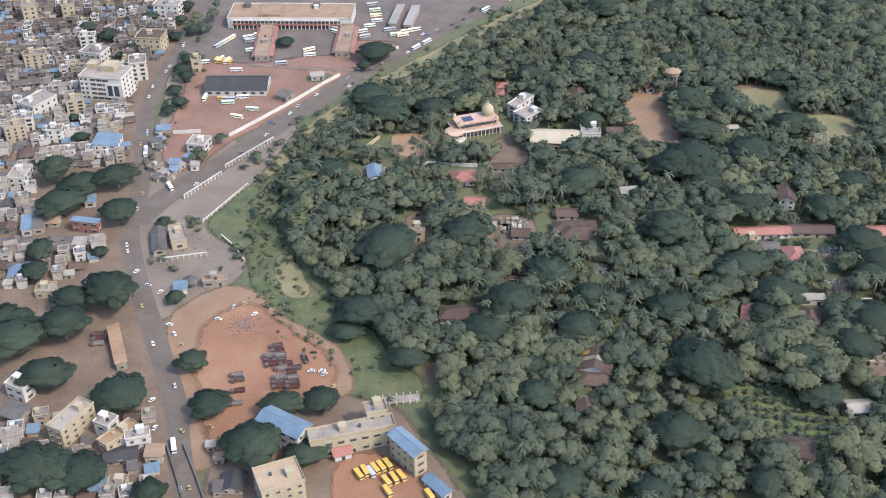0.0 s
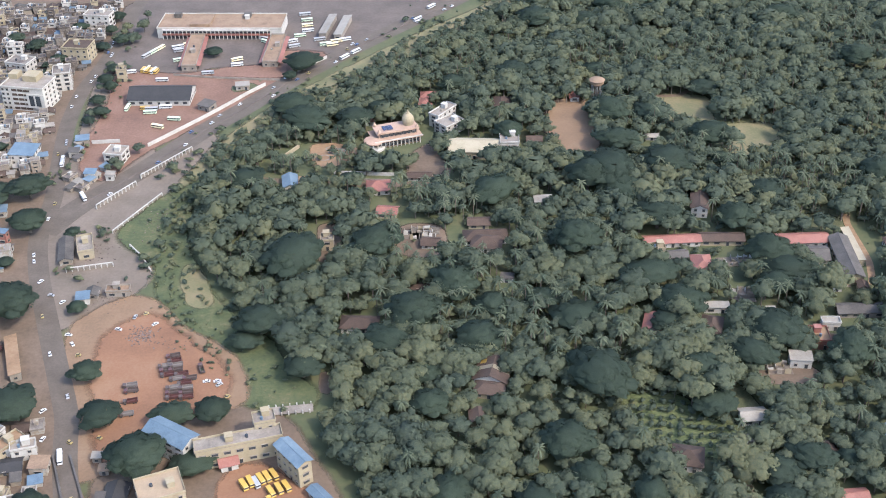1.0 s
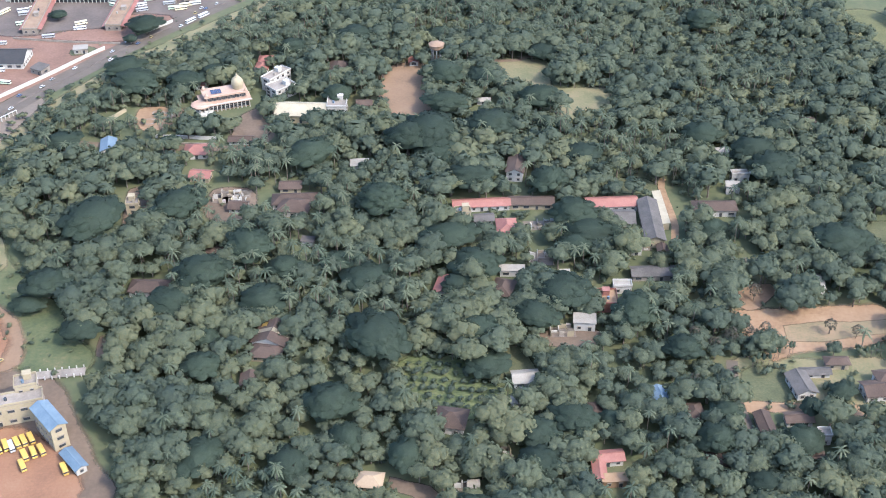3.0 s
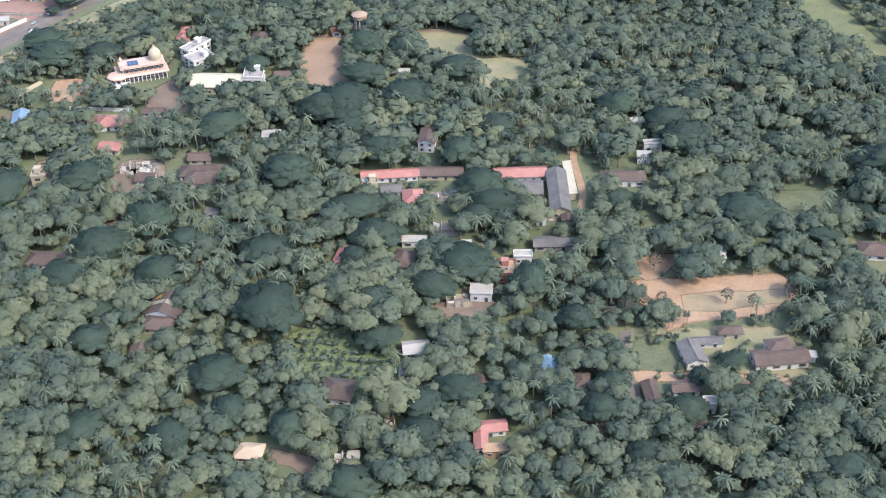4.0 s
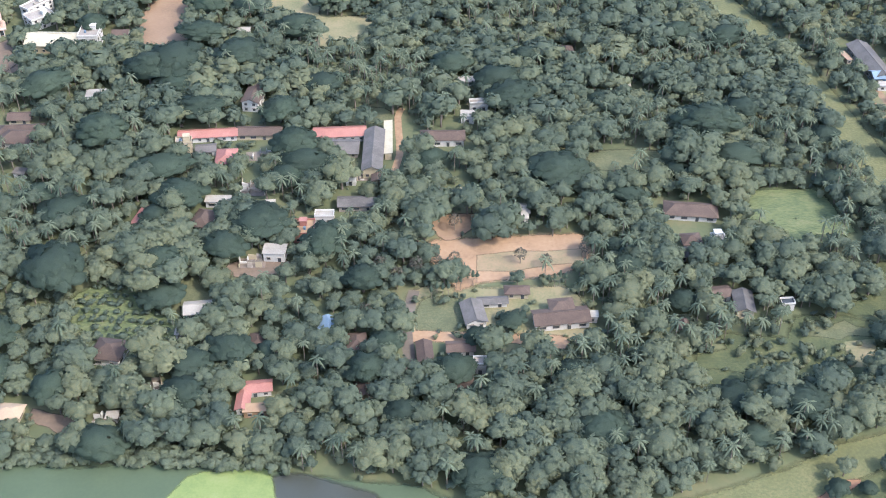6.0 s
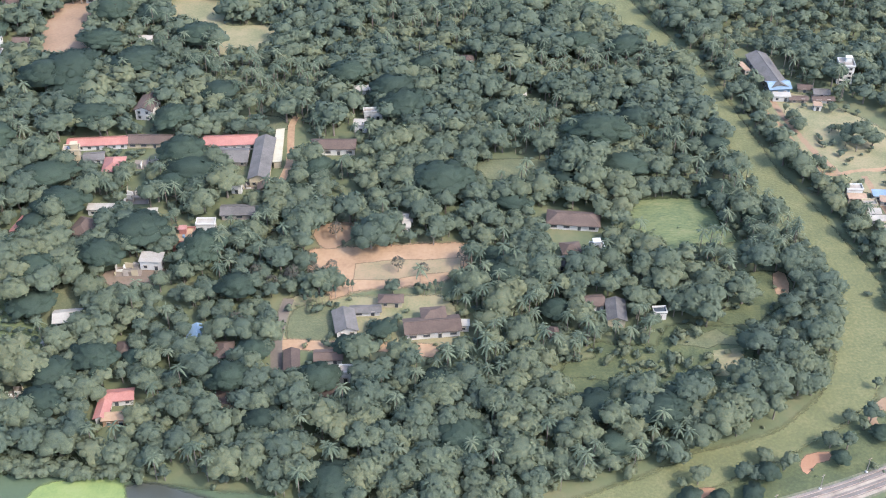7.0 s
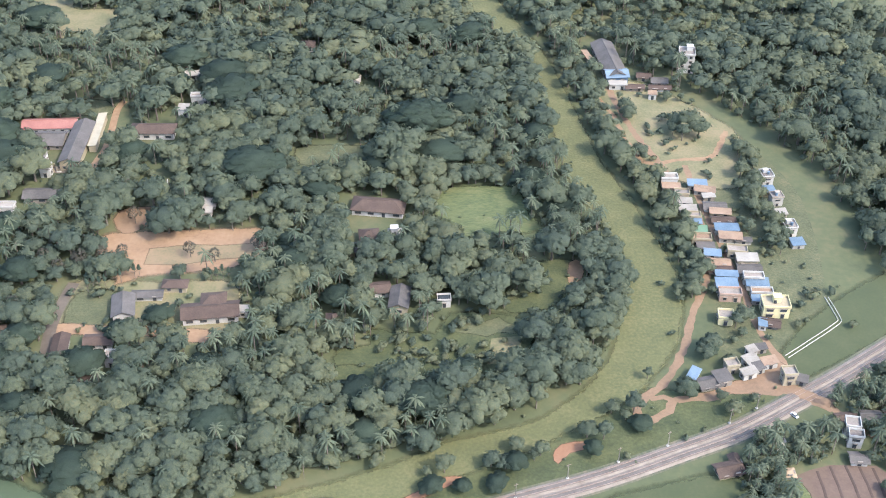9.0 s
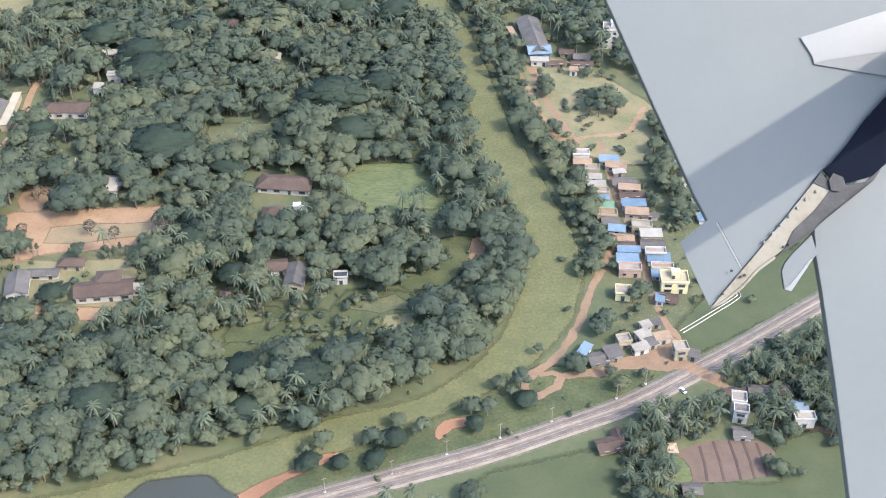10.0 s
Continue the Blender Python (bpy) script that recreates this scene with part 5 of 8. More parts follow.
box(bm, -18.0, -6.0, -8.0, 8.0, 6.02, 7.6)
part("roof_block", bm, M["tan_roof"], front)
for x0 in (-30.0, 12.0):
    bm = bmesh.new()
    box(bm, x0, x0 + 4.0, 5.0, 9.0, 6.02, 8.6)
    part("roof_tank", bm, M["grey_sheet"], front, "grey roof tank room")
board = tagged(new("billboard"), "white roadside billboard with a blue panel and dark bars", "billboard")
for name, x0, x1, y0, y1, z0, z1, mat in (("board", -4.6, 4.6, -0.12, 0.12, 1.4, 4.6, "white_wall"), ("blue_panel", -2.4, 4.3, -0.16, -0.125, 1.9, 4.2, "blue_panel"), ("bar", -1.6, 3.6, -0.2, -0.165, 3.2, 3.7, "white_wall"), ("bar", -1.6, 2.4, -0.2, -0.165, 2.4, 2.75, "white_wall"), ("post", -4.2, -3.9, 0.12, 0.4, 0, 4.4, "steel"), ("post", 3.9, 4.2, 0.12, 0.4, 0, 4.4, "steel")):
    bm = bmesh.new()
    box(bm, x0, x1, y0, y1, z0, z1)
    part(name, bm, M[mat], board)
shift(board, -113, 309, 0, 10)
HOUSES.append((-113, 309, 5))
bm = bmesh.new()
band_house = house("house", 51.5, 347.5, 12.0, 11.9, 76, 5, "white_wall", "tile", "gable", 1, "house under a brown roof with a cream band across it", windows=True)
for s in (-1, 1):
    for x0, x1, y0, y1, up in ((-1.6, 0.6, 0.0, 6.6, 0.22), ):
        v = [bm.verts.new((x, s * y, 3.6 + 2.5 * (1 - y / 5.95) + up)) for x, y in ((x0, y0), (x1, y0), (x1, y1), (x0, y1))]
        bm.faces.new(v if s < 0 else v[::-1])
bmesh.ops.solidify(bm, geom=bm.faces[:], thickness=0.05)
part("roof_band", bm, M["hall_roof"], band_house, "cream sheet band over the ridge")
bm = bmesh.new()
v = [bm.verts.new((x, y, 3.6 + 2.5 * (1 - y / 5.95) + 0.24)) for x, y in ((2.0, 3.0), (4.4, 3.0), (4.4, 5.2), (2.0, 5.2))]
bm.faces.new(v[::-1])
bmesh.ops.solidify(bm, geom=bm.faces[:], thickness=0.05)
part("roof_sheet", bm, M["yellow"], band_house, "yellow plastic sheet on the roof")


# ---------------------------------------------------------------- crowded town
KINDS = []
for i, (w, d, s, wall, roof, style, label) in enumerate((
        (7, 6, 2, "town_wall", "town_roof", "flat", "crowded plastered town house with a flat roof"),
        (6, 8, 2, "town_wall", "town_roof", "flat", "narrow plastered town house with a flat roof"),
        (9, 7, 1, "town_wall", "town_roof", "flat", "low plastered town house with a flat roof"),
        (6.5, 6, 3, "town_wall", "town_roof", "flat", "three-storey plastered town house"),
        (8, 9, 3, "town_wall", "town_roof", "flat", "three-storey plastered town block"),
        (7, 8, 2, "white_wall", "town_roof", "flat", "white painted town house with a flat roof"),
        (8, 6.5, 2, "cream", "town_roof", "flat", "cream painted town house with a flat roof"),
        (8, 7, 1, "town_wall", "tile", "gable", "low town house under a clay tile roof"),
        (10, 7, 1, "town_wall", "grey_sheet", "gable", "low town house under a grey sheet roof"),
        (6, 5, 1, "town_wall", "pale_sheet", "sheet", "small shack under a pale sheet roof"),
        (7, 6, 1, "town_wall", "blue_sheet", "sheet", "small shack under a blue sheet roof"),
        (7, 5, 1, "town_wall", "grey_sheet", "sheet", "small shack under a grey sheet roof"))):
    KINDS.append([w * 0.64, d * 0.64, (w * 0.64, d * 0.64, s, wall, roof, style, label), None])


def town_house(k, x, y, turn):
    kind = KINDS[k]
    if kind[3] is None:
        w, d, s, wall, roof, style, label = kind[2]
        kind[3] = tagged(house("town_house", x, y, w, d, turn, 2.0 * s, wall, roof, style, s, label, category="house"), group="crowded town houses")
    else:
        copy_thing(kind[3], pose(x, y, 0, 0, 0, turn))
        HOUSES.append((x, y, 0.5 * max(kind[0], kind[1])))


def near_line(x, y, line, gap):
    for (ax, ay), (bx, by) in zip(line, line[1:]):
        u = min(1, max(0, ((x - ax) * (bx - ax) + (y - ay) * (by - ay)) / ((bx - ax) ** 2 + (by - ay) ** 2)))
        if (x - ax - u * (bx - ax)) ** 2 + (y - ay - u * (by - ay)) ** 2 < gap * gap:
            return True
    return False


GIANTS_TOWN = [(-100, 350, 0.8), (-89, 325, 0.8), (-154, 389, 0.9), (-139, 390, 1.2), (-122, 331, 1.1), (-153, 370, 1.3), (-169, 362, 1.2), (-152, 341, 1.0), (-142, 292, 1.3), (-127, 291, 1.0), (-102, 281, 0.8), (-70, 301, 1.1), (-52, 301, 0.8), (-63, 325, 0.75), (-49, 327, 0.7), (-188, 490, 1.1), (-174, 480, 1.0), (-178, 462, 1.2), (-158, 484, 1.0), (-150, 454, 0.9), (-176, 411, 0.8), (-173, 378, 0.7), (-180, 376, 0.9), (-167, 632, 0.7), (-200, 649, 0.6), (-96, 639, 0.55), (-49, 605, 0.5), (-114, 393, 0.4), (-178, 426, 0.7), (-130, 450, 0.4), (-153, 427, 0.4), (-162, 672, 0.5), (-152, 657, 0.5), (-162, 650, 0.5), (-149, 619, 0.45), (-150, 604, 0.5), (-145, 594, 0.5), (-149, 581, 0.45), (-144, 566, 0.5), (-148, 556, 0.4), (-162, 692, 0.5)]
town_trees = random.Random(4)
GIANTS_TOWN += [(town_trees.uniform(-290, -172), town_trees.uniform(510, 720), town_trees.uniform(0.3, 0.55)) for _ in range(16)]
GIANTS_TOWN = [q for q in GIANTS_TOWN if all((q[0] - x) ** 2 + (q[1] - y) ** 2 > (r + 6 * q[2]) ** 2 for x, y, r in HOUSES) or q[1] < 500]
trng = random.Random(11)
TOWN_BLOCKS = ([(-300, 720), (-165, 720), (-166, 640), (-170, 600), (-168, 560), (-162, 520), (-158, 500), (-195, 505), (-230, 500)],
               [(-230, 500), (-200, 498), (-192, 470), (-180, 440), (-162, 440), (-152, 430), (-160, 410), (-200, 400)],
               [(-170, 330), (-108, 330), (-96, 285), (-80, 270), (-170, 270)])
BIG = [(15, 10, 11.5, "cream", "town_roof", "flat", 4, "tall cream apartment block in the town"), (12, 9, 10, "white_wall", "town_roof", "flat", 3, "tall white apartment block in the town"),
       (17, 11, 5, "town_wall", "tile", "hip", 1, "broad old house under a brown tile roof"), (18, 9, 4, "town_wall", "grey_sheet", "gable", 1, "long godown under a grey sheet roof"),
       (13, 8, 8, "concrete", "town_roof", "flat", 3, "weathered concrete apartment block"), (16, 12, 4.5, "town_wall", "tile", "gable", 1, "wide market hall under brown tiles")]
placed = 0
while placed < 15:
    px, py = trng.uniform(-285, -172), trng.uniform(508, 705)
    w, d, hh, wall, roof, style, st, label = BIG[placed % 6]
    w, d, hh = w * trng.uniform(0.6, 0.8), d * trng.uniform(0.6, 0.8), hh * 0.7
    if inside(px, py, TOWN_BLOCKS[0]) and all((px - x) ** 2 + (py - y) ** 2 > (r + 0.6 * w) ** 2 for x, y, r in HOUSES) and not any((px - x) ** 2 + (py - y) ** 2 < (7 * s + 6) ** 2 for x, y, s in GIANTS_TOWN):
        house("apartment_building" if st > 1 else "house", px, py, w, d, 12 + trng.uniform(-8, 8), hh, wall, roof, style, st, label)
        placed += 1

TOWN_SPOTS = []
for block, step in zip(TOWN_BLOCKS, (5.3, 6.2, 6.6)):
    x = min(p[0] for p in block)
    while x < max(p[0] for p in block):
        y = min(p[1] for p in block)
        while y < max(p[1] for p in block):
            px, py = x + trng.uniform(-0.9, 0.9), y + trng.uniform(-0.9, 0.9)
            y += step * 1.02
            if not inside(px, py, block) or near_line(px, py, MAIN, 7.5):
                continue
            if any((px - a) ** 2 + (py - b) ** 2 < 16 for _, a, b, _ in TOWN_SPOTS) or any((px - a) ** 2 + (py - b) ** 2 < (r + 2.0) ** 2 for a, b, r in HOUSES) or any((px - a) ** 2 + (py - b) ** 2 < (7 * s) ** 2 for a, b, s in GIANTS_TOWN):
                continue
            turn = 12 + 8 * noise.noise((px * 0.02, py * 0.02, 1.0)) + trng.choice((0, 90)) + trng.uniform(-5, 5)
            TOWN_SPOTS.append((trng.choices(range(12), (4, 4, 4, 2, 2, 4, 2, 7, 7, 4, 4, 5))[0], px, py, turn))
        x += step
TOWN_SPOTS.sort(key=lambda q: q[2])
for q in TOWN_SPOTS[:280]:
    town_house(*q)


def joined_houses(name, spots, label):
    """Far houses that nobody could count, in one mesh, from the parts of their kinds."""
    verts, faces, index, mats, base = [], [], [], [], 0
    for k, x, y, turn in spots:
        for ob in KINDS[k][3].children_recursive:
            m = pose(x, y, 0, 0, 0, turn) @ (ob.parent.matrix_basis if ob.parent is not KINDS[k][3] else Matrix()) @ ob.matrix_basis
            verts += [m @ v.co for v in ob.data.vertices]
            slots = []
            for mat in ob.data.materials:
                if mat not in mats:
                    mats.append(mat)
                slots.append(mats.index(mat))
            for f in ob.data.polygons:
                faces.append([base + v for v in f.vertices])
                index.append(slots[f.material_index])
            base += len(ob.data.vertices)
    me = bpy.data.meshes.new(name)
    me.from_pydata(verts, [], faces)
    me.polygons.foreach_set("material_index", index)
    for mat in mats:
        me.materials.append(mat)
    return tagged(new(name, me), label, "houses", "", "stuff")


joined_houses("far_town", TOWN_SPOTS[280:], "crowded far town of small plastered houses and sheet roofs")

for i, (px, py) in enumerate(((-148, 535), (-147, 528), (-145, 520), (-144, 501), (-139, 496), (-134, 498), (-141, 491), (-136, 491), (-132, 502), (-129, 510), (477, 388), (476, 380), (477, 373), (477, 365), (477, 354), (478, 346))):
    town_house((9, 10, 11, 2)[i % 4] if i < 10 else (0, 9, 5, 10)[i % 4], px, py, 60 if i < 10 else 5)

# ---------------------------------------------------------------- temple complex
PINK = M["pink"] = material("pale_pink_stucco", [(0.232, 0.153, 0.110), (0.284, 0.194, 0.142), (0.318, 0.232, 0.176)], size=4, fine_size=0.5)
PANEL = M["panel"] = material("solar_panel_glass", [(0.02, 0.025, 0.05), (0.035, 0.04, 0.075)], size=2, rough=0.2, spec=0.5)


def lathe(bm, profile, seg=20, at=(0, 0)):
    rings = []
    for r, z in profile:
        rings.append([bm.verts.new((at[0] + r * math.cos(2 * math.pi * i / seg), at[1] + r * math.sin(2 * math.pi * i / seg), z)) for i in range(seg)])
    for a, b in zip(rings, rings[1:]):
        for i in range(seg):
            bm.faces.new((a[i], a[(i + 1) % seg], b[(i + 1) % seg], b[i]))
    bm.faces.new(rings[-1])


def temple(x, y, turn):
    root = tagged(new("temple"), "pale pink two-tier temple with a ribbed dome", "temple")
    for name, x0, x1, y0, y1, z0, z1, mat in (("hall", -10, 10, -5, 5.5, 0, 3.2, PINK), ("upper_hall", -8.2, 9.2, -3.2, 4.5, 3.5, 6.2, PINK),
                                              ("terrace", -11, 11, -6.2, 6.2, 3.2, 3.5, PINK), ("roof", -9.2, 10, -4.2, 5.2, 6.2, 6.5, PINK),
                                              ("roof_parapet", -9.0, 9.8, -4.1, -3.9, 6.5, 7.1, PINK), ("terrace_parapet", -11, 11, -6.2, -6.0, 3.5, 4.2, M["white_wall"]),
                                              # the verandahs are not open: flat dark strips paint the shade in them
                                              ("lower_verandah", -9.0, 9.6, -5.05, -4.9, 0.3, 2.9, M["window"]), ("upper_verandah", -7.6, 8.8, -3.25, -3.1, 4.3, 5.9, M["window"])):
        bm = bmesh.new()
        box(bm, x0, x1, y0, y1, z0, z1, 0, 0.08)
        part(name, bm, mat, root)
    bm = bmesh.new()
    lathe(bm, [(5.2, 0), (5.2, 0.9), (4.9, 1.0), (4.9, 0.95)], 24, (-11, -3.5))
    part("porch_floor", bm, M["white_wall"], root, "rounded white porch with steps")
    bm = bmesh.new()
    lathe(bm, [(4.4, 3.1), (4.4, 3.5), (3.6, 3.9), (0.4, 4.4)], 24, (-10.5, -3.0))
    part("porch_roof", bm, PINK, root)
    for i in range(7):
        a = radians(130 + 30 * i)
        bm = bmesh.new()
        lathe(bm, [(0.22, 0.9), (0.18, 2.9), (0.28, 3.1)], 8, (-10.5 + 4.0 * math.cos(a), -3.0 + 4.0 * math.sin(a)))
        part("column", bm, M["white_wall"], root)
    for i in range(10):
        bm = bmesh.new()
        lathe(bm, [(0.2, 0), (0.17, 3.0), (0.25, 3.2)], 8, (-6 + 1.75 * i, -5.9))
        part("column", bm, M["white_wall"], root)
    for row, z in ((-3.22, 4.2), (-5.02, 0.8)):
        for i in range(8):
            ob = new("window", WINDOW)
            ob.parent = root
            shift(ob, -6.5 + 2.0 * i, row, z)
    bm = bmesh.new()
    lathe(bm, [(2.3, 6.5), (2.5, 7.6), (2.7, 8.8), (2.5, 10.0), (1.9, 11.1), (1.0, 11.9), (0.9, 12.3), (0.45, 12.5), (0.5, 12.9), (0.08, 13.8)], 16, (6.5, 1.5))
    part("dome", bm, M["cream"], root, "cream ribbed dome with a finial")
    for i in range(6):
        bm = bmesh.new()
        box(bm, -5.5 + 1.5 * (i % 3), -4.1 + 1.5 * (i % 3), -1.6 + 2.1 * (i // 3), 0.35 + 2.1 * (i // 3), 6.75, 6.83)
        part("solar_panel", bm, PANEL, root)
    for px, py in ((-8, -3.2), (-8, 4.2), (9, -3.2)):
        bm = bmesh.new()
        lathe(bm, [(0.7, 6.5), (0.8, 7.3), (0.3, 8.1), (0.05, 8.8)], 8, (px, py))
        part("turret", bm, PINK, root)
    shift(root, x, y, 0, turn)
    HOUSES.extend(((x, y, 12), (x - 9, y - 6, 8), (x + 8, y - 4, 8), (x + 2, y - 12, 8)))
    return root


temple(10.5, 534, 18).scale = (1.14, 1.14, 1.08)
open_ground("temple_plaza", [(-10, 530), (-6, 519), (15, 515), (21, 522), (28, 529), (31, 523), (35, 510), (33, 501), (29, 496), (18, 497), (18, 511), (4, 514), (-9, 517)], "town", 0.12, "dusty paved plaza in front of the temple", 0.4)
open_ground("temple_garden", [(-30, 530), (-15, 529), (-14, 512), (-27, 510)], "tan_soil", 0.12, "laid-out garden with pale winding paths", 0.4)
for r, (gx, gy) in ((3.2, (-18, 523)), (2.2, (-18, 523)), (2.6, (-24, 517)), (2.0, (-21, 526))):
    bm = bmesh.new()
    ring = [Vector((gx + r * 1.3 * math.cos(a * 0.2618), gy + r * math.sin(a * 0.2618))) for a in range(25)]
    ribbon(bm, ring, 0.4, -0.4, 0.16)
    tagged(mesh_object("garden_path", bm, M["concrete"]), "pale curved garden path", "path", "", "structure")
CLEAR.append([(-58, 499), (36, 498), (36, 490), (-58, 494)])
CLEAR.append([(-48, 526), (-36, 528), (-15, 531), (-15, 516), (-46, 514)])
CLEAR.append([(14, 456), (34, 455), (34, 428), (14, 430)])
CLEAR.append([(-24, 455), (-11, 454), (-10, 422), (-20, 422)])
CLEAR.append([(-8, 384), (11, 383), (11, 370), (-9, 370)])
CLEAR.append([(2, 472), (20, 472), (20, 456), (2, 456)])
CLEAR.append([(109, 383), (121, 383), (121, 368), (109, 368)])
CLEAR.append([(109, 306), (122, 305), (122, 291), (109, 292)])
CLEAR.append([(54, 414), (66, 414), (66, 402), (54, 402)])
CLEAR.append([(16, 409), (31, 408), (31, 397), (16, 397)])
open_ground("hut_yard", [(-21, 455), (-13, 455), (-11, 440), (-11, 424), (-18, 424), (-20, 440)], "town", 0.07, "bare brown earth round a small yellow house", 0.7)
open_ground("ruin_ground", [(16, 453), (32, 452), (33, 432), (16, 432)], "town", 0.07, "bare brown earth round ruined walls", 0.7)
open_ground("stream_mouth", [(-13, 352), (-9, 351), (-7, 342), (-12, 341)], "town", 0.11, "bare pale earth beside the footbridge", 0.5)
road("temple_lane", [(-58, 498), (-26, 493), (12, 490), (32, 493), (36, 505)], 4.5, M["town"], 0.11, "dusty lane beside the temple grounds")
road("tower_lane", [(88, 583), (110, 583), (150, 577), (165, 582), (172, 610), (176, 640)], 3.2, M["town"], 0.11, "dirt lane past the water tower")
road("hall_lane", [(214, 456), (212, 449), (212.5, 432), (212.5, 418), (209, 402)], 3.0, M["tan_soil"], 0.1, "pale dirt lane beside the hall")
open_ground("hall_green", [(187, 455), (206, 456), (210, 446), (191, 446)], "grass", 0.07, "small green behind the long red roof", 0.6)
open_ground("campus_ground", [(217, 330), (232, 331), (250, 329), (272, 328), (272, 303), (256, 305), (238, 307), (217, 309)], "dry_grass", 0.042, "worn dry grass between the tiled houses", 0.8)
patch("field_turf", [(241, 350), (256, 352), (266, 351), (279, 352), (278, 345), (266, 344), (253, 341), (240, 342)], M["pale_turf"], 0.09, "worn dry grass in the middle of the playing field", 0.6, False, rim=2.0)
open_ground("campus_yard", [(215, 308.5), (228, 307.5), (244, 306.5), (257, 305), (268, 304), (267, 299), (257, 301), (244, 303), (228, 304), (215, 304.5)], "tan_soil", 0.075, "pale dirt yard between tiled houses", 0.6)
open_ground("red_patch", [(226, 374), (242, 376), (242, 370), (233, 361), (227, 363)], "yard_soil", 0.07, "bare red earth among thin trees", 0.8)
open_ground("cottage_garden", [(134, 342), (141, 341), (145, 332), (146, 324), (138, 318), (136, 326)], "grass", 0.07, "small garden in front of a cottage", 0.6)
open_ground("dirt_patch", [(99, 294), (104, 295), (106, 286), (101, 285)], "tan_soil", 0.07, "bare sandy patch among trees", 0.6)
open_ground("yard_south", [(95, 277), (100, 275), (108, 272), (113, 263), (109, 263), (102, 269), (96, 272)], "town", 0.07, "bare brown yard among trees", 0.6)
open_ground("meadow_pond", [(50, 255), (60, 255), (71, 253), (81, 250), (84, 245), (82, 241), (54, 240)], "grass", 0.055, "small green meadow beside the pond", 1.0)
open_ground("clearing_north", [(291, 417), (303, 418), (323, 415), (323, 403), (304, 405), (293, 406)], "grass", 0.07, "small green clearing", 0.8)


def water_tower(x, y):
    root = tagged(new("water_tower"), "pale concrete water tower on tall legs", "water tower")
    bm = bmesh.new()
    lathe(bm, [(2.0, 6.6), (3.7, 7.9), (3.7, 9.6), (4.2, 9.8), (2.6, 10.5), (0.3, 10.9)], 20)
    part("tank", bm, M["tan_roof"], root, "stained concrete tank with a shallow cone roof")
    for i in range(8):
        a = 2 * math.pi * i / 8
        bm = bmesh.new()
        lathe(bm, [(0.28, -0.2), (0.28, 6.9)], 6, (2.6 * math.cos(a), 2.6 * math.sin(a)))
        part("leg", bm, M["white_wall"], root)
    for z in (2.2, 4.6):
        bm = bmesh.new()
        ring = [Vector((2.6 * math.cos(a * math.pi / 8), 2.6 * math.sin(a * math.pi / 8))) for a in range(17)]
        ribbon(bm, ring, 0.2, -0.2, z)
        ribbon(bm, ring, -0.2, 0.2, z - 0.35)
        part("ring_beam", bm, M["concrete"], root)
    shift(root, x, y, 0)
    HOUSES.append((x, y, 5))


water_tower(116, 578)
house("pump_house", 104, 575, 4.5, 5, 0, 3.2, "white_wall", "red_sheet", "gable", 1, "small white pump house under a red roof")
house("shed", 138, 530, 6, 3.5, -4, 3, "white_wall", "pale_sheet", "gable", 1, "low white shed in a clearing")


# ---------------------------------------------------------------- walls, fences and posts
def long_wall(points, h, mat, label, thick=0.3):
    bm = bmesh.new()
    line = spline(points, 8.0)
    ribbon(bm, line, thick / 2, -thick / 2, h)
    for s in (1, -1):
        prev = None
        for i, q in enumerate(line):
            d = (line[min(i + 1, len(line) - 1)] - line[max(i - 1, 0)]).normalized()
            a = q + Vector((-d.y, d.x)) * s * thick / 2
            cur = (bm.verts.new((a.x, a.y, -0.1)), bm.verts.new((a.x, a.y, h)))
            if prev:
                bm.faces.new((prev[0], cur[0], cur[1], prev[1]))
            prev = cur
    return tagged(mesh_object("compound_wall", bm, M[mat]), label, "wall")


def post_row(points, gap, h, label, name="balustrade", beam=True, size=0.38):
    """Posts with a beam along the top."""
    line = [Vector(p) for p in points]
    root = tagged(new(name), label, "fence")
    bm = bmesh.new()
    box(bm, -size / 2, size / 2, -size / 2, size / 2, -0.2, h)
    me = bpy.data.meshes.new("post")
    bm.to_mesh(me)
    bm.free()
    me.materials.append(M["white_wall"])
    for a, b in zip(line, line[1:]):
        n = max(1, int((b - a).length / gap))
        for i in range(n + 1):
            q = a.lerp(b, i / n)
            ob = new("post", me)
            ob.parent = root
            shift(ob, q.x, q.y, 0, math.degrees(math.atan2(b.y - a.y, b.x - a.x)))
        if beam:
            bm = bmesh.new()
            box(bm, 0, (b - a).length, -0.25, 0.25, h, h + 0.32)
            shift(part("beam", bm, M["white_wall"], root), a.x, a.y, 0, math.degrees(math.atan2(b.y - a.y, b.x - a.x)))
            bm = bmesh.new()
            box(bm, 0, (b - a).length, 0.32, 0.5, -0.1, h * 0.6)
            shift(part("backing_wall", bm, M["concrete"], root), a.x, a.y, 0, math.degrees(math.atan2(b.y - a.y, b.x - a.x)))


post_row([(-125, 473), (-111, 494)], 2.2, 2.2, "white post and beam parapet beside the highway")
post_row([(-110, 500), (-90, 527)], 2.2, 2.2, "white post and beam parapet beside the highway")
post_row([(-113, 452), (-105, 468), (-97, 484)], 3.0, 1.4, "broken white parapet beside the marsh")
post_row([(-126, 422), (-107, 426)], 2.4, 2.0, "white post and beam stall row")
post_row([(-103, 441), (-96, 432), (-90, 421)], 2.4, 1.2, "weathered white railing beside the marsh")
long_wall([(-142, 536), (-128, 537)], 2.0, "white_wall", "pale compound wall of the bus depot")
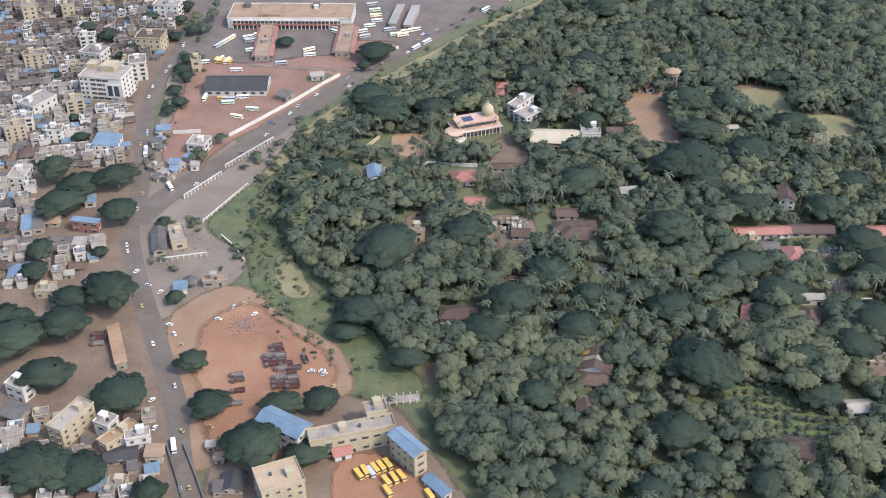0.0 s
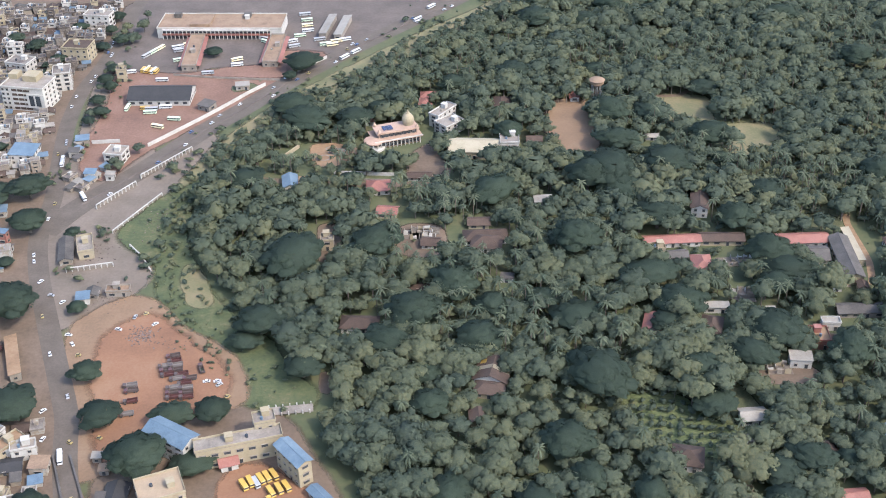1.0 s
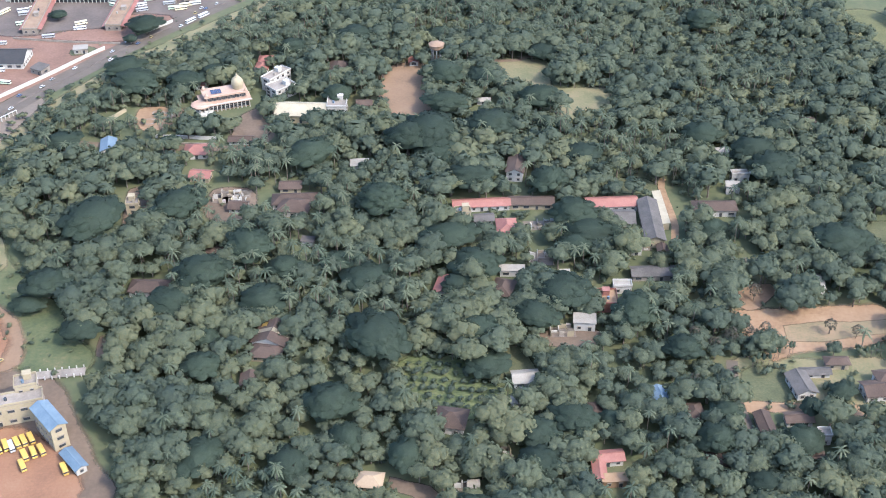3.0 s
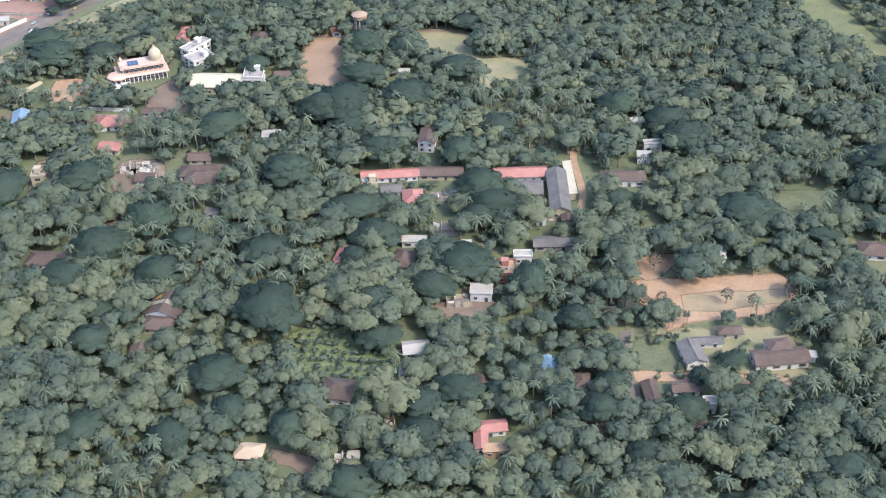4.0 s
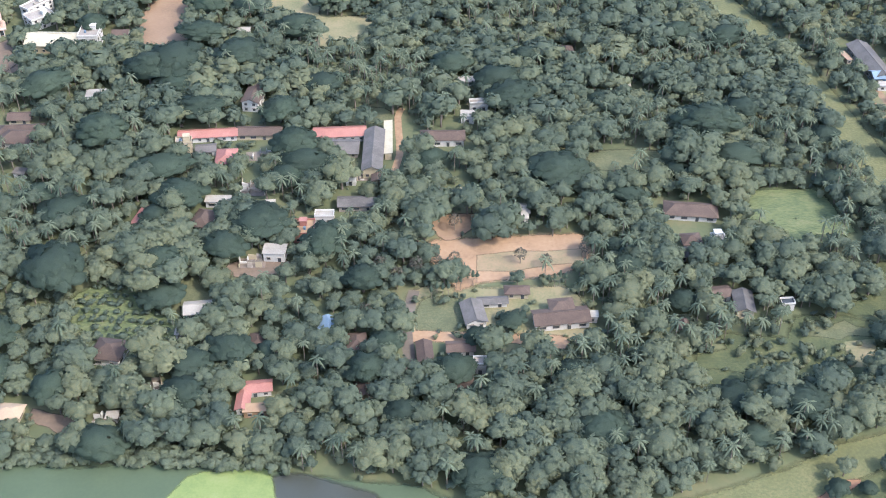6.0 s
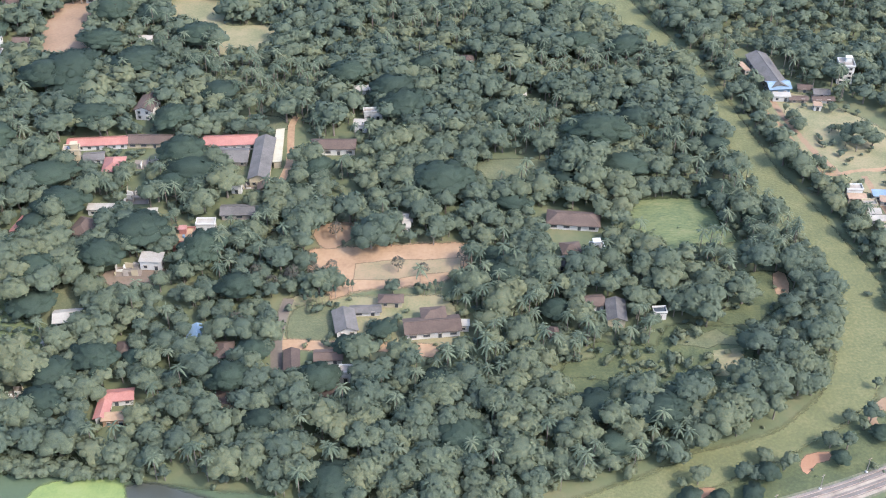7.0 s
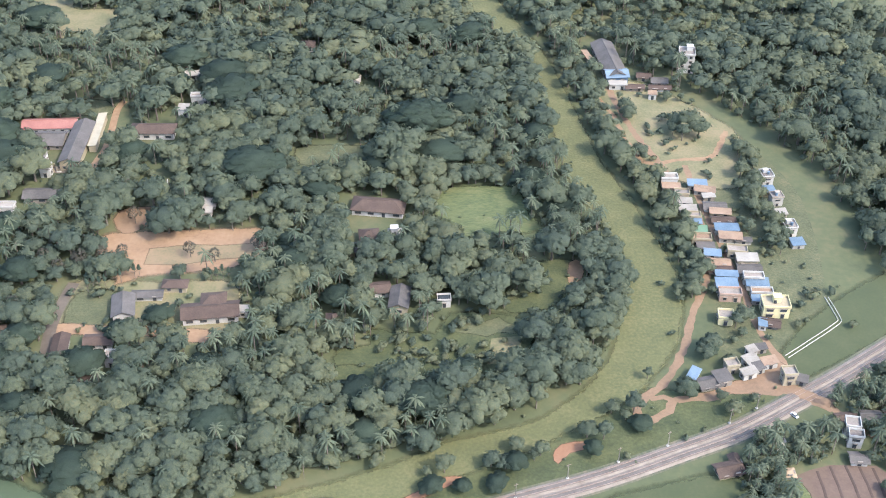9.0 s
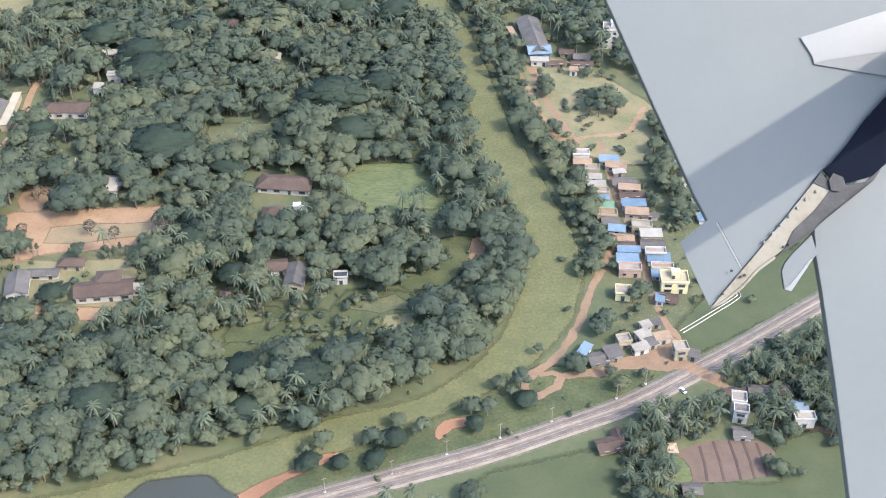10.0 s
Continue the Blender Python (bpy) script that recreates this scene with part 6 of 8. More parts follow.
long_wall([(-113, 532), (-87, 565), (-70, 589), (-62, 599)], 1.9, "white_wall", "long pale compound wall of the bus depot", 0.4)
long_wall([(-43, 620), (-31, 633)], 1.8, "white_wall", "pale compound wall of the bus station", 0.4)
long_wall([(-115, 614), (-100, 611), (-86, 608.5), (-70, 606.5), (-55, 605)], 1.2, "concrete", "low grey wall between the station and the depot", 0.3)
long_wall([(17, 495.6), (29, 495)], 1.6, "white_wall", "pale temple compound wall", 0.4)
long_wall([(-12, 494.5), (2, 493.5), (11, 493)], 1.2, "town_wall", "low brown temple compound wall", 0.6)
long_wall([(-45, 515), (-37, 528)], 2.0, "cream", "pale garden wall beside the temple", 0.5)
long_wall([(-18, 501), (-5, 500), (11, 498)], 1.8, "white_wall", "pale temple compound wall", 0.5)
long_wall([(-102, 309), (-92, 284), (-84, 262)], 1.2, "grey_sheet", "dark side wall of the road ramp", 0.7)
long_wall([(-96, 309), (-85, 284), (-77, 262)], 1.2, "grey_sheet", "dark side wall of the road ramp", 0.7)
long_wall([(457.6, 286.5), (470, 295.5), (479.4, 302.6), (480.6, 305.2), (479.6, 316)], 0.4, "white_wall", "pale concrete water channel side", 0.14)
long_wall([(458.4, 285.5), (470.8, 294.5), (480.4, 301.8), (481.8, 305.2), (480.8, 316)], 0.4, "white_wall", "pale concrete water channel side", 0.14)
bm = bmesh.new()
ribbon(bm, [Vector((-31, 330)), Vector((-14, 332))], 2.2, -2.2, 0.6)
tagged(mesh_object("causeway", bm, M["concrete"]), "grey concrete causeway over the marsh", "bridge", "", "structure")
post_row([(-30, 332.3), (-15, 334.3)], 2.2, 1.5, "row of short white causeway posts", "causeway_posts", False, 0.4)
post_row([(-30, 327.9), (-15, 329.9)], 2.2, 1.5, "row of short white causeway posts", "causeway_posts", False, 0.4)

# ---------------------------------------------------------------- railway
rail_line = spline(RAIL, 6.0)


def offset(line, s):
    out = []
    for i, q in enumerate(line):
        d = (line[min(i + 1, len(line) - 1)] - line[max(i - 1, 0)]).normalized()
        out.append(q + Vector((-d.y, d.x)) * s)
    return out


bm = bmesh.new()
ribbon(bm, offset(rail_line, -2.7), 4.6, -4.6, 0.075)
tagged(mesh_object("railway_embankment", bm, M["scrub"]), "dusty brown earth bank under the railway", "embankment", "", "structure")
for s in (-0.9, -4.6):
    bed = offset(rail_line, s)
    bm = bmesh.new()
    ribbon(bm, bed, 1.9, 1.2, 0.1, 0.45), ribbon(bm, bed, 1.2, -1.2, 0.45), ribbon(bm, bed, -1.2, -1.9, 0.45, 0.1)
    bmesh.ops.remove_doubles(bm, verts=bm.verts, dist=0.01)
    root = tagged(mesh_object("railway_track", bm, M["ballast"]), "broad-gauge track on pale stone ballast", "railway track")
    bm = bmesh.new()
    ribbon(bm, bed, 0.95, -0.95, 0.47)
    part("sleeper_bed", bm, M["sleepers"], root)
    for r in (0.72, -0.72):
        bm = bmesh.new()
        ribbon(bm, offset(bed, r), 0.07, -0.07, 0.62)
        ribbon(bm, offset(bed, r), 0.09, 0.07, 0.48, 0.62), ribbon(bm, offset(bed, r), -0.07, -0.09, 0.62, 0.48)
        bmesh.ops.remove_doubles(bm, verts=bm.verts, dist=0.004)
        part("rail", bm, M["steel"], root)
for px, py in ((344, 221), (363, 227), (379, 234), (395, 240), (411, 246), (432, 255), (442, 261)):
    root = tagged(new("line_pole"), "thin pale pole beside the railway", "pole", "poles beside the railway")
    bm = bmesh.new()
    lathe(bm, [(0.16, 0), (0.09, 6.5)], 6)
    part("shaft", bm, M["concrete"], root)
    bm = bmesh.new()
    box(bm, -0.7, 0.7, -0.06, 0.06, 5.9, 6.05)
    part("cross_arm", bm, M["steel"], root)
    bm = bmesh.new()
    box(bm, -0.35, 0.35, -0.35, 0.35, -0.1, 0.6)
    part("footing", bm, M["white_wall"], root)
    shift(root, px, py + 1.5, 0, 25)

# ---------------------------------------------------------------- village beside the river
M["yellow_wall"] = material("pale_yellow_plaster", [(0.40, 0.34, 0.18), (0.45, 0.40, 0.23)], size=3)
M["green_sheet"] = material("green_sheet_roof", [(0.070, 0.120, 0.070), (0.100, 0.160, 0.095)], size=3, fine_size=0.5, rough=0.6)
ROOF_WORDS = {"pale_sheet": "pale sheet", "blue_sheet": "blue sheet", "tile": "brown tiled", "grey_sheet": "grey sheet", "concrete": "flat concrete", "tan_roof": "rusty", "green_sheet": "green sheet", "town_roof": "stained flat", "sand_roof": "thatched"}
house("house", 459.5, 308.5, 9, 6, -4, 4.6, "yellow_wall", "cream", "flat", 2, "bright yellow two-storey village house")
for x, y, w, d, turn, h, wall, roof, style in ((438.1, 387.3, 6.3, 3.3, -2, 3.4, 'white_wall', 'concrete', 'flat'),
                                               (438.2, 382.8, 6.7, 3.0, -6, 2.4, 'town_wall', 'tan_roof', 'sheet'),
                                               (441.3, 377.8, 5.3, 3.3, -4, 2.6, 'cream', 'concrete', 'flat'),
                                               (441.3, 373.0, 5.5, 3.0, -8, 2.2, 'white_wall', 'pale_sheet', 'sheet'),
                                               (441.6, 367.6, 6.3, 3.0, -3, 2.6, 'white_wall', 'pale_sheet', 'sheet'),
                                               (442.4, 363.0, 5.9, 3.0, -6, 2.4, 'cream', 'concrete', 'flat'),
                                               (442.8, 359.6, 4.5, 2.3, -5, 2.0, 'town_wall', 'blue_sheet', 'sheet'),
                                               (442.8, 354.1, 5.9, 3.3, -9, 2.6, 'cream', 'green_sheet', 'sheet'),
                                               (442.5, 348.3, 7.1, 3.7, -6, 3.0, 'cream', 'tan_roof', 'flat'),
                                               (443.4, 344.2, 6.1, 3.3, -3, 2.2, 'town_wall', 'grey_sheet', 'sheet')):
    house("row_house", x, y, w, d, turn, h, wall, roof, style, 2 if h > 4 else 1, "small %s-roofed house in the village row" % ROOF_WORDS[roof], clutter=False, category="house")
for x, y, w, d, turn, h, wall, roof, style in ((445.0, 340.0, 5.7, 3.3, -10, 2.2, 'white_wall', 'blue_sheet', 'sheet'),
                                               (446.1, 335.1, 7.5, 3.3, -6, 2.6, 'town_wall', 'tan_roof', 'gable'),
                                               (445.9, 331.4, 7.7, 3.3, -4, 2.2, 'cream', 'tile', 'gable'),
                                               (447.3, 327.5, 7.5, 2.7, -5, 2.4, 'white_wall', 'blue_sheet', 'sheet'),
                                               (445.9, 321.6, 7.3, 4.7, -5, 2.8, 'white_wall', 'blue_sheet', 'sheet'),
                                               (445.8, 316.4, 7.5, 3.7, -5, 3.0, 'pink', 'concrete', 'flat'),
                                               (441.5, 304.4, 4.9, 4.3, -8, 3.0, 'yellow_wall', 'concrete', 'flat'),
                                               (448.8, 384.5, 7.1, 3.7, -6, 2.4, 'town_wall', 'blue_sheet', 'sheet'),
                                               (450.9, 380.4, 7.7, 3.3, -12, 2.2, 'town_wall', 'tan_roof', 'sheet'),
                                               (451.6, 376.4, 4.5, 2.3, 5, 2.0, 'town_wall', 'pale_sheet', 'sheet')):
    house("row_house", x, y, w, d, turn, h, wall, roof, style, 2 if h > 4 else 1, "small %s-roofed house in the village row" % ROOF_WORDS[roof], clutter=False, category="house")
for x, y, w, d, turn, h, wall, roof, style in ((452.5, 369.8, 7.9, 4.3, -4, 2.6, 'white_wall', 'grey_sheet', 'gable'),
                                               (453.7, 365.5, 7.7, 3.0, -8, 2.2, 'cream', 'tan_roof', 'sheet'),
                                               (453.9, 361.1, 8.1, 3.3, -4, 2.2, 'town_wall', 'tile', 'gable'),
                                               (453.6, 354.8, 8.5, 3.7, -3, 2.6, 'white_wall', 'blue_sheet', 'sheet'),
                                               (453.9, 349.8, 8.1, 3.7, -8, 2.4, 'town_wall', 'tan_roof', 'sheet'),
                                               (458.4, 348.0, 5.7, 2.0, -4, 1.8, 'town_wall', 'grey_sheet', 'sheet'),
                                               (454.0, 340.4, 6.9, 3.7, -8, 3.2, 'cream', 'concrete', 'flat'),
                                               (456.5, 335.6, 7.3, 4.0, -3, 3.2, 'cream', 'pale_sheet', 'sheet'),
                                               (456.3, 330.8, 7.7, 5.0, -4, 2.6, 'white_wall', 'grey_sheet', 'gable'),
                                               (456.2, 325.1, 6.9, 3.0, -5, 3.0, 'white_wall', 'concrete', 'flat')):
    house("row_house", x, y, w, d, turn, h, wall, roof, style, 2 if h > 4 else 1, "small %s-roofed house in the village row" % ROOF_WORDS[roof], clutter=False, category="house")
for x, y, w, d, turn, h, wall, roof, style in ((457.0, 322.4, 7.5, 4.3, -6, 2.4, 'white_wall', 'blue_sheet', 'sheet'),
                                               (457.2, 317.1, 7.3, 2.7, -5, 2.6, 'white_wall', 'tan_roof', 'flat'),
                                               (456.9, 314.2, 7.3, 3.7, -5, 2.2, 'town_wall', 'blue_sheet', 'sheet'),
                                               (456.5, 301.9, 5.7, 3.7, -16, 2.2, 'town_wall', 'tile', 'gable'),
                                               (453.5, 301.1, 2.4, 3.7, -12, 2.2, 'white_wall', 'blue_sheet', 'sheet')):
    house("row_house", x, y, w, d, turn, h, wall, roof, style, 2 if h > 4 else 1, "small %s-roofed house in the village row" % ROOF_WORDS[roof], clutter=False, category="house")
for x, y, w, d, turn, h, wall, roof, style in ((424.9, 276.9, 2.5, 5.3, -32, 2.4, 'white_wall', 'blue_sheet', 'sheet'),
                                               (429.2, 273.2, 6.8, 4.3, 14, 2.6, 'town_wall', 'grey_sheet', 'gable'),
                                               (433.6, 274.9, 4.9, 4.7, 16, 2.8, 'concrete', 'grey_sheet', 'sheet'),
                                               (437.8, 280.1, 4.2, 3.3, 10, 3.2, 'cream', 'concrete', 'flat'),
                                               (444.9, 282.7, 4.5, 4.0, 26, 2.6, 'white_wall', 'pale_sheet', 'sheet'),
                                               (442.8, 277.1, 4.9, 2.7, 18, 2.6, 'white_wall', 'pale_sheet', 'sheet'),
                                               (446.6, 279.6, 3.4, 3.0, 18, 2.4, 'town_wall', 'grey_sheet', 'sheet'),
                                               (450.7, 281.9, 4.9, 3.0, 14, 2.6, 'white_wall', 'tan_roof', 'sheet'),
                                               (446.4, 287.8, 3.0, 2.7, 20, 2.4, 'white_wall', 'pale_sheet', 'sheet'),
                                               (449.8, 289.0, 3.4, 2.3, 8, 2.2, 'concrete', 'grey_sheet', 'sheet')):
    house("village_house", x, y, w, d, turn, h, wall, roof, style, 2 if h > 4 else 1, "small %s-roofed house near the level crossing" % ROOF_WORDS[roof], clutter=False, category="house")
for x, y, w, d, turn, h, wall, roof, style in ((454.9, 274.3, 4.2, 3.7, 4, 4.6, 'cream', 'concrete', 'flat'),
                                               (459.3, 273.6, 3.2, 3.0, -22, 2.2, 'town_wall', 'grey_sheet', 'sheet'),
                                               (468.0, 250.9, 4.2, 4.0, -12, 5.0, 'white_wall', 'town_roof', 'flat'),
                                               (467.7, 246.5, 4.2, 3.0, -12, 4.6, 'white_wall', 'town_roof', 'flat'),
                                               (466.9, 239.7, 4.7, 3.7, -6, 2.6, 'white_wall', 'grey_sheet', 'gable'),
                                               (468.5, 257.0, 5.7, 2.7, 6, 2.2, 'cream', 'tile', 'gable'),
                                               (476.0, 256.4, 5.7, 4.7, -4, 2.6, 'cream', 'grey_sheet', 'gable'),
                                               (483.6, 257.4, 3.8, 4.0, 20, 2.8, 'cream', 'tile', 'hip'),
                                               (486.1, 250.0, 4.9, 4.0, 0, 2.8, 'white_wall', 'blue_sheet', 'gable'),
                                               (486.3, 243.8, 6.0, 3.0, -2, 3.4, 'white_wall', 'concrete', 'flat')):
    house("village_house", x, y, w, d, turn, h, wall, roof, style, 2 if h > 4 else 1, "small %s-roofed house near the level crossing" % ROOF_WORDS[roof], clutter=False, category="house")
for x, y, w, d, turn, h, wall, roof, style in ((426.9, 236.6, 7.2, 4.7, 12, 2.4, 'cream', 'tile', 'gable'),
                                               (429.9, 238.8, 2.3, 6.0, 10, 2.6, 'cream', 'tile', 'gable'),
                                               (444.3, 234.8, 3.2, 2.7, 0, 2.0, 'town_wall', 'sand_roof', 'hip'),
                                               (445.1, 246.1, 2.6, 2.3, 5, 2.0, 'white_wall', 'pale_sheet', 'sheet'),
                                               (447.6, 219.2, 4.5, 3.3, 0, 2.2, 'town_wall', 'grey_sheet', 'gable')):
    house("village_house", x, y, w, d, turn, h, wall, roof, style, 2 if h > 4 else 1, "small %s-roofed house near the level crossing" % ROOF_WORDS[roof], clutter=False, category="house")
for x, y, w, d, turn, h, wall, roof, style in ((442.8, 470.7, 5.5, 4.0, -10, 3.0, 'cream', 'tile', 'gable'),
                                               (448.9, 465.7, 6.5, 4.3, -6, 3.4, 'town_wall', 'grey_sheet', 'gable'),
                                               (448.3, 460.6, 9.0, 3.0, -4, 2.6, 'white_wall', 'tile', 'gable'),
                                               (429.8, 462.8, 7.5, 3.0, -4, 2.8, 'white_wall', 'pale_sheet', 'sheet'),
                                               (437.2, 461.4, 7.5, 3.0, -2, 2.6, 'town_wall', 'tile', 'gable'),
                                               (443.7, 453.9, 3.2, 2.7, -6, 2.8, 'white_wall', 'tan_roof', 'sheet'),
                                               (419.8, 490.4, 2.2, 8.0, 12, 2.2, 'town_wall', 'tan_roof', 'sheet')):
    house("house", x, y, w, d, turn, h, wall, roof, style, 2 if h > 4 else 1, "small %s-roofed house on bare ground by the river" % ROOF_WORDS[roof], clutter=False, category="house")
road("crossing_path", [(418, 267), (428, 269), (437, 272), (447, 274), (455, 270), (460, 267)], 3.0, M["yard_soil"], 0.16, "trodden red earth path to the level crossing", ragged=0.8)
road("crossing_lane", [(455.5, 268.2), (459.6, 266.8), (465.7, 262.8), (475, 250), (500, 238)], 2.2, M["yard_soil"], 0.13, "narrow red dirt lane over the railway", ragged=0.6)
# the earth ramp that carries the path over both tracks
CROSSING = [(452.2, 272.6, 0.12), (454.0, 271.6, 0.2), (456.0, 270.2, 0.56), (458.4, 268.4, 0.57), (460.8, 266.6, 0.57), (463.0, 265.2, 0.56), (465.2, 263.9, 0.2), (466.8, 262.8, 0.1)]
bm = bmesh.new()
rows_ = []
for k, (cx, cy, cz) in enumerate(CROSSING):
    half = 1.9 + 0.3 * math.sin(2.1 * k)
    d = (Vector(CROSSING[min(k + 1, 7)][:2]) - Vector(CROSSING[max(k - 1, 0)][:2])).normalized()
    side = Vector((-d.y, d.x))
    rows_.append([bm.verts.new((cx + side.x * w, cy + side.y * w, z)) for w, z in ((half + 1.0, 0.05), (half, cz), (0.0, cz + 0.02), (-half, cz), (-half - 1.0, 0.05))])
for p, q in zip(rows_, rows_[1:]):
    for k in range(4):
        bm.faces.new((p[k], p[k + 1], q[k + 1], q[k]))
bmesh.ops.recalc_face_normals(bm, faces=bm.faces)
tagged(mesh_object("crossing_ramp", bm, M["yard_soil"]), "trodden earth ramp over the railway tracks", "path", "", "structure")
patch("crossing_yard", [(434, 274), (444, 276), (452, 283), (456.5, 281), (455, 274), (450, 270), (440, 269.5), (434, 270.5)], M["yard_soil"], 0.15, "trodden red earth yard between the huts by the railway", 0.8, rim=1.5)


# ---------------------------------------------------------------- vehicles
def paint(name, c, rough=0.4):
    return M.setdefault(name, material(name, [tuple(v * 0.85 for v in c), c], size=1.5, fine_size=0.3, rough=rough, spec=0.5))


def wheels(root, xs, y, r):
    for x in xs:
        for s in (-1, 1):
            bm = bmesh.new()
            bmesh.ops.create_cone(bm, cap_ends=True, segments=10, radius1=r, radius2=r, depth=0.28, matrix=pose(x, s * y, r, 90))
            part("wheel", bm, paint("tyre_rubber", (0.03, 0.03, 0.03), 0.8), root)


def bus(colour, label, L=8.0):
    root = tagged(new("bus"), label, "bus")
    bm = bmesh.new()
    box(bm, -L / 2, L / 2, -1.15, 1.15, 0.45, 1.45, 0, 0.08)
    part("body", bm, colour, root)
    bm = bmesh.new()
    box(bm, -L / 2 + 0.05, L / 2 - 0.05, -1.12, 1.12, 1.45, 2.2)
    part("window_band", bm, M["window"], root)
    bm = bmesh.new()
    box(bm, -L / 2 + 0.02, L / 2 - 0.02, -1.15, 1.15, 2.2, 2.6, 0, 0.14)
    part("roof", bm, colour, root)
    for i in range(int(L / 1.3)):
        bm = bmesh.new()
        box(bm, -L / 2 + 0.6 + 1.3 * i, -L / 2 + 0.72 + 1.3 * i, -1.145, 1.145, 1.44, 2.21)
        part("window_post", bm, colour, root)
    wheels(root, (-L * 0.3, L * 0.32), 1.03, 0.48)
    return root


def truck(colour, bed, label, L=7.0):
    root = tagged(new("truck"), label, "truck")
    bm = bmesh.new()
    box(bm, L / 2 - 1.7, L / 2, -1.05, 1.05, 0.5, 2.2, 0, 0.12)
    part("cab", bm, colour, root)
    bm = bmesh.new()
    box(bm, L / 2 - 0.2, L / 2 + 0.012, -0.9, 0.9, 1.35, 1.95)
    part("windscreen", bm, M["window"], root)
    for x0, x1, y0, y1, z0, z1, n in ((-L / 2, L / 2 - 1.9, -1.1, 1.1, 0.8, 1.0, "bed_floor"), (-L / 2, L / 2 - 1.9, -1.12, -1.02, 1.0, 2.1, "side_board"), (-L / 2, L / 2 - 1.9, 1.02, 1.12, 1.0, 2.1, "side_board"),
                                      (-L / 2, -L / 2 + 0.1, -1.02, 1.02, 1.0, 2.0, "tailboard"), (L / 2 - 2.0, L / 2 - 1.9, -1.02, 1.02, 1.0, 2.3, "headboard")):
        bm = bmesh.new()
        box(bm, x0, x1, y0, y1, z0, z1)
        part(n, bm, bed, root)
    wheels(root, (-L * 0.36, -L * 0.2, L * 0.36), 0.95, 0.48)
    return root


def car(colour, label, name="car", L=3.6, H=1.45):
    root = tagged(new(name), label, name.replace("_", " "))
    bm = bmesh.new()
    box(bm, -L / 2, L / 2, -0.78, 0.78, 0.3, H * 0.58, 0, 0.12)
    part("body", bm, colour, root)
    bm = bmesh.new()
    geo = bmesh.ops.create_cube(bm, size=1.0, matrix=Matrix.Translation((-0.1, 0, H * 0.75)) @ Matrix.Diagonal((L * 0.62, 1.45, H * 0.36, 1)))
    for v in geo["verts"]:
        if v.co.z > H * 0.75:
            v.co.x, v.co.y = -0.1 + (v.co.x + 0.1) * 0.72, v.co.y * 0.86
    part("cabin", bm, M["window"], root)
    bm = bmesh.new()
    box(bm, -0.1 - L * 0.21, -0.1 + L * 0.21, -0.6, 0.6, H * 0.925, H, 0, 0.03)
    part("roof", bm, colour, root)
    wheels(root, (-L * 0.31, L * 0.31), 0.7, 0.3)
    return root


WHITE, YELLOW, MAROON = paint("white_vehicle_paint", (0.45, 0.45, 0.44)), paint("school_bus_yellow", (0.40, 0.255, 0.05)), paint("maroon_truck_paint", (0.070, 0.032, 0.030))
TARP = paint("grey_truck_tarpaulin", (0.13, 0.115, 0.108), 0.9)
RUST, SILVER, BLUE = paint("rusty_truck_boards", (0.062, 0.046, 0.042), 0.8), paint("silver_vehicle_paint", (0.28, 0.28, 0.28)), paint("dark_blue_paint", (0.05, 0.08, 0.16))
made = {}


FIT = 0.76


def put(key, make, x, y, turn, group):
    """The first of its kind is built, the others are copies of it."""
    if key not in made:
        made[key] = tagged(make(), group=group)
        shift(made[key], x, y, 0.05, turn)
        made[key].scale = (FIT, FIT, FIT)
    else:
        copy_thing(made[key], pose(x, y, 0.05, 0, 0, turn))


for i, (x, y) in enumerate(((-34, 293), (-32, 294.5), (-30, 294), (-28.6, 295.6), (-26.6, 296.6), (-24.4, 297.6), (-24.5, 289.6), (-22, 291), (-19.6, 292), (-24, 285), (-10, 283))):
    if i == 2:
        put("grey_bus", lambda: bus(SILVER, "plain grey bus parked in the school yard", 6.6), x, y, -61, "school buses")
    else:
        put("school_bus", lambda: bus(YELLOW, "yellow school bus parked in the yard", 6.6), x, y, -61 + trng.uniform(-3, 3), "school buses")
for i, (x, y) in enumerate(((-70, 363), (-69, 360), (-68, 357.3), (-67.6, 354.6), (-65, 352), (-66.5, 349.4), (-61.5, 349.6), (-63, 346.8), (-62, 344), (-61.5, 341.4), (-61, 338.8), (-72, 357), (-71, 354.4), (-70.2, 351.8), (-66.8, 344.2), (-66.4, 341.5), (-65.9, 338.9), (-83, 346), (-82, 343), (-81, 337), (-81, 330), (-141, 372), (-140, 369), (-140, 366))):
    k = i % 3
    put(("truck", k), lambda k=k: truck((MAROON, RUST, RUST)[k], (RUST, MAROON, TARP)[k], ("maroon truck with rusty boards", "brown truck with maroon boards", "brown truck with a grey tarpaulin")[k] + " on red earth"), x, y, 192 + trng.uniform(-4, 4), "trucks parked in the yard")
put(("truck", 0), None, -58, 355, 110, "")
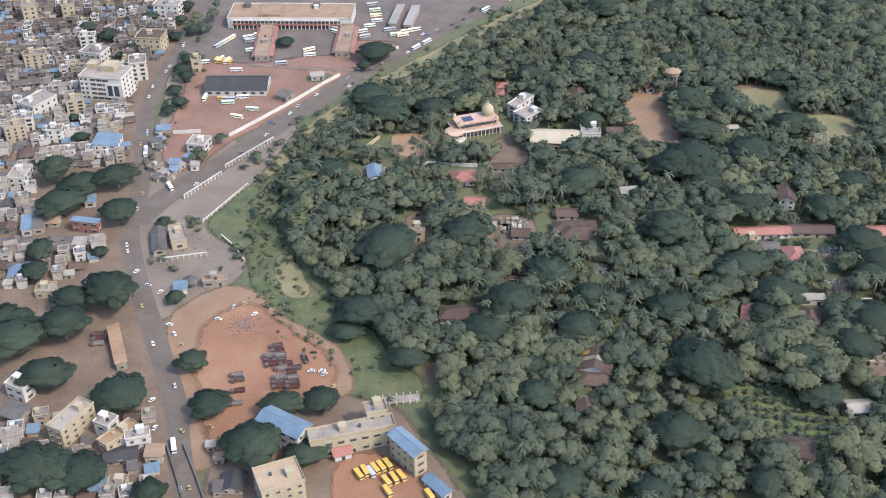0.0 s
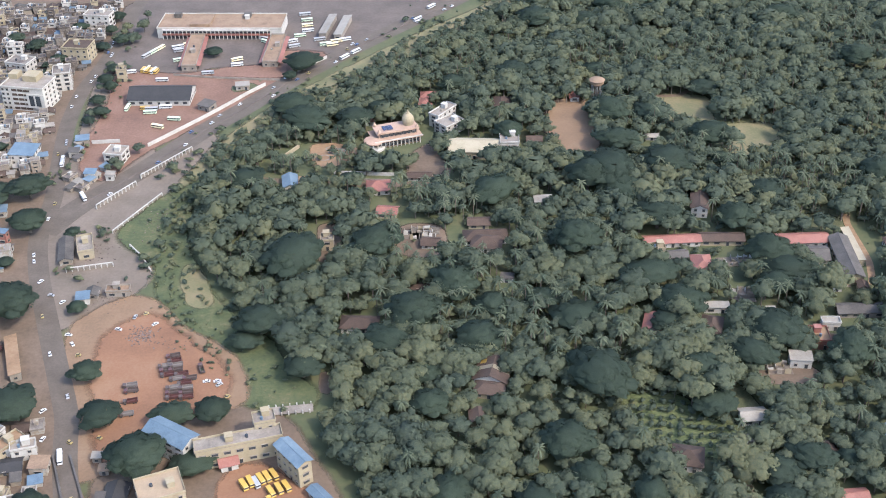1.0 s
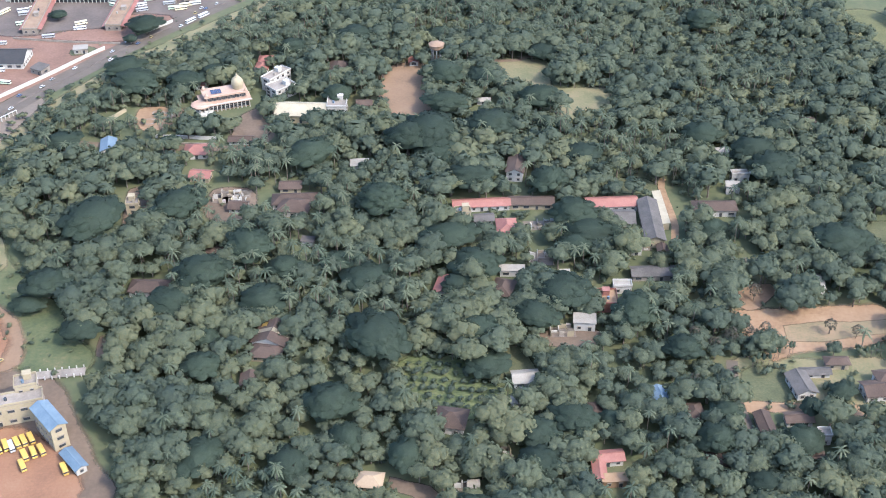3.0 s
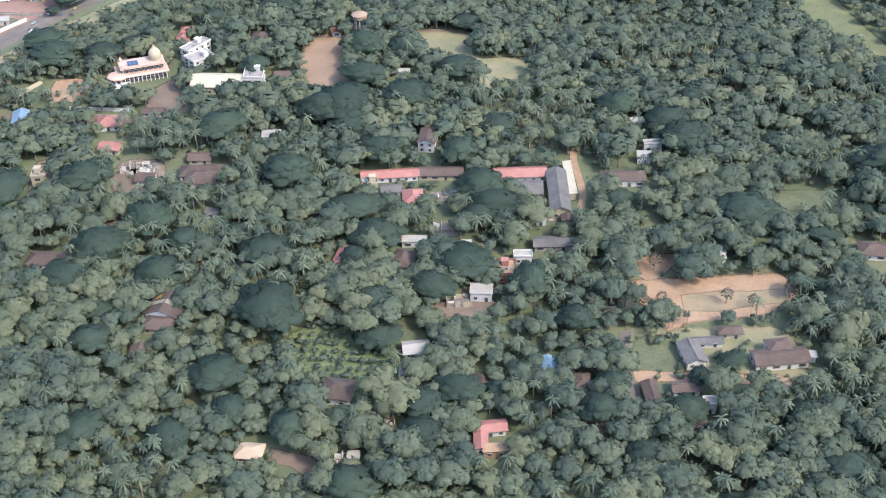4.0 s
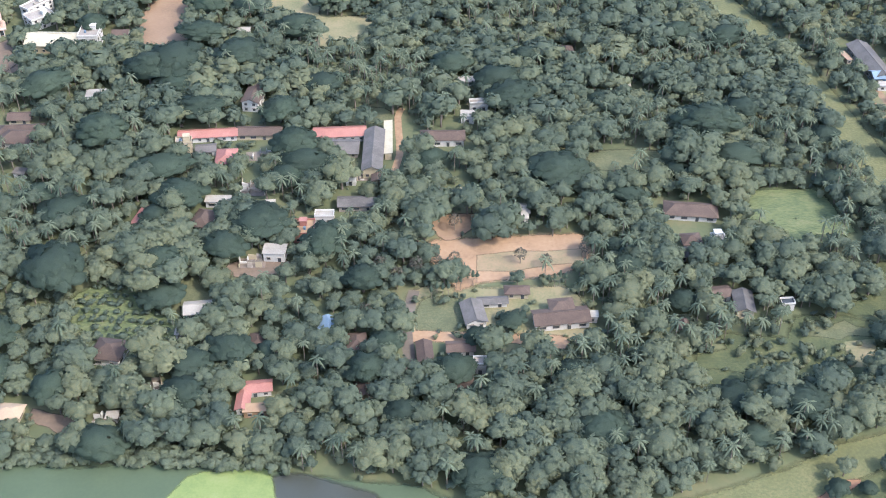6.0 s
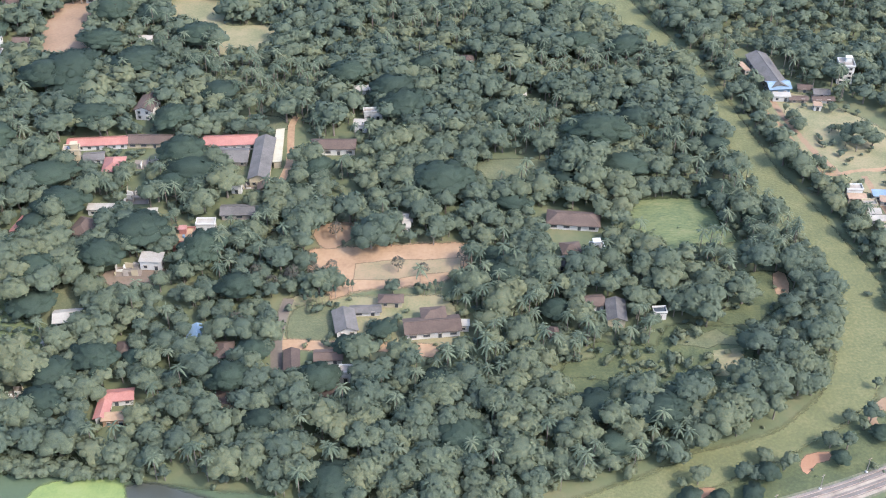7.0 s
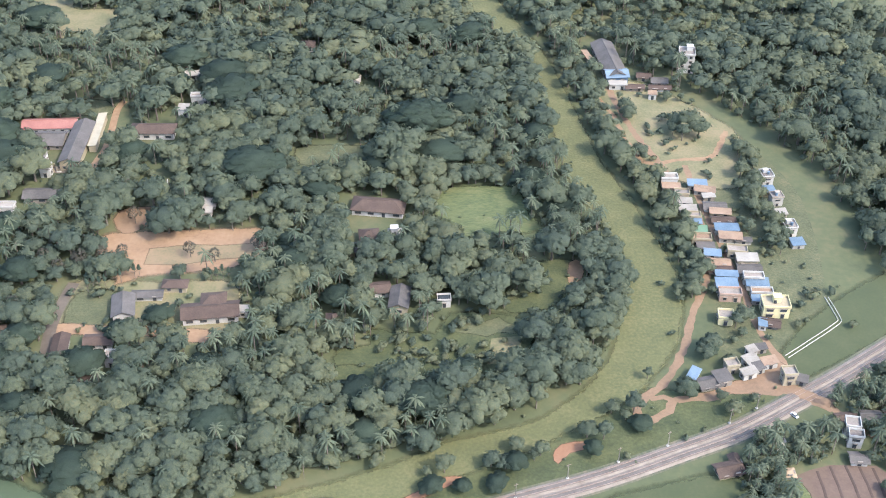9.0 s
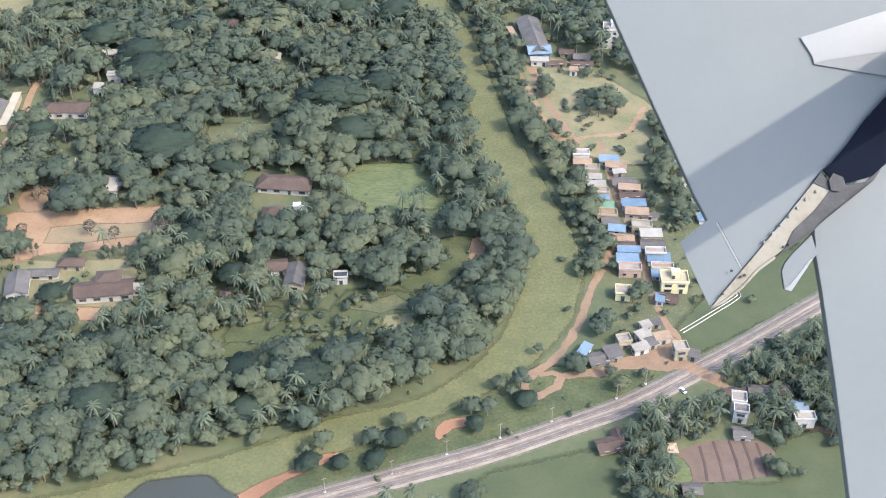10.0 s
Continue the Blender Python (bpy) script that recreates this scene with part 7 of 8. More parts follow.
for i, (x, y, turn) in enumerate(((-120, 607, 0), (-119, 572, 0), (-119, 568, 2), (-112, 579, 0), (-112, 574, 4), (-103, 579, 2), (-105, 560, -10), (-112, 552, -22), (-119, 651, 20), (-117, 646, 15), (-115, 633, 20), (-82, 632, 25), (-81, 625, 10), (-96, 615, 8), (-132, 574, 85), (-131, 621, 70), (-127, 619, 70), (-70, 661, -30), (-68, 656, -30), (-113, 655, 25), (-64, 637, 20),
                                  (-49, 696, 10), (-47, 687, 12), (-46, 679, 10), (-45, 671, 12), (-37, 658, 15), (-33, 651, 12), (-29, 650, 15), (-53, 656, 20), (-51, 649, 20), (-49, 664, 14), (-27, 655, 16), (-22, 657, 15), (-135, 640, 60), (-132, 645, 60), (-129, 650, 60), (-140, 618, 10))):
    k = i % 4
    put(("bus", k), lambda k=k: bus((WHITE, SILVER, paint("pale_green_bus", (0.42, 0.5, 0.36)), paint("cream_bus", (0.66, 0.56, 0.34)))[k], ("white", "grey", "pale green", "cream")[k] + " bus parked in the bus station yard", 9.0), x, y, turn, "buses in the bus station")
for x, y, turn in ((-133, 620.5, 80), (-130.5, 619.5, 80), (-128, 618.5, 82), (-125.3, 618.2, 78), (-122.5, 572.8, 2)):
    put("yellow_bus", lambda: bus(YELLOW, "yellow bus parked in the depot", 7.0), x, y, turn, "yellow buses in the depot")
put(("bus", 0), None, -133.5, 483, 118, "")
for line, lanes, count in ((spline(MAIN, 1.0), (-1.5, 1.5), 26), (spline(HIGH, 1.0), (-4.5, -2.0, 2.0, 4.5), 26)):
    for i in range(count):
        j = trng.randrange(40, len(line) - 40)
        d = (line[j + 1] - line[j]).normalized()
        s = trng.choice(lanes)
        q = line[j] + Vector((-d.y, d.x)) * s
        turn = math.degrees(math.atan2(d.y, d.x)) + (0 if s < 0 else 180)
        k = trng.choices(range(5), (6, 1, 2, 1.5, 1))[0]
        if k == 4:
            put(("bus", 0), None, q.x, q.y, turn, "")
        else:
            put(("car", k), lambda k=k: car((WHITE, BLUE, SILVER, paint("taxi_yellow_black", (0.26, 0.20, 0.07)))[k], ("small white car", "dark blue car", "silver car", "black and yellow auto rickshaw")[k] + " on the road", "auto_rickshaw" if k == 3 else "car", 2.8 if k == 3 else 3.7, 1.7 if k == 3 else 1.45), q.x, q.y, turn, "vehicles on the roads")
for i, (x, y) in enumerate(((-55, 348), (-51, 348), (-50, 346), (-46, 339), (-111, 372), (-114, 378), (-90, 389), (-86, 391), (-81, 384), (-95, 381), (-66, 335), (-98, 316), (-112, 333), (-108, 318), (-112, 325), (-107, 365), (-122, 400), (-135, 415), (-128, 405), (-88, 318), (453, 259))):
    put(("car", i % 4 if i % 4 != 1 else 0), None, x, y, trng.uniform(0, 360), "")


# ---------------------------------------------------------------- debris on the truck yard and the junction
scatter = random.Random(8)
bm = bmesh.new()
for cx, cy, sx, sy, count in ((-85, 378, 4.5, 4.5, 170), (-104, 402, 9, 8, 90), (-118, 440, 8, 14, 110), (-95, 462, 6, 12, 60), (-75, 372, 10, 6, 40)):
    for _ in range(count):
        x, y, s, g0 = cx + scatter.gauss(0, sx * 0.6), cy + scatter.gauss(0, sy * 0.6), scatter.uniform(0.12, 0.5), scatter.uniform(0, 3.1)
        m = Matrix.Translation((x, y, 0.1)) @ Matrix.Rotation(g0, 4, "Z") @ Matrix.Diagonal((s * scatter.uniform(0.8, 2.4), s, 0.3 * s + 0.08, 1))
        bmesh.ops.create_cube(bm, size=1.0, matrix=m)
tagged(mesh_object("debris", bm, M["scrap"]), "dark scattered scrap and rubble on bare earth", "debris", "", "stuff")

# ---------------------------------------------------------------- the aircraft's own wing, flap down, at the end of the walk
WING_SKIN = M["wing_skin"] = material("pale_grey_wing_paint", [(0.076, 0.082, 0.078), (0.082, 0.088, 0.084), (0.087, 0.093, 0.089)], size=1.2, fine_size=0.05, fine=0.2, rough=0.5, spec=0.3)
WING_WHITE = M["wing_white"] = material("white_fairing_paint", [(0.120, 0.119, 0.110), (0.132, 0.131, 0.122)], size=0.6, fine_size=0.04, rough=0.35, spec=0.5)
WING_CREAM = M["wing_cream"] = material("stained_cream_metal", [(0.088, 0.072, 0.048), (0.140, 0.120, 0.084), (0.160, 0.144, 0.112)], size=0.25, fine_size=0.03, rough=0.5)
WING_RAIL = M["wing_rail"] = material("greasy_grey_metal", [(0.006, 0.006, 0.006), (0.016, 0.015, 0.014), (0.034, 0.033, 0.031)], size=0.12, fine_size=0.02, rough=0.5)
# the fairing's white once more, darkened to paint its shaded lower side
WING_WHITE_SHADE = M["wing_white_shade"] = material("white_fairing_in_shade", [(0.098, 0.097, 0.090), (0.108, 0.107, 0.099)], size=0.6, fine_size=0.04, rough=0.4)
# near-black blue that stands for the shade in the cavity
WING_DARK = M["wing_dark"] = material("dark_blue_recess_shade", [(0.002, 0.002, 0.005), (0.004, 0.006, 0.011)], size=0.4, rough=0.8, spec=0.05)


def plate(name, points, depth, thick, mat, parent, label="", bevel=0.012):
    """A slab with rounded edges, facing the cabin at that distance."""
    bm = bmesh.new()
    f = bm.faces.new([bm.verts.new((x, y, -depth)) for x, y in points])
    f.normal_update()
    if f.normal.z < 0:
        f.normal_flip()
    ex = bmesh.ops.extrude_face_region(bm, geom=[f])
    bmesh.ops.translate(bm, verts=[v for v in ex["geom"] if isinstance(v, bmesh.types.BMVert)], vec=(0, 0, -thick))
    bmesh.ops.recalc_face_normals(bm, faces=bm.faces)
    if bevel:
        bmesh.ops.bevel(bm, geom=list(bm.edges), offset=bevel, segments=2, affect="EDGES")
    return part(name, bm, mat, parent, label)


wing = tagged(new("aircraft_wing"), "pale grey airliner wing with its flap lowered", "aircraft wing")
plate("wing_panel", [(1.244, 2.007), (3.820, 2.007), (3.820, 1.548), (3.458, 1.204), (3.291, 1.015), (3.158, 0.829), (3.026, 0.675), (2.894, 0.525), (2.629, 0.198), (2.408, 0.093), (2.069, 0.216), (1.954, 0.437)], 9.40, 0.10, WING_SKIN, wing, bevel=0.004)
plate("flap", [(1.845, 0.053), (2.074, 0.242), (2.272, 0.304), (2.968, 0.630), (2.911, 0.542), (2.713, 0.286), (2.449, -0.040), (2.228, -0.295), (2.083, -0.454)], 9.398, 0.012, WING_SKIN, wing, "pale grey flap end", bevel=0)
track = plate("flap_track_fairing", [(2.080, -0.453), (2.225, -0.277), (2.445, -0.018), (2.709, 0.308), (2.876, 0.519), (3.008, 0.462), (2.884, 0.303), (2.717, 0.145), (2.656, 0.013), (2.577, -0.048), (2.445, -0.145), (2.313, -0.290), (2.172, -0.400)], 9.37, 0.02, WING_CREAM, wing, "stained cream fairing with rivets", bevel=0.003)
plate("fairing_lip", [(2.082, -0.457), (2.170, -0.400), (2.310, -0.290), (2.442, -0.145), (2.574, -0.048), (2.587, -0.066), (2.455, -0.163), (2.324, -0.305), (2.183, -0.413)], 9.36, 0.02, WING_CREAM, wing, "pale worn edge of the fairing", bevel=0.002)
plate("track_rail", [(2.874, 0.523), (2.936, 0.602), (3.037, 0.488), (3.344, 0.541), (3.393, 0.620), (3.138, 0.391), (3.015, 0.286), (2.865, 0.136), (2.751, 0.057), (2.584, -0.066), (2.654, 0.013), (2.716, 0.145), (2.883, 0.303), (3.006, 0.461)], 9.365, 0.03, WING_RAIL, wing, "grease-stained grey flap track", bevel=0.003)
# no hollow here: a flat plate coloured as the cavity's shade
plate("recess", [(2.948, 0.619), (3.010, 0.667), (3.142, 0.820), (3.273, 1.005), (3.440, 1.193), (3.800, 1.549), (3.800, 1.014), (3.440, 0.671), (3.317, 0.566), (3.054, 0.496)], 9.35, 0.02, WING_DARK, wing, "flat dark plate coloured as the shade behind the flap", bevel=0.003)
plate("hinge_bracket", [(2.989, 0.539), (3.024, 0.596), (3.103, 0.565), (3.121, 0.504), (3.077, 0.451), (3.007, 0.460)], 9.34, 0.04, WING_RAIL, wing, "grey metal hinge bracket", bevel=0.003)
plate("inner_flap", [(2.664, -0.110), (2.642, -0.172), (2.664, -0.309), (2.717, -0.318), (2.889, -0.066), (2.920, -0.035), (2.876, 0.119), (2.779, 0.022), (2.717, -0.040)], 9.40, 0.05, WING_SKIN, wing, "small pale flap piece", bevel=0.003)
# flush strip in brighter white, painting the light along the flap's edge
plate("inner_flap_edge", [(2.663, -0.309), (2.716, -0.322), (2.888, -0.066), (2.861, -0.075), (2.707, -0.273)], 9.395, 0.01, WING_WHITE, wing, "white strip painted as the lit edge of the small flap", bevel=0)
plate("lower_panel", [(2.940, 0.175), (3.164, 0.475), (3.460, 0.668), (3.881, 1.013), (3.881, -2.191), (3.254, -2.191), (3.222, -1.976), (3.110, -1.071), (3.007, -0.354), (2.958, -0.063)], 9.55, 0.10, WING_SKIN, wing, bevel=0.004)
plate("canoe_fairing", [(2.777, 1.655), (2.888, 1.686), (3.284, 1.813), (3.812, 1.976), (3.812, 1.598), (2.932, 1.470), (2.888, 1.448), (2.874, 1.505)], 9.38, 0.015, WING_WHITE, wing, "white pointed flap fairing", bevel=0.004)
# flush strip in the darkened white; its shade is colour only
plate("fairing_side", [(2.888, 1.448), (2.932, 1.470), (3.813, 1.598), (3.813, 1.294)], 9.382, 0.015, WING_WHITE_SHADE, wing, "lower side of the white fairing with shade in its colour", bevel=0)
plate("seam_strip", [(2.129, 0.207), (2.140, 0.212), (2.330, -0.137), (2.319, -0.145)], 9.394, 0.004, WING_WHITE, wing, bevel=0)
# the seam strip's shadow, drawn as a thin dark plate
plate("seam_shadow", [(2.141, 0.212), (2.145, 0.212), (2.334, -0.137), (2.331, -0.137)], 9.395, 0.003, WING_RAIL, wing, "thin dark line painted as the shadow of the seam", bevel=0)
# added slab outside the view, set to throw the shadow band over panel
plate("pylon", [(3.899, 1.831), (3.996, 1.831), (3.996, 1.275), (3.899, 1.275)], 6.45, 2.95, WING_SKIN, wing, "unseen added slab that casts the shadow band on the wing")
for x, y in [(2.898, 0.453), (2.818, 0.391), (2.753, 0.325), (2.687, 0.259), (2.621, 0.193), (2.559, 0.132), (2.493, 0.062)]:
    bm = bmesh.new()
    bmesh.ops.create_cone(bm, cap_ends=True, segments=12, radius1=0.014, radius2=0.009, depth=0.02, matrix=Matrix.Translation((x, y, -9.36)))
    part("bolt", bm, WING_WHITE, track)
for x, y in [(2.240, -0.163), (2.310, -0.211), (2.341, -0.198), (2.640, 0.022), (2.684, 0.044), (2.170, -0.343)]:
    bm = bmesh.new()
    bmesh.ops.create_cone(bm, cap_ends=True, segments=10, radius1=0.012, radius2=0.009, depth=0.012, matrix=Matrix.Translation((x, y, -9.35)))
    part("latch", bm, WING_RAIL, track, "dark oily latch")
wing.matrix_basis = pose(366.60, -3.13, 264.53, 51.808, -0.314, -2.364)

CLEAR.append([(206, 448), (216, 448), (215, 404), (208, 402)])
CLEAR.append([(212, 331), (219, 331), (219, 286), (212, 286)])
CLEAR.append([(216, 303), (270, 301), (273, 331), (216, 331)])
# ---------------------------------------------------------------- trees, each wide one a thing of its own
GIANTS_WOOD = [(-19, 350, 0.8), (90, 427, 1.4), (85, 377, 1.1), (-29, 420, 1.5), (5, 430, 1.2), (75, 305, 1.0), (143, 290, 1.0), (140, 496, 1.3), (111, 487, 1.5), (185, 352, 1.0), (-43, 618, 1.1), (53, 385, 1.0), (-38, 377, 1.0), (119, 550, 1.1), (139, 549, 1.0), (73, 599, 1.1), (199, 331, 0.9), (-10, 545, 1.0)]
GIANTS_EAST = [(301, 383, 0.8), (156, 297, 0.9), (213, 266, 0.7), (201, 284, 0.9), (235, 240, 0.9), (175, 407, 1.1), (128, 448, 1.1), (310, 316, 0.6), (225, 409, 0.9), (180, 470, 1.0), (320, 252, 0.7), (341, 425, 1.3), (318, 269, 0.8), (432, 288, 0.5), (352, 279, 0.55), (256, 468, 1.1), (383, 388, 0.7), (404, 255, 0.4), (388, 245, 0.4), (364, 240, 0.4), (358, 233, 0.4), (339, 232, 0.4), (348, 232, 0.3)]
GIANTS_MORE = [(101, 481, 1.3), (117, 473, 1.28), (115, 503, 0.89), (162, 447, 0.95), (170, 419, 1.04), (168, 397, 1.0), (128, 385, 1.1), (90, 339, 1.37), (81, 289, 0.73), (129, 327, 0.88), (169, 297, 0.62), (143, 277, 0.8), (148, 352, 0.92), (-34, 546, 1.33), (-9, 490, 0.6), (22, 379, 1.35), (47, 364, 0.96), (-43, 368, 0.67), (13, 363, 1.08), (127, 343, 1.06), (67, 529, 0.94), (-43, 565, 1.16), (118, 405, 1.17), (73, 390, 0.75), (28, 327, 0.78), (120, 374, 0.86), (274, 396, 1.24), (367, 505, 1.05), (344, 509, 0.9), (294, 336, 0.95), (291, 349, 0.6), (229, 285, 0.72), (237, 302, 0.45), (250, 310, 0.53), (394, 367, 0.73), (207, 298, 0.74), (267, 282, 0.61), (300, 452, 0.82), (261, 453, 1.23), (237, 484, 1.01), (270, 488, 0.87)]
extra, tries = [], 0
while len(extra) < 34 and tries < 4000:
    tries += 1
    px, py, s = rng.uniform(-80, 420), rng.uniform(255, 700), rng.uniform(0.6, 1.25)
    if inside(px, py, FOREST) and free(px, py, 7 * s) and not (200 < px < 288 and 278 < py < 345) and not (340 < px < 402 and 276 < py < 345) and all((px - a) ** 2 + (py - b) ** 2 > (8 * (s + c)) ** 2 for a, b, c in GIANTS_WOOD + GIANTS_EAST + GIANTS_MORE + extra):
        extra.append((px, py, s))
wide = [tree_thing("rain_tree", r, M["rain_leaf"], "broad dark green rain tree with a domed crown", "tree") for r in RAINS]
used, DISCS = [False] * 5, []
for i, (px, py, s) in enumerate(GIANTS_TOWN + GIANTS_WOOD + GIANTS_EAST + GIANTS_MORE + extra):
    k = i % 5
    r = s * 10 / (9.0 + k % 3)
    m = pose(px, py, 0, 0, 0, 77 * i)
    if not used[k]:
        wide[k].matrix_basis, used[k] = m, True
        tree = wide[k]
    else:
        tree = copy_thing(wide[k], m)
    tree.scale = (r * (0.84 + 0.08 * (i * 7 % 5)), r * (0.84 + 0.08 * (i * 3 % 5)), (r * 0.9 + 0.1) * (0.8 + 0.1 * (i % 4)))
    tagged(tree, group="broad rain trees")
    DISCS.append((px, py, 6.4 * s))

LINED = [(-14, 508), (-10, 507), (-6, 508), (-2, 507), (2, 508), (6, 507), (10, 508), (13, 506), (-149, 565), (-150, 578), (-153, 617), (-152, 624), (-155, 659), (-153, 667), (-153, 675), (-151, 585), (-151, 595), (-147, 647), (-147, 659), (-127, 506), (-125, 511), (-122, 508), (-116, 525), (-144, 692), (-143, 675),
         (338, 238), (343, 239), (357, 241), (361, 240), (370, 243), (372, 245), (365, 247), (387, 252), (392, 251), (396, 262), (400, 259), (403, 262), (434, 260), (421, 270), (410, 277)]
BANK = spline([(470, 413), (471, 400), (467, 380), (467, 369), (471, 362), (469, 345)], 3.0) + spline([(405, 520), (411, 492), (416, 461), (418, 419), (423, 401), (430, 377), (430, 355), (434, 335), (429, 316)], 3.2)
BANKS = [(q.x + rng.uniform(-2.5, 4.5), q.y + rng.uniform(-2, 2)) for q in BANK for _ in range(2)]
slim = broadleaf(120, 3, 1.0, 8.0, 1.6, 0.55)
for i, (px, py) in enumerate(((232, 331), (233.5, 331), (238, 333), (239.5, 334), (227, 327), (229, 327), (265, 331), (267, 331), (269, 332), (271, 332), (223, 326), (225, 327), (279, 340))):
    if i == 0:
        first_slim = tagged(tree_thing("cypress", slim, M["rain_leaf"], "slim dark green column-shaped tree", "tree"), group="slim trees by the playing field")
        tree = first_slim
    else:
        tree = copy_thing(first_slim, pose(px, py, 0))
    tree.matrix_basis = pose(px, py, 0, 0, 0, 50 * i)
    tree.scale = (1.0, 1.0, 0.8 + 0.1 * (i % 3))
    DISCS.append((px, py, 2))
thin = broadleaf(130, 6, 3.0, 7.5, 3.2, 0.5, 5, 6)
thin = (thin[0], thin[1], ([], [], []), thin[3])
for i, (px, py, s) in enumerate(((205, 341, 1.0), (211, 336, 0.9), (218, 339, 1.1), (225, 343, 0.9), (232, 345, 0.8), (233, 366, 1.0), (241, 383, 0.9), (227, 384, 1.0), (222, 376, 0.8), (256, 345, 0.9), (265, 342, 0.8), (280, 347, 1.0), (200, 316, 0.9), (227, 337, 0.8), (246, 372, 0.8))):
    if i == 0:
        first_thin = tree = tagged(tree_thing("thin_tree", thin, M["dry_leaf"], "half-bare grey-brown tree beside the playing field", "tree"), group="half-bare trees by the playing field")
    else:
        tree = copy_thing(first_thin, pose(px, py, 0))
    tree.matrix_basis = pose(px, py, 0, 0, 0, 67 * i)
    tree.scale = (s, s, s * 1.1)
CLEAR.append([(84, 256), (120, 258), (160, 254), (178, 251), (176, 246), (84, 249)])
SCRUB = [(31, 336), (92, 333), (100, 293), (134, 276), (128, 252), (42, 255), (25, 295)]
near_round, near_palm, round_spots, far_spots, palm_spots, palm_feet = [], [], [], [], [], []
for region, step in ((FOREST, 5.0), (FAR_BANK, 5.8), (SOUTH, 5.4)):
    xs, ys = [p[0] for p in region], [p[1] for p in region]
    x = min(xs)
    while x < max(xs):
        y = min(ys)
        while y < min(max(ys), 770):
            px, py = x + rng.uniform(-0.5, 0.5) * step, y + rng.uniform(-0.5, 0.5) * step
            y += step
            if px > 620 or px > 230 and py > 735 - 0.62 * (px - 230) or not inside(px, py, region):
                continue
            s = rng.uniform(0.76, 1.5) * (1.0 + 0.45 * noise.noise((px * 0.02, py * 0.02, 9.0)))
            if not free(px, py, 2.3 * s - 0.8, 2.0 + 2.2 * s) or any((px - a) ** 2 + (py - b) ** 2 < r * r for a, b, r in DISCS):
                continue
            palmy = noise.noise((px * 0.017, py * 0.017, 3.1)) + (0.5 if region is SOUTH else 0) + (0.3 if 225 < px < 345 and py < 315 else 0)
            if palmy > 0.21 and rng.random() < 0.6 or rng.random() < 0.05:
                spot = (px, py, rng.uniform(0.75, 1.05), rng.uniform(0, 6.3), rng.random())
                (near_palm if py < 285 and len(near_palm) < 120 else palm_spots).append(spot)
                palm_feet.append((px + rng.uniform(-2, 2), py + rng.uniform(-2, 2), rng.uniform(1.0, 1.6), rng.uniform(0, 6.3), rng.uniform(0.1, 0.6)))
            else:
                if region is SOUTH:
                    s *= 0.62
                if inside(px, py, SCRUB):
                    s *= 0.9
                tone = (0.68 if inside(px, py, SCRUB) else 0.5) + 0.6 * noise.noise((px * 0.022, py * 0.022, 5.0)) + rng.normal() * 0.2
                spot = (px, py, s, rng.uniform(0, 6.3), min(0.97, max(0.02, tone)))
                (far_spots if py > 430 else near_round if py < 262 and len(near_round) < 130 else round_spots).append(spot)
        x += step
BANK_TREES = [(448.7, 427.8, 1.3), (454.3, 425.3, 1.5), (449.8, 418.8, 1.2), (457.2, 420.8, 1.1), (447.3, 434.7, 0.8), (446.9, 423.3, 0.8), (429.7, 444.6, 1.0), (430.4, 437.5, 0.9), (428.7, 451.9, 0.8), (419.3, 417.6, 0.9), (421.6, 421.9, 0.8), (429.8, 407.4, 0.9), (431.1, 403.1, 0.7), (433.2, 388.0, 0.8), (436.8, 390.6, 0.6), (450.7, 498.1, 1.2), (451.5, 484.4, 1.3), (458.0, 503.5, 1.1), (457.7, 515.0, 1.2), (443.1, 501.1, 0.6), (449.6, 451.2, 0.8), (422.1, 459.5, 0.9), (415.7, 457.2, 0.9), (472.5, 470.5, 0.6), (460.2, 448.4, 0.6), (455.7, 451.0, 0.5), (438.0, 336.8, 1.1), (440.4, 331.8, 0.8), (433.3, 332.0, 0.9), (440.4, 319.0, 0.7), (433.2, 289.8, 1.1), (430.7, 285.8, 0.9), (444.3, 300.8, 1.0), (447.6, 303.6, 0.9), (445.5, 296.4, 0.8), (465.8, 365.8, 1.0), (461.7, 355.0, 1.0), (469.0, 377.0, 1.0), (460.3, 358.6, 0.8), (470.5, 396.8, 0.8), (472.3, 388.7, 0.9), (469.5, 351.2, 1.0), (470.5, 340.8, 0.9), (470.1, 365.6, 0.9), (434.6, 263.4, 0.7), (431.4, 266.0, 0.6), (442.0, 265.6, 0.6), (474.1, 225.1, 0.7), (476.9, 223.3, 0.7), (480.3, 223.8, 0.6), (471.7, 228.4, 0.6)]
round_spots += [(a, c, s * 0.9, rng.uniform(0, 6.3), rng.uniform(0.2, 0.7)) for a, c, s in BANK_TREES]
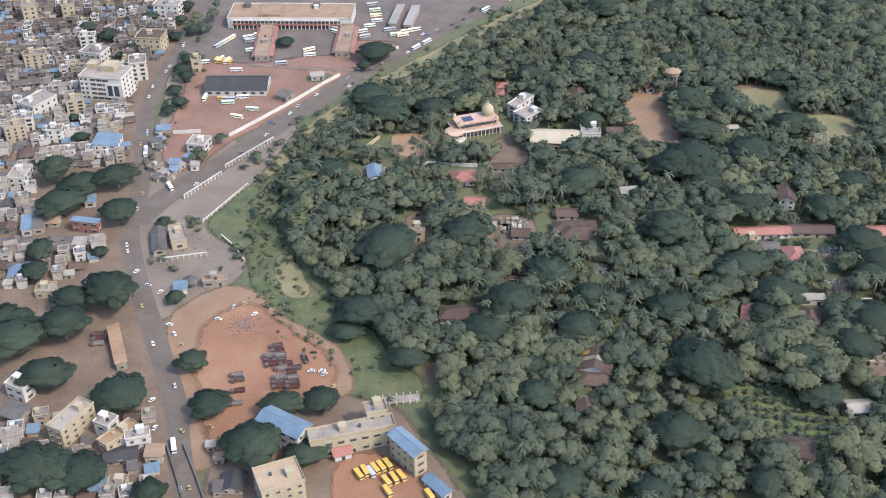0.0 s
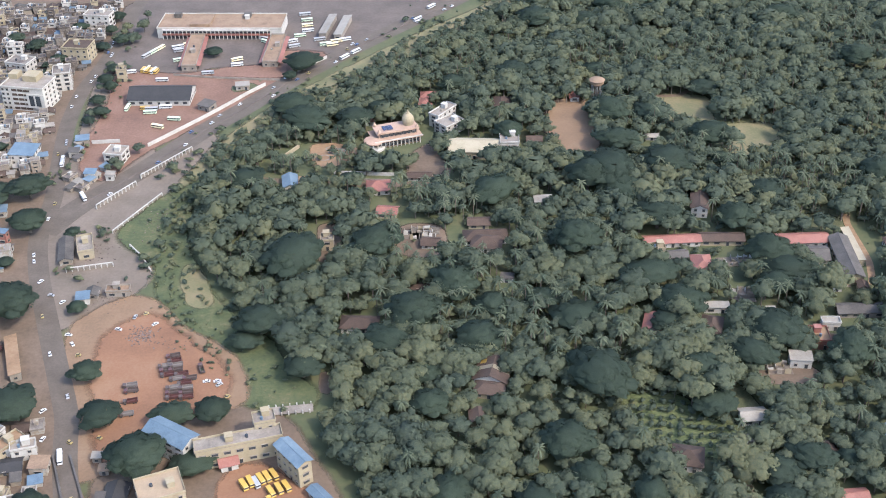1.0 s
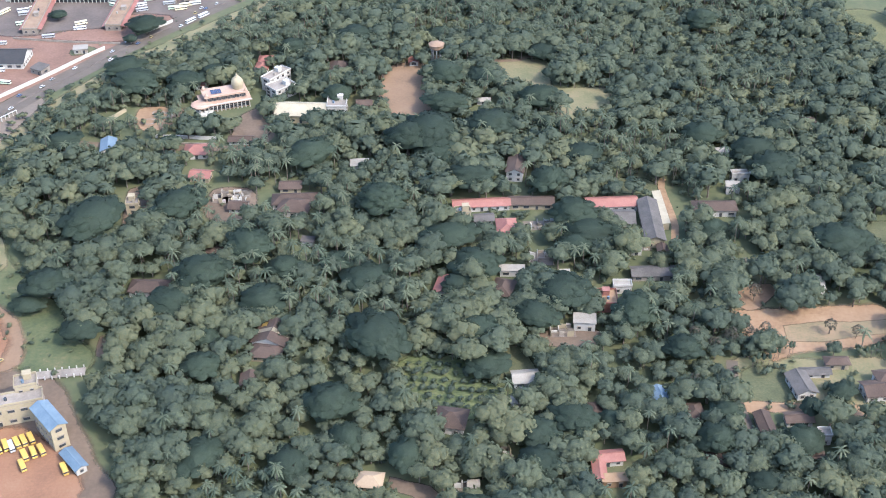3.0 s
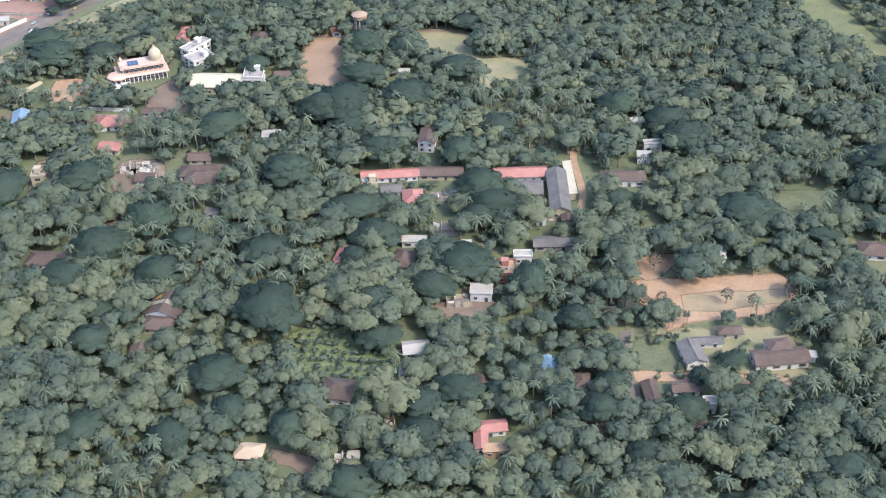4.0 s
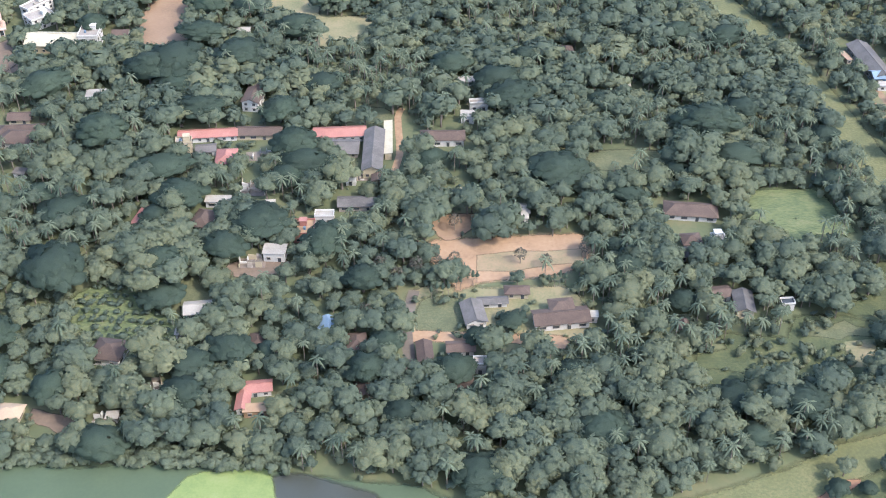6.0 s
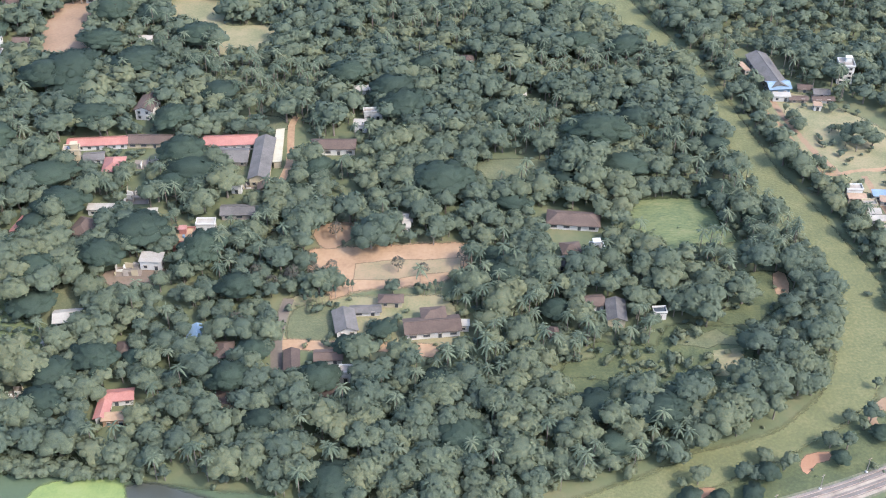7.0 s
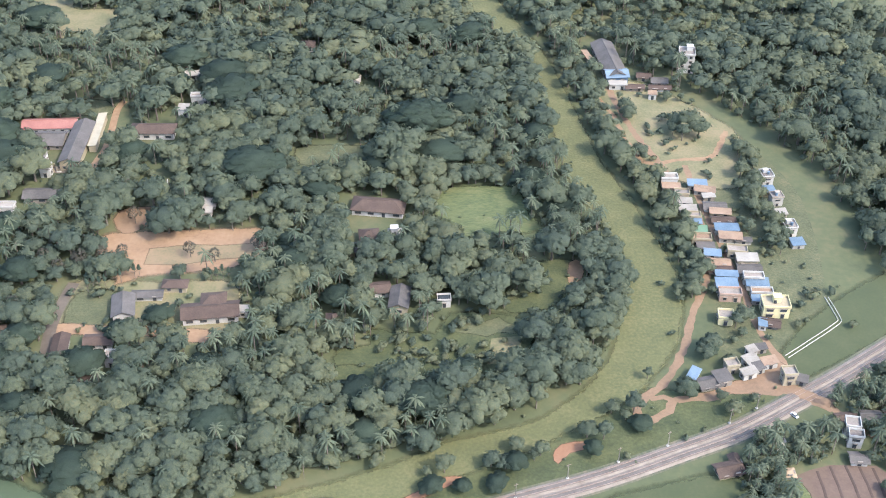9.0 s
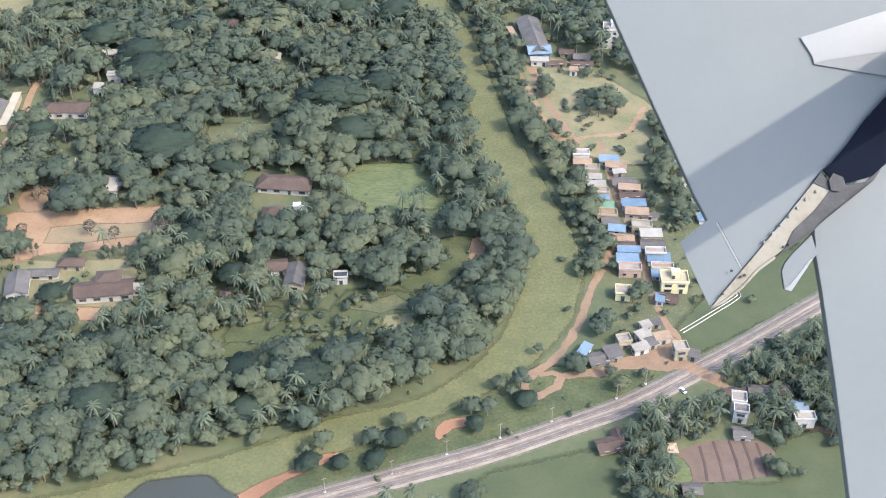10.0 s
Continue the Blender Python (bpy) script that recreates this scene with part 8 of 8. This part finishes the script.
for grove, count in (([(463.4, 262.9), (477.7, 271.6), (506.5, 285.3), (497.1, 237.0), (480.4, 241.0), (468.8, 256.8)], 130), ([(418.6, 235.4), (439.4, 249.4), (453.6, 251.3), (460.1, 241.7), (447.5, 237.7), (440.2, 217.2), (429.1, 217.6), (429.1, 232.8)], 60)):
    for _ in range(count * 3):
        px, py = rng.uniform(min(p[0] for p in grove), max(p[0] for p in grove)), rng.uniform(min(p[1] for p in grove), max(p[1] for p in grove))
        if count and inside(px, py, grove) and all((px - a) ** 2 + (py + 1.5 - b) ** 2 > (q + 1.0) ** 2 for a, b, q in HOUSES):
            palm_spots.append((px, py, rng.uniform(0.48, 0.75), rng.uniform(0, 6.3), rng.random()))
            palm_feet.append((px + rng.uniform(-2, 2), py + rng.uniform(-2, 2), rng.uniform(0.8, 1.5), rng.uniform(0, 6.3), rng.uniform(0.1, 0.6)))
            count -= 1
near_round += [(a, c, rng.uniform(0.55, 0.95), rng.uniform(0, 6.3), 0.4) for a, c in LINED]
round_spots += [(a, c, rng.uniform(0.45, 0.9), rng.uniform(0, 6.3), rng.uniform(0.2, 0.8)) for a, c in BANKS]
bush_spots = palm_feet
for line, wide_, count in ((spline([(-84, 500), (-62, 536), (-38, 570), (-8, 608), (30, 650), (60, 690), (84, 718)], 2.0), 7.5, 3), (spline([(-92, 424), (-84, 440), (-86, 462), (-80, 486)], 2.0), 4.0, 1)):
    for q in line:
        for _ in range(count):
            bush_spots.append((q.x + rng.normal() * wide_, q.y + rng.normal() * wide_ * 0.7, rng.uniform(0.45, 1.5), rng.uniform(0, 6.3), rng.uniform(0.05, 0.75)))
for cx, cy, sx, sy, count in ((-118, 449, 3, 5, 16), (-125, 425, 4, 6, 8), (440, 430, 14, 18, 40), (452, 320, 18, 24, 40), (-143, 590, 2.5, 26, 30), (-150, 505, 6, 10, 10), (360, 290, 5, 4, 8), (240, 316, 12, 8, 26), (258, 306, 12, 4, 18), (227, 327, 6, 3, 8), (-30, 580, 14, 22, 110), (30, 655, 16, 22, 110), (-75, 525, 8, 14, 50), (-84, 462, 7, 16, 36), (-52, 388, 7, 12, 14), (-88, 482, 5, 9, 24), (-30, 345, 6, 6, 8), (-68, 425, 7, 14, 18), (458, 340, 10, 30, 30), (332, 292, 6, 4, 24), (347, 290, 8, 4, 30), (352, 305, 5, 2, 14), (385, 322, 6, 6, 10), (138, 427, 7, 2.0, 26), (160, 428, 8, 2.0, 24), (150, 414, 4, 3, 8), (-22, 518, 5, 3, 8), (22, 441, 5, 5, 12), (48, 440, 8, 6, 16), (8, 458, 6, 4, 10)):
    for _ in range(count):
        px, py = rng.normal(cx, sx), rng.normal(cy, sy)
        if all((px - u) ** 2 + (py - v) ** 2 > (r + 1) ** 2 for u, v, r in HOUSES):
            bush_spots.append((px, py, rng.uniform(0.35, 1.1), rng.uniform(0, 6.3), rng.uniform(0.1, 0.7)))
for q in spline([(298, 243), (304, 245), (310, 247), (317, 248), (333, 256)], 0.8):
    for _ in range(3):
        bush_spots.append((q.x + rng.uniform(-3, 3), q.y + rng.uniform(-3, 3), rng.uniform(0.6, 1.3), rng.uniform(0, 6.3), 0.93))
for q in spline([(84, 252), (100, 254), (112, 253), (122, 254), (132, 252), (146, 251), (160, 250), (176, 248)], 1.0):
    for _ in range(3):
        bush_spots.append((q.x + rng.uniform(-2, 2), q.y + rng.uniform(-1, 4), rng.uniform(0.9, 1.5), rng.uniform(0, 6.3), rng.uniform(0.85, 0.97)))
for _ in range(400):
    px, py = rng.uniform(0, 400), rng.uniform(240, 345)
    if inside(px, py, FOREST) and free(px, py, 0.8, 1.5):
        bush_spots.append((px, py, rng.uniform(0.7, 1.5), rng.uniform(0, 6.3), rng.uniform(0.15, 0.7)))
for q in spline([(-91, 425), (-83, 414), (-76, 402), (-70, 386), (-60, 371), (-52, 357)], 1.3):
    for _ in range(2):
        bush_spots.append((q.x + rng.normal() * 4.5, q.y + rng.normal() * 3, rng.uniform(0.22, 0.65), rng.uniform(0, 6.3), rng.uniform(0.1, 0.6)))
for i in range(12):
    for j in range(9):
        px, py = 95 + 3.5 * i + 0.9 * j + rng.uniform(-0.3, 0.3), 303 + 4.2 * j - 0.4 * i + rng.uniform(-0.3, 0.3)
        if inside(px, py, ORCHARD):
            bush_spots.append((px, py, rng.uniform(0.75, 0.95), rng.uniform(0, 6.3), 0.45))
for _ in range(1700):
    px, py = rng.uniform(-110, 530), rng.uniform(225, 560)
    wet = any(inside(px, py, p) for p in CLEAR if p is SWAMP or p is VERGE or p is CLEARING or p is MEADOW)
    if wet and rng.random() < 0.7 or not wet and (inside(px, py, FOREST) or inside(px, py, FAR_BANK) or inside(px, py, SOUTH)) and free(px, py, 0.5, 1.5):
        bush_spots.append((px, py, rng.uniform(0.35, 1.15) * (0.6 if wet else 1), rng.uniform(0, 6.3), rng.random()))
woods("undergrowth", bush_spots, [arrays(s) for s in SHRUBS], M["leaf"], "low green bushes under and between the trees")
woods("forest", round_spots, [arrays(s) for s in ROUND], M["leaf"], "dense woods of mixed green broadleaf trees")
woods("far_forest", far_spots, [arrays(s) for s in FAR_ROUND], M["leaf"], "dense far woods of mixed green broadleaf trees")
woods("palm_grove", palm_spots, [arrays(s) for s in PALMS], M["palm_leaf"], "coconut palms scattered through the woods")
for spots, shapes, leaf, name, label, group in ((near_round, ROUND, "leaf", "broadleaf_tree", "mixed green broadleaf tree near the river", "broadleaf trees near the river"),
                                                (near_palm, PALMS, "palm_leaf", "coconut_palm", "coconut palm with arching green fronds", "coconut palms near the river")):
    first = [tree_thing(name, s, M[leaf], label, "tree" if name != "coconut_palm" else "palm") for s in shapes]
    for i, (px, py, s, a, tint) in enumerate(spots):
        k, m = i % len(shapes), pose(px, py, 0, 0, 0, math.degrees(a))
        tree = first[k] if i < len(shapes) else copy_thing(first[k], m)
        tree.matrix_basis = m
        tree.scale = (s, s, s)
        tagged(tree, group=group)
